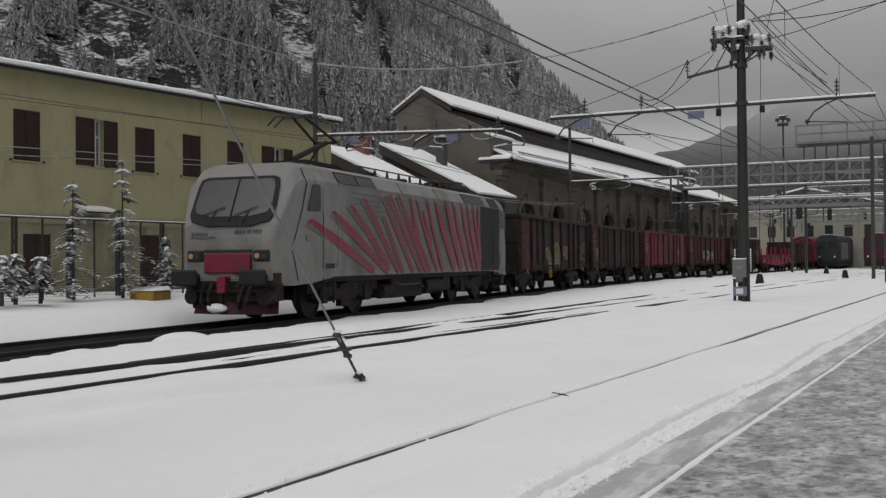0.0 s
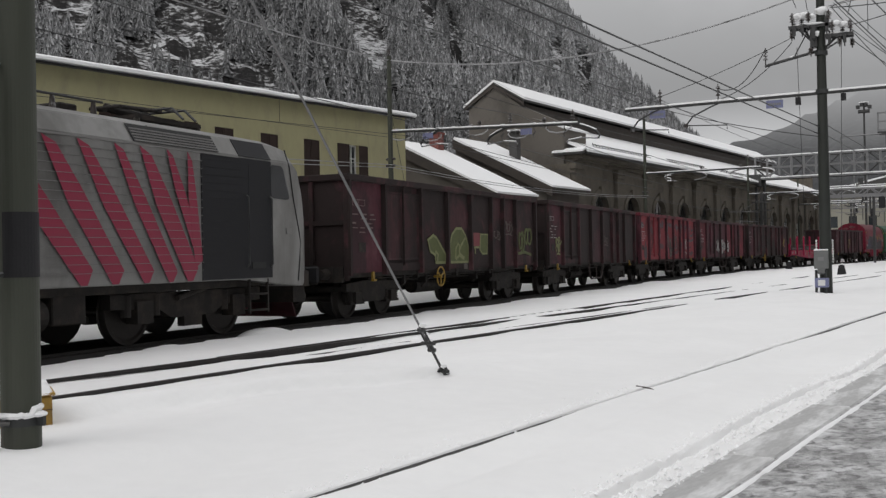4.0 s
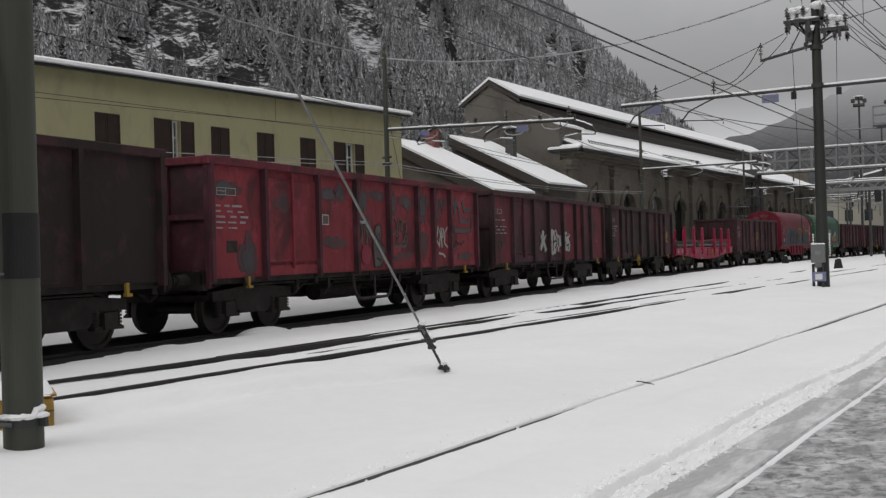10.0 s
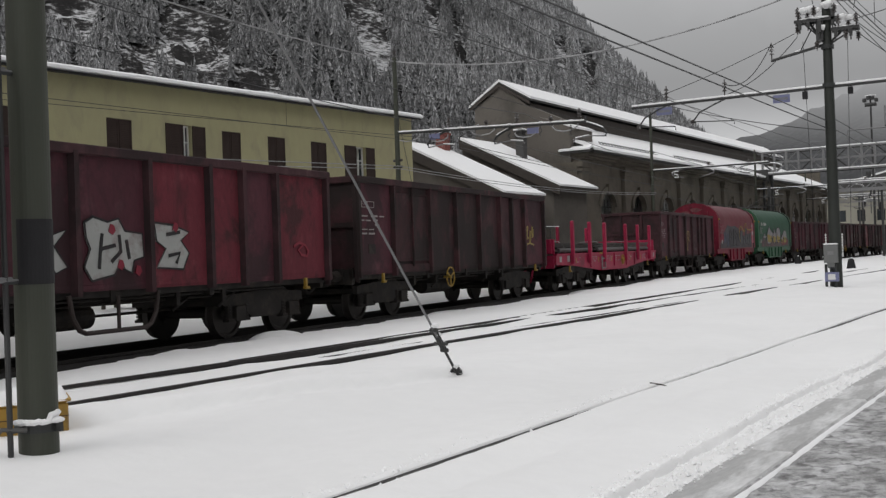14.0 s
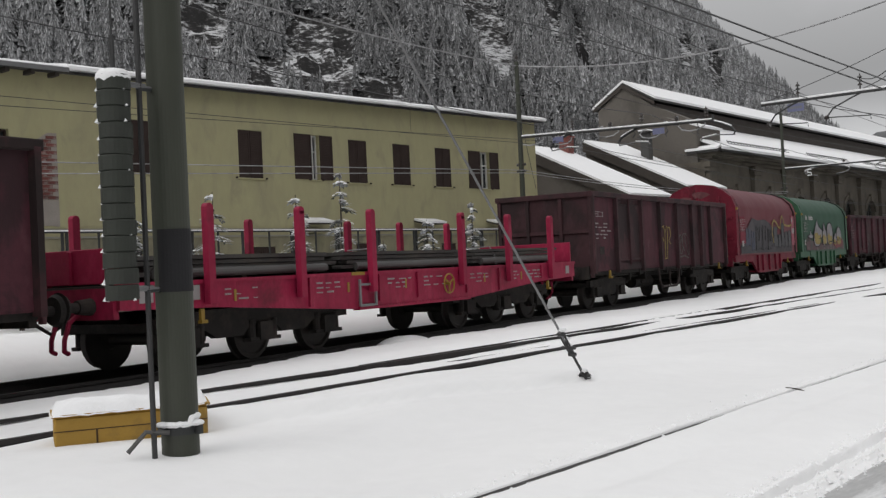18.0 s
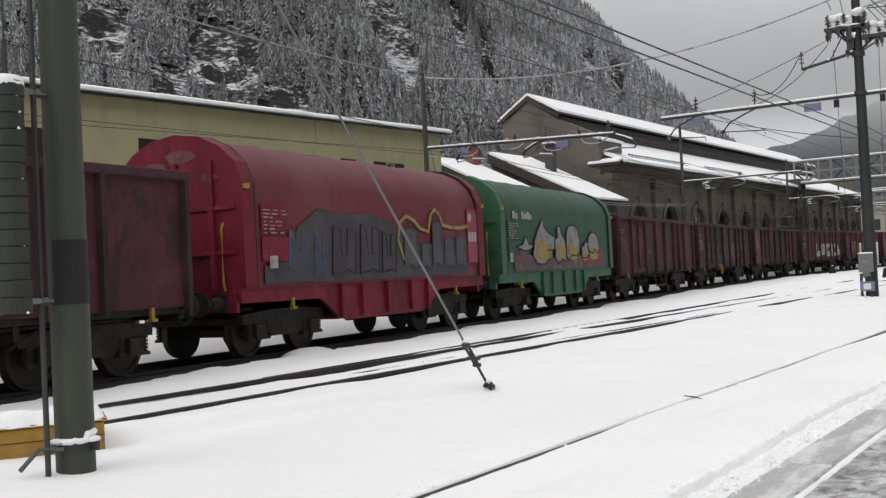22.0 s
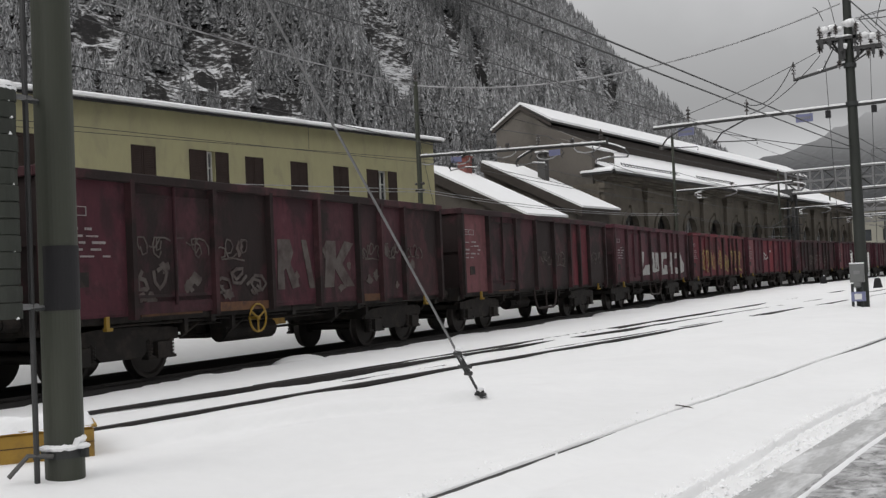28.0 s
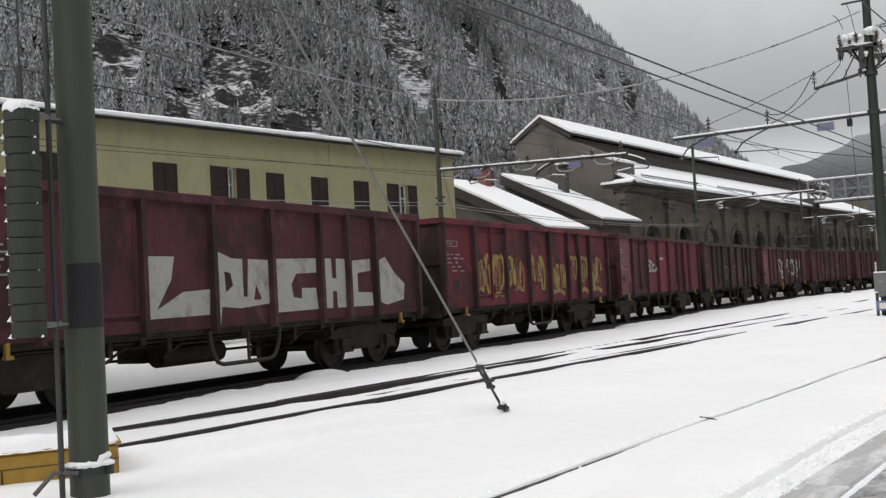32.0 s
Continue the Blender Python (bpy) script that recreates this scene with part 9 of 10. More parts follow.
strokes(w, scribble(35, 4), 5.7, 1.75, 1.3, 0.4, 0.032, "ghost", "faded pale tag")
strokes(w, scribble(36, 3), 7.35, 1.75, 1.0, 0.4, 0.032, "ghost", "faded pale tag")
strokes(w, scribble(37, 4), 11.1, 1.75, 1.2, 0.4, 0.032, "ghost", "faded pale tag")
piece(w, [(0, 0), (0, 1), (1, 0.9), (1, 0)], 2.5, 1.02, 1.2, 0.16, "rust", None, "rusty worn strip above the sill")
w = tail[3]
# broad white block letters, cut by the posts
for y0, sy, pts in ((3.95, 1.48, [(0.0, 1.0), (0.42, 1.0), (0.36, 0.62), (0.12, 0.14), (0.55, 0.42), (1.0, 0.45), (0.98, 0.02), (0.02, 0.0)]),
                    (5.58, 1.5, [(0.0, 1.12), (0.3, 0.98), (1.0, 0.96), (1.0, 0.16), (0.45, 0.1), (0.1, 0.14), (0.06, -0.2), (0.0, -0.2)]),
                    (7.24, 1.42, [(0.0, 0.98), (0.98, 1.0), (0.98, 0.72), (0.5, 0.7), (0.38, 0.5), (0.42, 0.25), (0.62, 0.22), (0.62, 0.42), (0.96, 0.42), (1.0, 0.0), (0.05, -0.02)]),
                    (8.84, 0.84, [(0.0, 1.0), (0.4, 1.0), (0.42, 0.6), (0.6, 0.6), (0.62, 1.0), (1.0, 1.0), (1.0, 0.0), (0.62, 0.0), (0.6, 0.34), (0.42, 0.34), (0.4, 0.0), (0.0, 0.0)]),
                    (9.82, 0.95, [(0.0, 0.95), (0.9, 1.0), (0.9, 0.75), (0.35, 0.7), (0.35, 0.3), (0.95, 0.28), (0.98, 0.0), (0.0, 0.0)]),
                    (10.95, 1.25, [(0.0, 0.95), (0.3, 1.05), (0.6, 0.7), (0.95, 0.45), (0.9, 0.1), (0.3, 0.0), (0.0, 0.1)])):
    piece(w, pts, y0, 1.25, sy, 0.98, "white", None, "broad white block letter")
SPRAY["maroon"] = PAINT["maroon"]
for y0, sy, pts in ((5.58, 1.5, [(0.16, 0.75), (0.26, 0.72), (0.3, 0.5), (0.18, 0.4)]), (5.58, 1.5, [(0.5, 0.98), (0.6, 0.98), (0.56, 0.3), (0.5, 0.3)]), (5.58, 1.5, [(0.74, 0.5), (0.84, 0.24), (0.7, 0.24)])):
    piece(w, pts, y0, 1.25, sy, 0.98, "maroon", None, "gap in the white letter", NEAR - 0.04)
w = tail[4]
for i, y in enumerate((2.0, 2.95, 4.0, 5.7, 7.3, 8.9, 9.95, 11.0)):
    wide = 0.78 if i in (0, 1, 5, 6) else 1.3
    strokes(w, scribble(400 + i, 3 if wide > 1 else 2), y + 0.08, 1.4, wide * 0.85, 0.95, 0.13, "yellow", "worn yellow sprayed letter")
    piece(w, smear(420 + i), y + 0.1, 1.5, wide * 0.6, 0.6, "yellow", None, "worn yellow sprayed letter", NEAR - 0.054)
    strokes(w, scribble(40 + i, 2), y + 0.15 * wide, 1.5, wide * 0.6, 0.8, 0.05, "rosy", "dull red sprayed line", NEAR - 0.034)
w = tail[5]
strokes(w, scribble(51, 3), 4.1, 1.9, 2.6, 0.5, 0.11, "white", "sprayed white tag")
w = tail[6]
strokes(w, scribble(52, 6), 5.0, 1.3, 6.0, 0.8, 0.10, "pale", "sprayed pale tag")
w = tail[7]
strokes(w, scribble(53, 6), 4.5, 1.35, 6.5, 1.1, 0.13, "white", "sprayed white tag")
w = tail[8]
strokes(w, scribble(54, 5), 3.0, 1.35, 6.5, 0.7, 0.09, "pale", "sprayed pale tag")


# -- red bogie flat wagon with stakes --
def flat_wagon(offset):
    L = 15.3
    v = thing("flat_wagon", "crimson bogie flat wagon with stakes carrying steel bars", "wagon")
    C = PAINT["crimson"]
    # fish-bellied side sills
    for s, name in ((1, "side_sill"), (-1, "side_sill")):
        bm = geo()
        prism(bm, [(0.0, 0.98), (0.0, 1.34), (L, 1.34), (L, 0.98), (L - 2.0, 0.92), (L - 5.6, 0.68), (5.6, 0.68), (2.0, 0.92)], s * (NEAR - 0.10), s * (NEAR - 0.03))
        prism(bm, [(0.0, 1.30), (0.0, 1.36), (L, 1.36), (L, 1.30)], s * (NEAR - 0.14), s * NEAR)
        prism(bm, [(5.6, 0.66), (5.6, 0.71), (L - 5.6, 0.71), (L - 5.6, 0.66)], s * (NEAR - 0.14), s * (NEAR + 0.01))
        for y in (1.9, 4.2, 6.3, 7.65, 9.6, 11.1, 13.3):
            box(bm, s * (NEAR - 0.03), s * (NEAR + 0.015), y - 0.035, y + 0.035, 1.0 if y < 4 or y > L - 4 else 0.8, 1.30)
        part(name, bm, C, v)
    bm = geo()
    box(bm, -NEAR + 0.14, NEAR - 0.14, 0.0, L, 1.27, 1.33)
    part("deck", bm, TIMBER_LOAD, v, "dark timber deck")
    for y, t in ((0.0, 0), (L, 180)):
        bm = geo()
        box(bm, -NEAR + 0.1, NEAR - 0.1, -0.06, 0.04, 0.86, 1.3)
        part("headstock", bm, C, v, m=pose(0, y, 0, 0, 0, t))
        bm = geo()
        box(bm, -NEAR + 0.1, NEAR - 0.1, 0.02, 0.09, 1.36, 1.86)
        for x in (-1.2, -0.4, 0.4, 1.2):
            box(bm, x - 0.04, x + 0.04, -0.03, 0.02, 1.36, 1.84)
        soften(bm, 0.01)
        part("end_flap", bm, C, v, "crimson end flap", m=pose(0, y, 0, 0, 0, t))
    # stakes with rounded heads
    bm = geo()
    box(bm, -0.06, 0.06, -0.075, 0.075, 0.98, 2.44)
    rod(bm, (-0.06, 0, 2.44), (0.06, 0, 2.44), 0.075, n=14)
    soften(bm, 0.006)
    stake = to_mesh("stake", bm, C)
    for y in (1.7, 3.9, 6.0, 9.35, 11.5, 13.75):
        for s in (1, -1):
            part("stake", stake, None, v, m=pose(s * (NEAR + 0.055), y, 0))
    # bundles of bars on bearers
    rnd = random.Random(9)
    for y0, y1 in ((0.5, 5.2), (5.5, 10.0), (10.3, 14.6)):
        for y in (y0 + 0.5, (y0 + y1) / 2, y1 - 0.5):
            bm = geo()
            box(bm, -1.15, 1.15, y - 0.06, y + 0.06, 1.335, 1.43)
            part("bearer", bm, TIMBER_LOAD, v)
        bm = geo()
        box(bm, -0.11, 0.11, 0.1, y1 - y0 - 0.1, 0.0, 0.062)
        bar = to_mesh("steel_bar", bm, TIMBER_LOAD)
        for layer in range(4):
            for k in range(9):
                part("steel_bar", bar, None, v, m=pose(-1.1 + k * 0.275 + rnd.uniform(-0.02, 0.02), y0 + rnd.uniform(-0.2, 0.2), 1.435 + layer * 0.08))
        bm = geo()
        rod(bm, (1.22, y0 + 0.3, 1.47), (1.22, y1 - 0.3, 1.47), 0.075, n=12)
        part("pipe", bm, PIPE_GREY, v, "long grey pipe")
        bm = geo()
        chain(bm, [(1.3, y0 + 0.9, 1.38), (1.2, y0 + 1.0, 1.62), (0.9, y0 + 1.35, 1.80), (0.2, y0 + 1.5, 1.79)], 0.014)
        part("strap", bm, STEEL_LIGHT, v)
    part("handwheel", OPEN["handwheel"], None, v, "yellow brake handwheel", m=pose(NEAR + 0.06, 8.75, 1.03) @ Matrix.Diagonal((1, 0.8, 0.8, 1)))
    bm = geo()
    for y in (-0.25, 0.25):
        box(bm, 0, 0.03, y - 0.025, y + 0.025, 0.72, 1.22)
    for z in (0.72, 1.1):
        box(bm, 0.002, 0.028, -0.225, 0.225, z, z + 0.045)
    part("step", bm, STEEL_LIGHT, v, m=pose(NEAR + 0.02, 5.85, 0))
    for y, w, h in ((0.35, 0.26, 0.2), (1.25, 0.3, 0.22), (14.75, 0.2, 0.2)):
        bm = geo()
        box(bm, NEAR - 0.03, NEAR - 0.02, y, y + w, 1.06, 1.06 + h)
        part("data_plate", bm, WHITE_MARK, v, "pale data plate")
    for k, y in enumerate((2.1, 4.4, 6.6, 7.9, 9.8, 11.5, 12.6)):
        lettering(v, y, 1.18, 3, WHITE_MARK, x=NEAR - 0.018, scale=0.8, seed=60 + k)
    for y in (2.3, 5.3, 7.2, 10.4, 12.2):
        bm = geo()
        box(bm, NEAR - 0.028, NEAR - 0.016, y, y + 0.05, 1.0, 1.18)
        part("jack_mark", bm, HANDWHEEL, v, "small yellow jacking mark")
    bm = geo()
    box(bm, NEAR - 0.03, NEAR + 0.012, 5.4, 5.8, 1.3, 1.36)
    part("load_mark", bm, HANDWHEEL, v, "yellow load mark")
    for y in (1.6, 13.7):
        part("tow_hook", OPEN["hook"], None, v, "yellow tow hook", m=pose(NEAR - 0.05, y, 0.86))
    running_gear(v, L, 8.6, 1.05, "long_bogie", (-1.73, 0.0, 1.73))
    # red brake hoses hanging from the headstocks
    for y, s in ((0.0, -1), (L, 1)):
        for x in (0.35, 0.62):
            bm = geo()
            chain(bm, [(x, y + s * 0.05, 0.95), (x, y + s * 0.22, 0.84), (x - 0.02, y + s * 0.30, 0.60), (x - 0.08, y + s * 0.26, 0.44), (x - 0.14, y + s * 0.14, 0.40)], 0.035)
            part("brake_hose", bm, C, v, "red brake hose")
    VEHICLES.append((v, offset, L))


flat_wagon(70.2)


# -- telescopic-hood coil wagons --
def hood_outline(grow=0.0):
    g = grow
    return [(-NEAR - g, 1.28), (-NEAR - g, 3.15), (-1.28 - g, 3.52 + g), (-0.98, 3.82 + g), (-0.55, 4.02 + g), (0, 4.1 + g), (0.55, 4.02 + g), (0.98, 3.82 + g), (1.28 + g, 3.52 + g), (NEAR + g, 3.15), (NEAR + g, 1.28)]


def hood_wagon(offset, cloth, frame, label, art):
    L = 10.5
    v = thing("hood_wagon", label, "wagon", "coil wagons with telescopic hoods")
    # tarpaulin hood with faint hoops
    bm = geo()
    prof = hood_outline()
    ys = spaced([(0.32, 0.42), (L - 0.32, 1)])
    rings = []
    for i, y in enumerate(ys):
        sag = 0.0 if i % 3 == 0 else -0.018
        rings.append([bm.verts.new((x * (1 + sag * 0.5), y, z + (sag if z > 3 else 0))) for x, z in prof])
    for p, q in zip(rings[:-1], rings[1:]):
        for k in range(len(prof) - 1):
            bm.faces.new((p[k], q[k], q[k + 1], p[k + 1]))
    part("hood", bm, PAINT[cloth], v, "taut tarpaulin hood", smooth=True)
    for y in (0.36, L - 0.36):
        bm = geo()
        chain(bm, [(x, y, z) for x, z in hood_outline(0.02)], 0.028, n=5)
        part("hood_seal", bm, RUBBER, v, "black rubber seal")
    # end bulkheads, stepped
    for y, s in ((0.0, 1), (L, -1)):
        bm = geo()
        a, b = (y, y + 0.34 * s)
        pts = hood_outline(0.035)
        f = [bm.verts.new((x, a, z)) for x, z in pts]
        g = [bm.verts.new((x, b, z)) for x, z in pts]
        bm.faces.new(f), bm.faces.new(g)
        for k in range(len(pts)):
            bm.faces.new((f[k], f[(k + 1) % len(pts)], g[(k + 1) % len(pts)], g[k]))
        bulkhead = part("bulkhead", bm, PAINT[frame], v)
        for x in (-0.8, 0, 0.8):
            bm = geo()
            box(bm, x - 0.05, x + 0.05, a - 0.06 * s, a, 1.3, 3.6)
            part("stiffener", bm, PAINT[frame], bulkhead)
        for z in (1.9, 2.7):
            bm = geo()
            box(bm, -1.3, 1.3, a - 0.045 * s, a, z, z + 0.08)
            part("stiffener", bm, PAINT[frame], bulkhead)
        bm = geo()
        chain(bm, [(1.1, y - 0.12 * s, 1.25), (1.1, y - 0.16 * s, 1.4), (1.1, y - 0.16 * s, 2.35), (1.1, y - 0.1 * s, 2.45)], 0.022)
        part("grab_rail", bm, HANDWHEEL, v, "yellow grab rail")
        bm = geo()
        box(bm, NEAR - 0.02, NEAR + 0.09, y + (0.02 if s > 0 else -0.16), y + (0.16 if s > 0 else -0.02), 3.05, 3.14)
        part("hood_latch", bm, HANDWHEEL, v, "yellow hood latch")
    # frame with deep middle well
    bm = geo()
    for s in (1, -1):
        prism(bm, [(0.0, 1.02), (0.0, 1.29), (L, 1.29), (L, 1.02), (7.9, 1.0), (7.3, 0.62), (6.9, 0.52), (3.6, 0.52), (3.2, 0.62), (2.6, 1.0)], s * (NEAR - 0.14), s * (NEAR - 0.06))
    box(bm, -NEAR + 0.14, NEAR - 0.14, 0.0, L, 1.18, 1.28)
    box(bm, -NEAR + 0.14, NEAR - 0.14, 3.3, 7.2, 0.55, 0.62)
    for y in (0.03, L - 0.03):
        box(bm, -1.25, 1.25, y - 0.05, y + 0.05, 0.86, 1.2)
    part("frame", bm, PAINT[frame], v)
    bm = geo()
    box(bm, NEAR - 0.06, NEAR + 0.02, -0.05, 0.05, 0.6, 1.26)
    rib = to_mesh("frame_rib", bm, PAINT[frame])
    for y in (3.3, 4.15, 5.25, 6.35, 7.2):
        part("frame_rib", rib, None, v, m=pose(0, y, 0))
    for y in (1.55, L - 1.7):
        part("tow_hook", OPEN["hook"], None, v, "yellow tow hook", m=pose(NEAR - 0.05, y, 1.0))
    # data panels
    for y, z, w, h in ((0.55, 1.75, 0.85, 0.45), (0.55, 2.3, 0.75, 0.5)):
        bm = geo()
        box(bm, NEAR + 0.012, NEAR + 0.02, y, y + w, z, z + h)
        part("data_panel", bm, PAINT["hood_red" if cloth == "tarp_red" else "tarp_green"], v)
    lettering(v, 0.62, 2.68, 7, WHITE_MARK, x=NEAR + 0.032, scale=0.7, seed=70)
    running_gear(v, L, 7.0)
    art(v)
    VEHICLES.append((v, offset, L))


def sprayed(v, colour, pts, y0, z0, sy, sz, label, lift=0.0):
    bm = geo()
    blob(bm, [(y0 + a * sy, z0 + b * sz) for a, b in pts], x=NEAR + 0.014 + lift, t=0.006)
    part("graffiti", bm, SPRAY[colour], v, label)


def red_art(v):
    X = NEAR + 0.014
    edge = [(0.0, 0.0), (0.0, 0.22), (0.1, 0.3), (0.12, 0.72), (0.2, 0.98), (0.3, 0.92), (0.42, 0.96), (0.52, 0.85), (0.58, 0.66), (0.62, 0.55), (0.7, 0.5), (0.84, 0.62), (0.95, 0.6), (0.95, 0.0)]
    sprayed(v, "slate", edge, 0.6, 1.34, 9.3, 1.45, "dark slate sprayed background")
    for i, (a, b, c, z) in enumerate(((1.35, 0.75, 0.75, 1.62), (2.25, 0.5, 0.85, 1.42), (2.9, 1.0, 1.0, 1.45), (4.0, 0.9, 1.05, 1.45), (4.95, 0.7, 0.9, 1.45))):
        piece(v, [(0, 0), (0.1, 1), (0.35, 0.9), (0.4, 0.4), (0.6, 0.4), (0.65, 0.95), (1, 0.9), (0.9, 0), (0.6, 0.1), (0.4, 0.05)], a, z, b, c, "blue" if i < 2 else "slate", "black" if i > 1 else None, "sprayed letter", X + 0.006, 0.03)
    for i, (a, b, c) in enumerate(((6.0, 0.8, 0.95), (6.85, 0.55, 0.62), (7.45, 0.62, 1.12), (8.1, 0.65, 0.75), (8.75, 0.65, 0.8))):
        piece(v, [(0, 0.1), (0.05, 0.95), (0.5, 1.0), (0.9, 0.92), (0.75, 0.62), (1, 0.3), (0.8, 0), (0.45, 0.12)], a, 1.5, b, c, "steel", "slate", "steel grey sprayed letter", X + 0.006, 0.035)
    bm = geo()
    ribbon(bm, [(5.95, 1.75), (5.72, 2.2), (5.85, 2.58), (6.15, 2.72), (6.55, 2.62), (6.8, 2.45), (7.25, 2.38), (7.4, 2.78), (7.62, 2.92), (7.9, 2.78), (8.0, 2.55), (8.5, 2.5), (9.0, 2.5), (9.45, 2.55)], 0.085, x=NEAR + 0.03)
    part("graffiti", bm, SPRAY["yellow"], v, "yellow sprayed outline")
    bm = geo()
    box(bm, NEAR + 0.012, NEAR + 0.022, 9.5, 10.1, 1.62, 2.98)
    panel = part("owner_panel", bm, LOCO_STRIPE, v, "bright red owner's panel")
    bm = geo()
    rod(bm, (NEAR + 0.023, 9.65, 2.78), (NEAR + 0.03, 9.65, 2.78), 0.12, n=16)
    part("owner_mark", bm, SPRAY["white"], panel, "white disc")
    for k in range(3):
        bm = geo()
        box(bm, NEAR + 0.023, NEAR + 0.03, 9.56 + k * 0.17, 9.68 + k * 0.17, 2.16, 2.4)
        part("owner_mark", bm, SPRAY["white"], panel, "plain white bar")
    bm = geo()
    box(bm, NEAR + 0.03, NEAR + 0.04, 0.75, 1.0, 1.62, 1.85)
    part("data_plate", bm, SPRAY["white"], v, "small white data plate")
    # chalky scuffs on the leading end panel
    bm = geo()
    for k, (a, z, r) in enumerate(((-0.5, 3.55, 0.22), (0.1, 3.7, 0.28), (0.75, 3.3, 0.15), (-1.0, 3.2, 0.14))):
        plate(bm, [(a + r * (1.2 + 0.3 * math.sin(u * 2.1 + k)) * math.cos(u * 0.7), -0.008, z + r * 0.5 * math.sin(u * 0.7)) for u in range(9)], (0, 1, 0), 0.006)
    part("scuff", bm, PAINT["rose"], v, "chalky worn patches")


def green_art(v):
    X = NEAR + 0.014
    sprayed(v, "taupe", [(0.0, 0.0), (0.0, 0.75), (0.06, 0.9), (0.12, 0.65), (0.2, 0.5), (0.35, 0.45), (0.55, 0.55), (0.75, 0.5), (0.9, 0.85), (1.0, 0.6), (1.0, 0.0)], 0.95, 1.34, 8.5, 0.75, "taupe sprayed background")
    letters = [(2.4, 1.95, 1.4, [(0.0, 0.2), (0.08, 0.5), (0.3, 0.78), (0.48, 1.0), (0.52, 0.82), (0.75, 0.68), (1.0, 0.6), (0.98, 0.32), (0.62, 0.3), (0.72, 0.12), (0.5, 0.0), (0.15, 0.02)]),
               (4.32, 1.1, 1.22, [(0.0, 0.15), (0.02, 0.62), (0.3, 0.68), (0.25, 0.92), (0.45, 1.0), (0.6, 0.8), (0.9, 0.6), (1.0, 0.25), (0.9, 0.05), (0.6, 0.12), (0.3, 0.0)]),
               (5.4, 1.4, 1.25, [(0.0, 0.2), (0.03, 0.7), (0.2, 0.95), (0.55, 1.0), (0.85, 0.9), (1.0, 0.6), (0.95, 0.3), (0.7, 0.18), (0.4, 0.22), (0.15, 0.08)]),
               (6.95, 0.75, 0.75, [(0.0, 0.25), (0.05, 0.8), (0.3, 0.7), (0.55, 0.95), (0.95, 0.9), (1.0, 0.4), (0.6, 0.2)]),
               (7.6, 1.35, 1.05, [(0.0, 0.45), (0.1, 0.8), (0.4, 1.0), (0.7, 0.95), (0.9, 0.75), (1.0, 0.4), (0.75, 0.3), (0.6, 0.45), (0.4, 0.3), (0.2, 0.35)])]
    piece(v, [(0.0, 0.3), (0.1, 0.9), (0.35, 0.75), (0.6, 1.0), (0.9, 0.85), (1.0, 0.4), (0.8, 0.1), (0.3, 0.0)], 6.9, 1.4, 2.4, 0.62, "rosy", None, "orange red sprayed field", X + 0.004)
    piece(v, [(0.0, 0.5), (0.4, 0.62), (0.55, 1.0), (0.7, 0.62), (1.0, 0.55), (0.75, 0.35), (0.5, 0.3)], 1.1, 1.72, 1.4, 0.62, "silver", "black", "sprayed arrow tip", X + 0.008, 0.04)
    for k, (a, b, c, pts) in enumerate(letters):
        piece(v, pts, a, 1.5, b, c, "silver", "black", "silver sprayed letter", X + 0.008 + 0.002 * (k % 2), 0.05)
        # the lower half of each letter is sprayed yellow
        piece(v, [(0.12, 0.46), (0.2, 0.12), (0.5, 0.08), (0.8, 0.14), (0.84, 0.46), (0.6, 0.4), (0.4, 0.52)], a, 1.5, b, c, "yellow", None, "yellow sprayed lower half", X + 0.018)
    for k, y in enumerate((0.95, 1.65)):
        bm = geo()
        for i in range(2 + 2 * k):
            box(bm, NEAR + 0.012, NEAR + 0.02, y + i * 0.21, y + i * 0.21 + 0.17, 2.83, 3.05 if i % 2 == 0 else 2.99)
        part("owner_mark", bm, SPRAY["white"], v, "white owner's mark in plain bars")["kind"] = "stuff"
    bm = geo()
    box(bm, NEAR + 0.02, NEAR + 0.03, 0.62, 0.85, 1.6, 1.85)
    part("data_plate", bm, SPRAY["white"], v, "small white data plate")
    bm = geo()
    box(bm, NEAR - 0.06, NEAR - 0.045, 2.0, 3.4, 1.0, 1.26)
    part("data_board", bm, PAINT["green_frame"], v, "pale green data board")


PAINT["green_frame"] = mat("green_frame_paint", (0.02, 0.085, 0.04), 0.55, 0.2, 2.0, stain=(0.02, 0.04, 0.025), stain_amount=0.4, stain_scale=2)
hood_wagon(101.0, "tarp_red", "hood_red", "red hooded coil wagon sprayed with dark graffiti", red_art)
hood_wagon(112.7, "tarp_green", "green_frame", "green hooded coil wagon with yellow and grey graffiti", green_art)


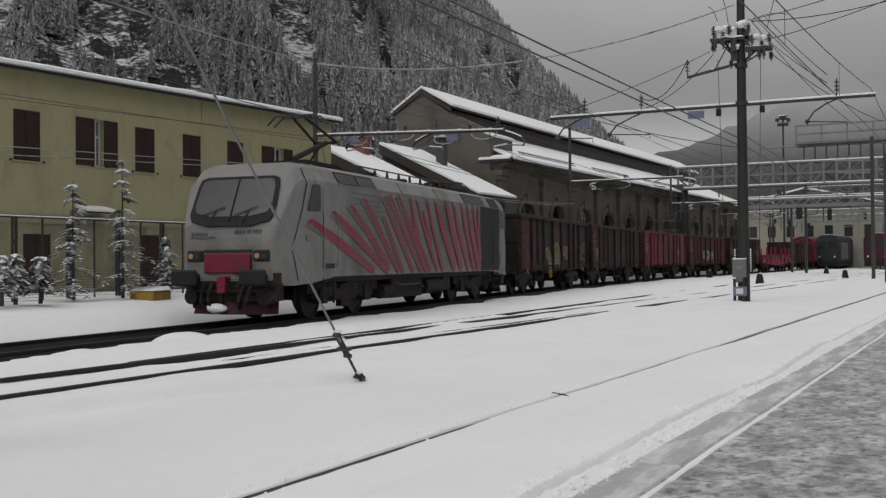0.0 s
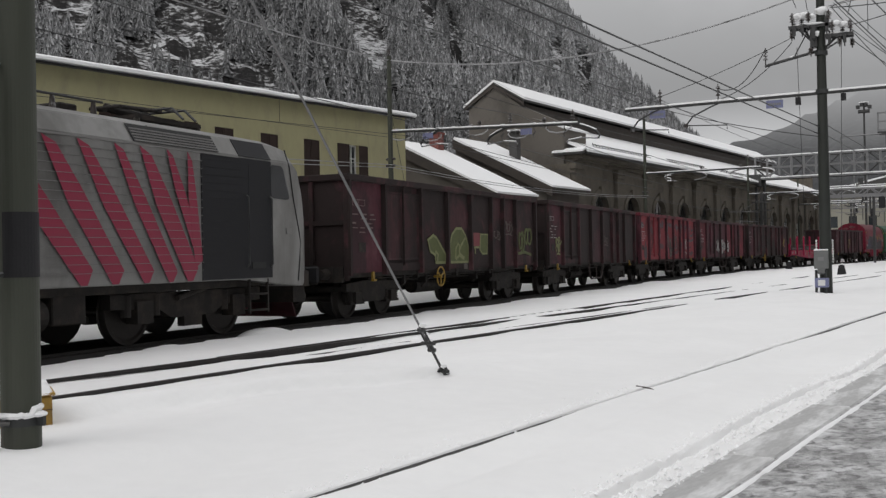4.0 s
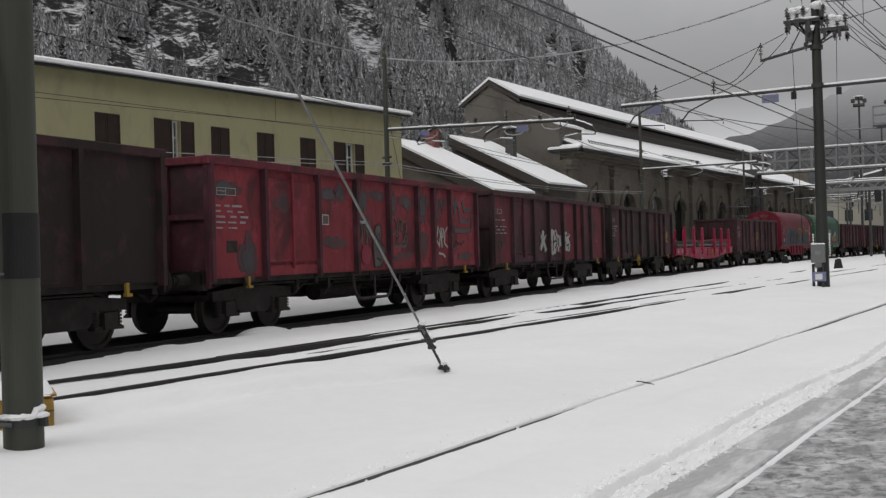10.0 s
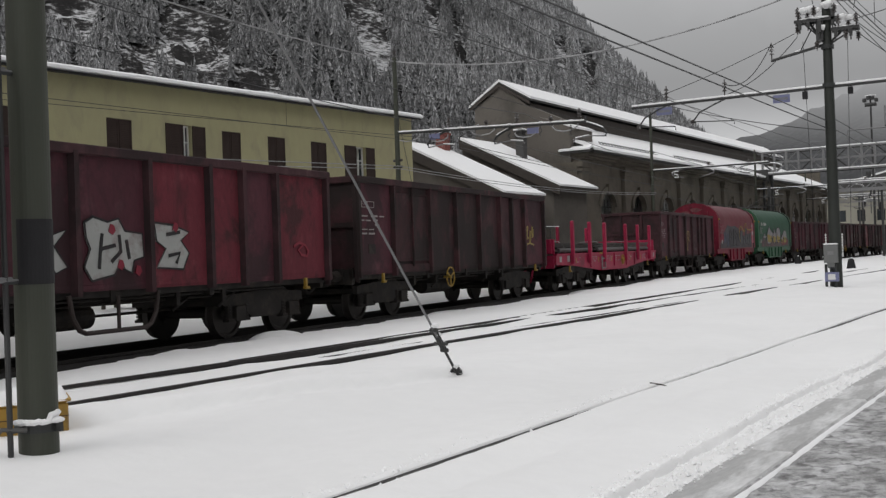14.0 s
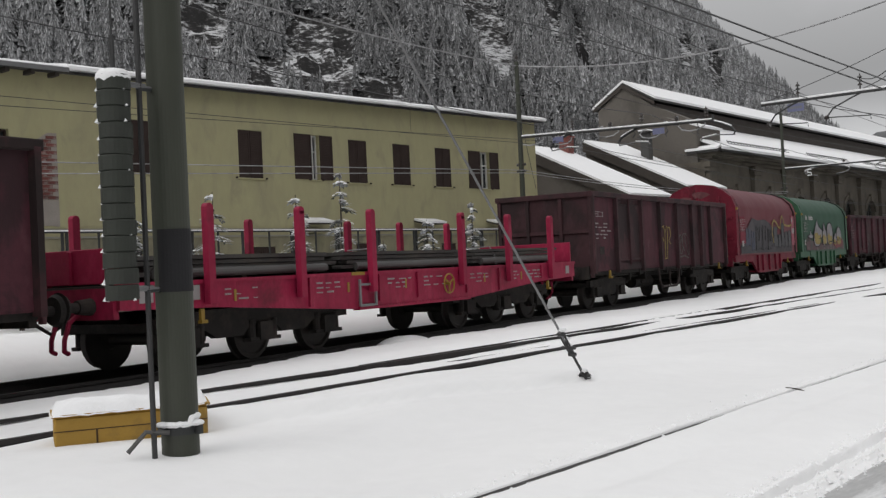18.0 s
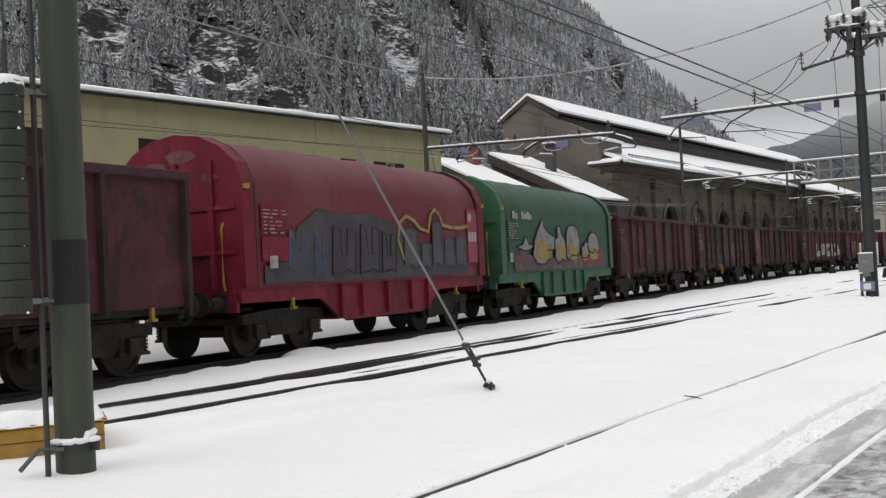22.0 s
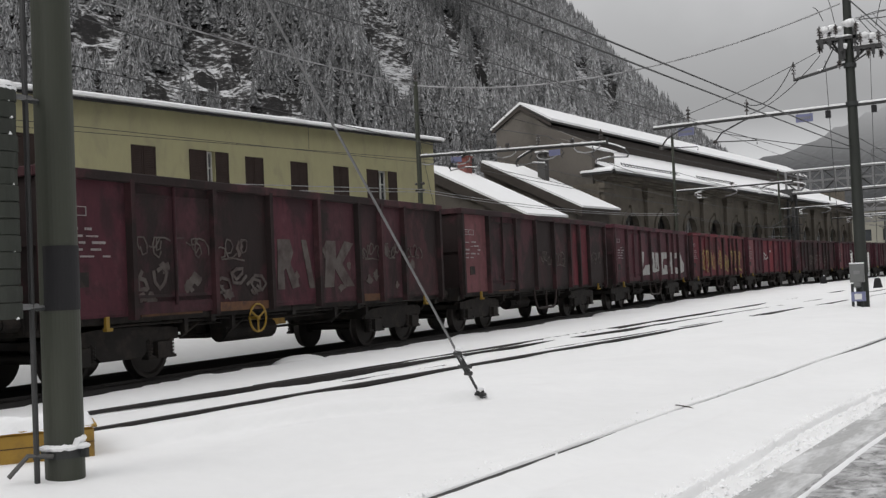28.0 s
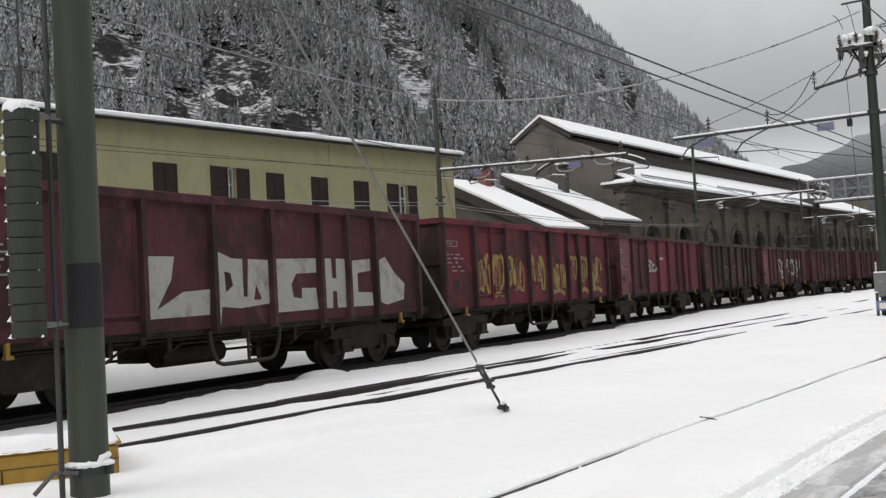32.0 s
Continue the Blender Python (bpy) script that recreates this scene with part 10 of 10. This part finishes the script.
# -- the electric locomotive --
def locomotive(offset):
    L, HB = 18.1, 1.47
    v = thing("locomotive", "pale grey electric locomotive with fanned crimson stripes", "locomotive")
    # hull lofted from cross-sections: y, half width, floor, waist half width at top, shoulder, roof edge, roof
    def ring(y, hw, zb, zs, zr, tuck=0.86, wr=0.62):
        pts = [(hw, zb), (hw, zs), (hw * tuck, zs + (zr - zs) * 0.72), (hw * wr, zr), (-hw * wr, zr), (-hw * tuck, zs + (zr - zs) * 0.72), (-hw, zs), (-hw, zb)]
        return [(x, y, z) for x, z in pts]
    nose = [(-0.02, 1.08, 0.98, 1.70, 1.74), (0.0, 1.14, 0.95, 1.90, 1.96), (0.06, 1.20, 0.92, 2.20, 2.27), (0.34, 1.32, 0.84, 2.72, 2.83), (0.60, 1.39, 0.84, 3.16, 3.39), (0.85, 1.43, 0.86, 3.28, 3.68), (1.25, HB, 0.88, 3.30, 3.74)]
    body = [(2.6, HB, 1.02, 3.30, 3.76), (9.05, HB, 1.02, 3.30, 3.76)]
    first = [ring(*r) for r in nose + body]
    rear = [[(x, L - y, z) for x, y, z in r] for r in first[:-1]][::-1]
    rings = first + rear
    bm = geo()
    rv = [[bm.verts.new(p) for p in r] for r in rings]
    for p, q in zip(rv[:-1], rv[1:]):
        for k in range(8):
            bm.faces.new((p[k], p[(k + 1) % 8], q[(k + 1) % 8], q[k]))
    bm.faces.new(rv[0][::-1]), bm.faces.new(rv[-1])
    bmesh.ops.recalc_face_normals(bm, faces=bm.faces)
    hard = [e for e in bm.edges if len(e.link_faces) == 2 and e.calc_face_angle(0) > 0.35]
    bmesh.ops.bevel(bm, geom=hard, offset=0.035, segments=2, affect="EDGES", clamp_overlap=True)
    part("body", bm, LOCO_GREY, v)
    X = HB + 0.004
    # dark rear section of the side, from the sill to the roof edge
    bm = geo()
    box(bm, X, X + 0.008, 14.2, 16.4, 1.04, 3.27)
    part("dark_panel", bm, LOCO_DARK, v, "anthracite side section")
    bm = geo()
    plate(bm, [(1.474, 15.35, 3.30), (1.474, 16.4, 3.30), (1.278, 16.4, 3.62), (1.278, 15.35, 3.62)], (0.8, 0, 0.5), 0.012)
    part("dark_panel", bm, LOCO_DARK, v)
    # gutter under the sloping roof edge, and the hatch seams across it
    bm = geo()
    box(bm, X - 0.01, X + 0.022, 2.7, 15.35, 3.262, 3.288)
    part("gutter", bm, LOCO_SHADE, v)
    for y in (6.9, 9.9, 13.0):
        bm = geo()
        plate(bm, [(1.476, y, 3.31), (1.476, y + 0.03, 3.31), (1.275, y + 0.03, 3.63), (1.275, y, 3.63)], (0.8, 0, 0.5), 0.006)
        part("roof_seam", bm, RUBBER, v)
    # fine horizontal ribs along the machine room side
    bm = geo()
    box(bm, X, X + 0.037, 3.6, 14.2, -0.0045, 0.0045)
    rib = to_mesh("side_rib", bm, LOCO_SHADE)
    bm = geo()
    box(bm, X, X + 0.016, 14.21, 15.4, -0.02, 0.02)
    slat = to_mesh("vent_slat", bm, LOCO_DARK)
    for k in range(15):
        part("side_rib", rib, None, v, m=pose(0, 0, 1.22 + k * 0.136))
        part("vent_slat", slat, None, v, m=pose(0, 0, 1.29 + k * 0.136))
    # fanned stripes: each from a low rear root to a high tip, with a grey shade below the long ones
    stripes = [((1.05, 2.33), (4.9, 1.08), 0.27), ((2.26, 2.60), (5.8, 1.04), 0.27), ((3.34, 2.80), (5.95, 1.20), 0.23), ((4.12, 3.04), (6.62, 1.04), 0.25),
               ((5.50, 2.62), (6.95, 1.04), 0.19), ((5.55, 3.14), (7.72, 1.04), 0.24), ((5.90, 3.24), (8.38, 1.04), 0.25), ((6.55, 3.24), (8.80, 1.04), 0.25),
               ((7.44, 3.24), (8.22, 1.94), 0.25), ((7.40, 2.62), (9.15, 1.04), 0.20), ((7.90, 3.20), (9.75, 1.04), 0.25), ((8.50, 2.86), (9.28, 1.94), 0.21), ((8.78, 3.25), (10.25, 1.04), 0.26),
               ((9.50, 3.25), (11.42, 1.04), 0.35), ((10.47, 3.25), (12.10, 1.04), 0.33), ((11.18, 3.25), (12.82, 1.04), 0.30), ((11.98, 3.25), (13.42, 1.04), 0.26), ((12.58, 3.25), (13.96, 1.04), 0.34), ((13.25, 3.25), (14.02, 1.65), 0.20), ((13.80, 3.25), (14.08, 1.30), 0.2)]
    for k, ((y0, z0), (y1, z1), w) in enumerate(stripes):
        w *= 1.0 if k < 4 else 0.86 if k < 13 else 1.12
        d = Vector((y1 - y0, z1 - z0)).normalized()
        n = Vector((-d.y, d.x))
        if n.y < 0:
            n = -n
        a, b = Vector((y0, z0)), Vector((y1, z1))
        mid = a + (b - a) * 0.4 + n * w * (0.22 if k < 4 else 0.05)
        tip = a + d * w * 0.7
        def held(q):
            return (min(14.19, q.x), min(3.26, max(1.04, q.y)))
        if k < 8:
            bm = geo()
            o = -n * w * 0.42 + Vector((-0.09, 0.0))
            plate(bm, [(X + 0.004, *held(q)) for q in (a + o, mid + o, b + o, b + o + n * w * 0.7, mid + o + n * w * 0.7, tip + o + n * w * 0.6)], (1, 0, 0), 0.012)
            part("stripe_shade", bm, STRIPE_SHADE, v, "grey shade below the stripe")
        bm = geo()
        pts = [a, mid - n * w / 2, b - n * w / 2 - d * w * 0.2, b - n * w * 0.2, b + n * w / 2 - d * w * 0.35, mid + n * w / 2, tip + n * w * 0.45]
        x = X + 0.0165 + 0.0008 * k
        plate(bm, [(x, *held(p)) for p in pts], (1, 0, 0), 0.003)
        part("stripe", bm, LOCO_STRIPE, v, "crimson stripe")
    # windscreens
    for y, t in ((0, 0), (L, 180)):
        bm = geo()
        def on_glass(x, z, off):
            return (x, 0.045 + (z - 2.27) * 0.505 - off, z + off * 0.5)
        shape = [(-1.06, 2.60), (-0.97, 2.46), (-0.55, 2.36), (0.55, 2.36), (0.97, 2.46), (1.06, 2.60), (1.04, 3.10), (0.99, 3.28), (0.86, 3.335), (-0.86, 3.335), (-0.99, 3.28), (-1.04, 3.10)]
        pts = [on_glass(x * 0.94, 2.88 + (z - 2.88) * 0.9, 0.045) for x, z in shape]
        plate(bm, pts, (0, 0.85, -0.45), 0.03)
        ws = part("windscreen", bm, SCREEN, v, "dark raked windscreen", m=pose(0, y, 0, 0, 0, t))
        bm = geo()
        rod(bm, on_glass(0, 2.3, 0.05), on_glass(0, 3.3, 0.05), 0.02)
        for x in (-0.5, 0.35):
            rod(bm, on_glass(x, 2.25, 0.07), on_glass(x + 0.1, 2.55, 0.07), 0.012), rod(bm, on_glass(x - 0.25, 2.42, 0.075), on_glass(x + 0.3, 2.62, 0.075), 0.012)
        part("wiper", bm, RUBBER, ws)
        # rubber surround
        bm = geo()
        plate(bm, [on_glass(x * 1.03, 2.86 + (z - 2.86) * 1.06 - (0.13 if z < 2.65 else 0.0), 0.034) for x, z in shape], (0, 0.85, -0.45), 0.03)
        part("surround", bm, BLACK_PAINT, ws, "black windscreen surround")
        # nose: grille strip, red flap, lamps
        bm = geo()
        box(bm, -0.62, 0.62, -0.055, -0.02, 1.62, 1.67)
        part("nose_grille", bm, RUBBER, v, m=pose(0, y, 0, 0, 0, t))
        bm = geo()
        box(bm, -0.60, 0.60, -0.10, -0.02, 1.14, 1.58)
        soften(bm, 0.02)
        part("nose_flap", bm, LOCO_RED, v, "crimson nose flap", m=pose(0, y, 0, 0, 0, t))
        for x in (-0.86, 0.86):
            bm = geo()
            box(bm, x - 0.21, x + 0.21, -0.07, 0.0, 1.40, 1.66)
            soften(bm, 0.03)
            h = part("headlight_housing", bm, RUBBER, v, m=pose(0, y, 0, 0, 0, t))
            for dx, mt in ((-0.09, LAMP_GLOW if t == 0 else PANE), (0.09, PANE)):
                bm = geo()
                rod(bm, (x + dx, -0.10, 1.53), (x + dx, -0.06, 1.53), 0.06, n=14)
                part("headlight", bm, mt, h, "lit amber headlight" if mt is LAMP_GLOW else "dark tail lamp")
        bm = geo()
        for k, (x0, x1, z) in enumerate(((-1.0, -0.55, 2.02), (-1.0, -0.35, 1.93), (0.15, 0.42, 2.05), (0.47, 0.55, 2.05), (0.6, 0.85, 2.05))):
            n = max(2, int((x1 - x0) / 0.08))
            for i in range(n):
                u = x0 + (x1 - x0) * i / n
                box(bm, u, u + (x1 - x0) / n * 0.7, -0.028 if z < 2.0 else -0.02, 0.03, z, z + (0.05 if k < 2 else 0.07))
        part("lettering", bm, STRIPE_SHADE, v, "unreadable grey lettering", m=pose(0, y, 0, 0, 0, t))
        # buffer beam, snow plough, pipes
        bm = geo()
        box(bm, -1.25, 1.25, 0.0, 0.3, 0.82, 1.14)
        part("buffer_beam", bm, FRAME_BLACK, v, m=pose(0, y, 0, 0, 0, t))
        bm = geo()
        plate(bm, [(-1.1, 0.25, 0.2), (0, -0.1, 0.2), (1.1, 0.25, 0.2), (1.05, 0.4, 0.66), (0, 0.1, 0.66), (-1.05, 0.4, 0.66)], (0, 0.5, 0), 0.08)
        part("snow_plough", bm, PLOUGH, v, "dark red snow plough caked with snow", m=pose(0, y, 0, 0, 0, t))
        bm = geo()
        bmesh.ops.create_icosphere(bm, subdivisions=2, radius=0.2, matrix=Matrix.Translation((-0.25, -0.12, 0.34)) @ Matrix.Diagonal((1.3, 0.7, 0.6, 1)))
        for q in bm.verts:
            q.co += Vector((noise.noise(q.co * 7), noise.noise(q.co * 7 + Vector((9, 0, 0))), 0)) * 0.05
        part("packed_snow", bm, SNOW_CAP, v, "lump of packed snow", m=pose(0, y, 0, 0, 0, t))
        bm = geo()
        for x in (-0.62, -0.42, 0.42, 0.62):
            chain(bm, [(x, 0.0, 0.9), (x, -0.18, 0.75), (x * 0.95, -0.26, 0.5), (x * 0.85, -0.2, 0.36), (x * 0.75, -0.08, 0.42)], 0.034)
        part("brake_hose", bm, RUBBER, v, m=pose(0, y, 0, 0, 0, t))
        # oily equipment and pipework below the beam
        bm = geo()
        box(bm, -1.15, 1.15, 0.02, 0.45, 0.5, 0.84)
        rod(bm, (-1.1, -0.03, 0.72), (1.1, -0.03, 0.72), 0.05)
        for x in (-0.95, -0.2, 0.25, 0.95):
            rod(bm, (x, -0.02, 0.86), (x * 0.97, 0.02, 0.34), 0.045)
        rod(bm, (0.95, 0.1, 0.6), (0.95, -0.1, 0.6), 0.2, n=14), rod(bm, (-0.95, 0.1, 0.6), (-0.95, -0.1, 0.6), 0.17, n=14)
        part("pipework", bm, FRAME_BLACK, v, "oily black pipework", m=pose(0, y, 0, 0, 0, t))
        for x in (-0.875, 0.875):
            bm = geo()
            rod(bm, (x, 0, 1.04), (x, -0.42, 1.04), 0.13, n=14)
            b = part("buffer", bm, FRAME_BLACK, v, m=pose(0, y, 0, 0, 0, t))
            bm = geo()
            box(bm, x - 0.34, x + 0.34, -0.52, -0.44, 0.86, 1.22)
            soften(bm, 0.04)
            part("buffer_head", bm, BLACK_PAINT, b)
        bm = geo()
        rod(bm, (0, 0.1, 1.02), (0, -0.30, 1.02), 0.055), box(bm, -0.1, 0.1, -0.36, -0.28, 0.7, 1.05)
        part("coupling", bm, LOCO_RED, v, "crimson coupling hook", m=pose(0, y, 0, 0, 0, t))
        # cab side windows and doors, near side first
        for s in (1, -1):
            yy = (lambda u: u) if t == 0 else (lambda u: L - u)
            bm = geo()
            plate(bm, [(s * X, yy(1.06), 2.60), (s * X, yy(1.12), 2.56), (s * X, yy(1.62), 2.57), (s * X, yy(1.70), 2.62), (s * X, yy(1.72), 3.15), (s * X, yy(1.66), 3.21), (s * X, yy(1.36), 3.21), (s * X, yy(1.28), 3.17)], (s, 0, 0), 0.012)
            part("cab_window", bm, SCREEN, v)
            bm = geo()
            box(bm, s * X, s * (X + 0.012), yy(1.84), yy(2.46), 1.20, 3.14)
            door = part("cab_door", bm, LOCO_DARK if t else LOCO_GREY, v)
            bm = geo()
            for u in (1.76, 2.54):
                chain(bm, [(s * X, yy(u), 1.25), (s * (X + 0.06), yy(u), 1.3), (s * (X + 0.06), yy(u), 2.55), (s * X, yy(u), 2.6)], 0.018)
            part("handrail", bm, STEEL_DARK if t else STEEL_LIGHT, door)
            bm = geo()
            box(bm, s * (X + 0.012), s * (X + 0.03), yy(1.95), yy(2.4), 1.22, 1.34)
            part("door_step", bm, RUBBER, door)
            bm = geo()
            for u in (1.85, 2.45):
                box(bm, s * (X - 0.05), s * X, yy(u) - 0.02, yy(u) + 0.02, 0.38, 1.02)
            for z in (0.42, 0.72):
                box(bm, s * (X - 0.15), s * (X + 0.01), yy(1.87), yy(2.43), z, z + 0.035)
            part("cab_step", bm, FRAME_BLACK, v)
            # dark seam between the moulded cab and the body
            bm = geo()
            chain(bm, [(s * (HB - 0.14), yy(0.98), 3.56), (s * (HB + 0.0), yy(1.02), 3.2), (s * (HB - 0.035), yy(0.84), 2.6), (s * (HB - 0.085), yy(0.55), 1.9), (s * (HB - 0.12), yy(0.46), 1.72), (s * (HB - 0.085), yy(0.55), 1.4), (s * (HB - 0.06), yy(0.66), 0.95)], 0.014)
            part("cab_seam", bm, RUBBER, v)
            bm = geo()
            box(bm, s * X, s * (X + 0.008), yy(0.98), yy(1.18), 1.88, 2.0)
            part("data_plate", bm, LOCO_SHADE, v)
    # roof: louvred shoulder grilles, roof gear
    for y0 in (2.75, 3.98, 12.5, 13.6):
        bm = geo()
        for k in range(5):
            f = k / 5
            x, z = 1.455 - 0.16 * f, 3.34 + 0.25 * f
            box(bm, -0.012, 0.03, y0, y0 + 1.1, -0.012, 0.012, Matrix.Translation((x, 0, z)))
        g = part("roof_grille", bm, LOCO_SHADE, v, "louvred roof grille")
        bm = geo()
        plate(bm, [(1.472, y0 - 0.03, 3.32), (1.472, y0 + 1.13, 3.32), (1.29, y0 + 1.13, 3.61), (1.29, y0 - 0.03, 3.61)], (0.8, 0, 0.5), 0.012)
        part("grille_backing", bm, RUBBER, g)
    bm = geo()
    box(bm, -0.7, 0.7, 2.3, 15.8, 3.70, 3.79)
    soften(bm, 0.02)
    part("roof_hatch", bm, LOCO_SHADE, v)
    for y, w, h in ((5.75, 0.5, 0.1), (6.9, 0.35, 0.16), (8.1, 0.6, 0.09), (9.5, 0.3, 0.15), (10.6, 0.5, 0.1), (11.9, 0.4, 0.16)):
        bm = geo()
        box(bm, -0.3, 0.5, y, y + w, 3.792, 3.79 + h)
        soften(bm, 0.03)
        part("roof_unit", bm, FRAME_BLACK, v)
    bm = geo()
    for y in spaced([(6.2, 0.9), (12.6, 1)]):
        rod(bm, (0.55, y, 3.80), (0.55, y, 4.02), 0.06, 0.035)
    part("roof_insulator", bm, INSULATOR, v)
    bm = geo()
    rod(bm, (0.55, 5.6, 4.04), (0.55, 12.8, 4.04), 0.022)
    part("roof_busbar", bm, WIRE, v)
    # raised pantograph on the leading end, lowered one at the rear
    for y, up in ((3.6, 1), (L - 3.6, 0)):
        p = part("pantograph", (lambda b: (box(b, -0.6, 0.6, y - 0.9, y - 0.8, 3.86, 3.94), box(b, -0.6, 0.6, y + 0.8, y + 0.9, 3.86, 3.94), box(b, -0.6, -0.5, y - 0.8, y + 0.8, 3.86, 3.94), box(b, 0.5, 0.6, y - 0.8, y + 0.8, 3.86, 3.94), b)[-1])(geo()), FRAME_BLACK, v, "raised single-arm pantograph" if up else "folded pantograph")
        k, e, c = ((y - 0.55, 3.98), (y + 1.45, 4.62), (y - 0.15, 5.12)) if up else ((y + 0.8, 3.98), (y - 1.0, 4.08), (y + 0.3, 4.14))
        bm = geo()
        rod(bm, (0, *k), (0, *e), 0.075), rod(bm, (-0.32, k[0] + (1.5 if up else -0.25), k[1]), (-0.1, *e), 0.03)
        part("lower_arm", bm, FRAME_BLACK, p)
        bm = geo()
        for x in (-0.16, 0.16):
            rod(bm, (x * 2, *e), (x, *c), 0.036)
        rod(bm, (-0.34, *e), (0.34, *e), 0.035)
        part("upper_arm", bm, FRAME_BLACK, p)
        bm = geo()
        for d in (-0.18, 0.18):
            chain(bm, [(-0.8, c[0] + d, c[1] - 0.2), (-0.55, c[0] + d, c[1] + 0.02), (0.55, c[0] + d, c[1] + 0.02), (0.8, c[0] + d, c[1] - 0.2)], 0.025)
        rod(bm, (-0.4, c[0] - 0.18, c[1]), (-0.4, c[0] + 0.18, c[1]), 0.02), rod(bm, (0.4, c[0] - 0.18, c[1]), (0.4, c[0] + 0.18, c[1]), 0.02)
        part("contact_strip", bm, WIRE, p)
        bm = geo()
        for x in (-0.55, 0.55):
            for dy in (-0.85, 0.85):
                rod(bm, (x, y + dy, 3.78), (x, y + dy, 3.88), 0.06)
        part("foot_insulator", bm, INSULATOR, p)
    # underframe gear between the bogies
    bm = geo()
    box(bm, -1.3, 1.3, 0.9, L - 0.9, 0.88, 1.03)
    box(bm, -1.25, 1.25, 6.6, 9.0, 0.35, 0.9), box(bm, -1.25, 1.25, 10.9, 11.6, 0.45, 0.9)
    soften(bm, 0.02)
    part("underframe", bm, FRAME_BLACK, v)
    for y0, y1, z, r, mt in ((9.2, 10.7, 0.62, 0.24, PIPE_GREY), (5.9, 6.5, 0.55, 0.2, FRAME_BLACK)):
        bm = geo()
        rod(bm, (1.15, y0, z), (1.15, y1, z), r, n=18)
        part("air_tank", bm, mt if mt is FRAME_BLACK else FRAME_BLACK, v)
    bm = geo()
    chain(bm, [(1.3, 6.7, 0.8), (1.34, 7.0, 0.72), (1.34, 8.6, 0.72), (1.3, 9.0, 0.6)], 0.03)
    part("pipe", bm, STEEL_DARK, v)
    # bogies with larger wheels
    wm, r = LOCO_WHEEL, 0.55
    for y in (3.75, L - 3.75):
        bm = geo()
        for s in (1, -1):
            prism(bm, [(-2.1, 0.62), (-2.1, 0.86), (2.1, 0.86), (2.1, 0.62), (0.9, 0.58), (0.6, 0.42), (-0.6, 0.42), (-0.9, 0.58)], s * 0.98, s * 1.14)
            for d in (-1.325, 1.325):
                box(bm, s * 0.95, s * 1.2, d - 0.2, d + 0.2, 0.36, 0.74)
                for e in (-0.36, 0.36):
                    rod(bm, (s * 1.08, d + e, 0.48), (s * 1.08, d + e, 0.84), 0.1, n=12)
            rod(bm, (s * 1.2, -0.5, 0.75), (s * 1.2, 0.5, 0.95), 0.05)
            box(bm, s * 1.0, s * 1.15, -0.25, 0.25, 0.25, 0.45)
        box(bm, -1.0, 1.0, -0.4, 0.4, 0.4, 0.8)
        b = part("bogie", bm, FRAME_BLACK, v, m=pose(0, y, 0))
        for d in (-1.325, 1.325):
            WHEELSETS.append((part("wheelset", wm, None, b, m=pose(0, d, r)), d, r))
    VEHICLES.append((v, offset, L))


PLOUGH = mat("grimy_red_paint", (0.05, 0.008, 0.013), 0.7, 0.4, 2.0, stain=(0.016, 0.014, 0.014), stain_amount=0.5, stain_scale=1.5)
LAMP_GLOW = bpy.data.materials.new("amber_headlight")
LAMP_GLOW.use_nodes = True
_p = LAMP_GLOW.node_tree.nodes["Principled BSDF"]
_p.inputs["Base Color"].default_value = (0.3, 0.17, 0.08, 1)
_p.inputs["Emission Color"].default_value, _p.inputs["Emission Strength"].default_value = (1.0, 0.55, 0.25, 1), 0.07
LOCO_WHEEL = wheelset_mesh(0.55)
locomotive(-19.5)


# ---- motion ----
# where the first wagon's leading end stands along the line, in metres, at each time
CLOCK = [(0, 40.75), (1, 35.98), (2, 31.0), (4.5, 17.92), (5, 15.33), (6, 9.75), (9, -6.85), (12, -23.95), (13, -29.7), (16.5, -50.5), (18, -60.0), (19, -66.4), (20.5, -76.0), (23, -92.4), (28, -127.35), (32, -157.7)]


def run_at(t):
    """The clock, smoothed between its entries."""
    ts, ss = [c[0] for c in CLOCK], [c[1] for c in CLOCK]
    k = max(0, min(len(ts) - 2, sum(1 for v in ts if v <= t) - 1))
    def slope(i):
        lo, hi = max(0, i - 1), min(len(ts) - 1, i + 1)
        return (ss[hi] - ss[lo]) / (ts[hi] - ts[lo])
    h = ts[k + 1] - ts[k]
    u = (t - ts[k]) / h
    return (1 + 2 * u) * (1 - u) ** 2 * ss[k] + u * (1 - u) ** 2 * h * slope(k) + u * u * (3 - 2 * u) * ss[k + 1] + u * u * (u - 1) * h * slope(k + 1)


def vehicle_pose(front, length):
    """The pose of a vehicle whose leading body end stands at front: its bogies follow the line."""
    s0, s1 = front + length * 0.15, front + length * 0.85
    p, q = Vector((line_x(s0), s0, 0)), Vector((line_x(s1), s1, 0))
    d = (q - p).normalized()
    o = p - d * length * 0.15
    return pose(o.x, o.y, 0, 0, 0, math.degrees(math.atan2(-d.x, d.y)))


def motions():
    for ob, offset, length in VEHICLES:
        walk(ob, [(t, vehicle_pose(run_at(t) + offset, length)) for t in range(33)])
    # wheels roll without slipping
    for ob, d, r in WHEELSETS:
        walk(ob, [(i / 15, pose(0, d, r, math.degrees((40.75 - run_at(i / 15)) / r) % 360.0)) for i in range(481)])


motions()
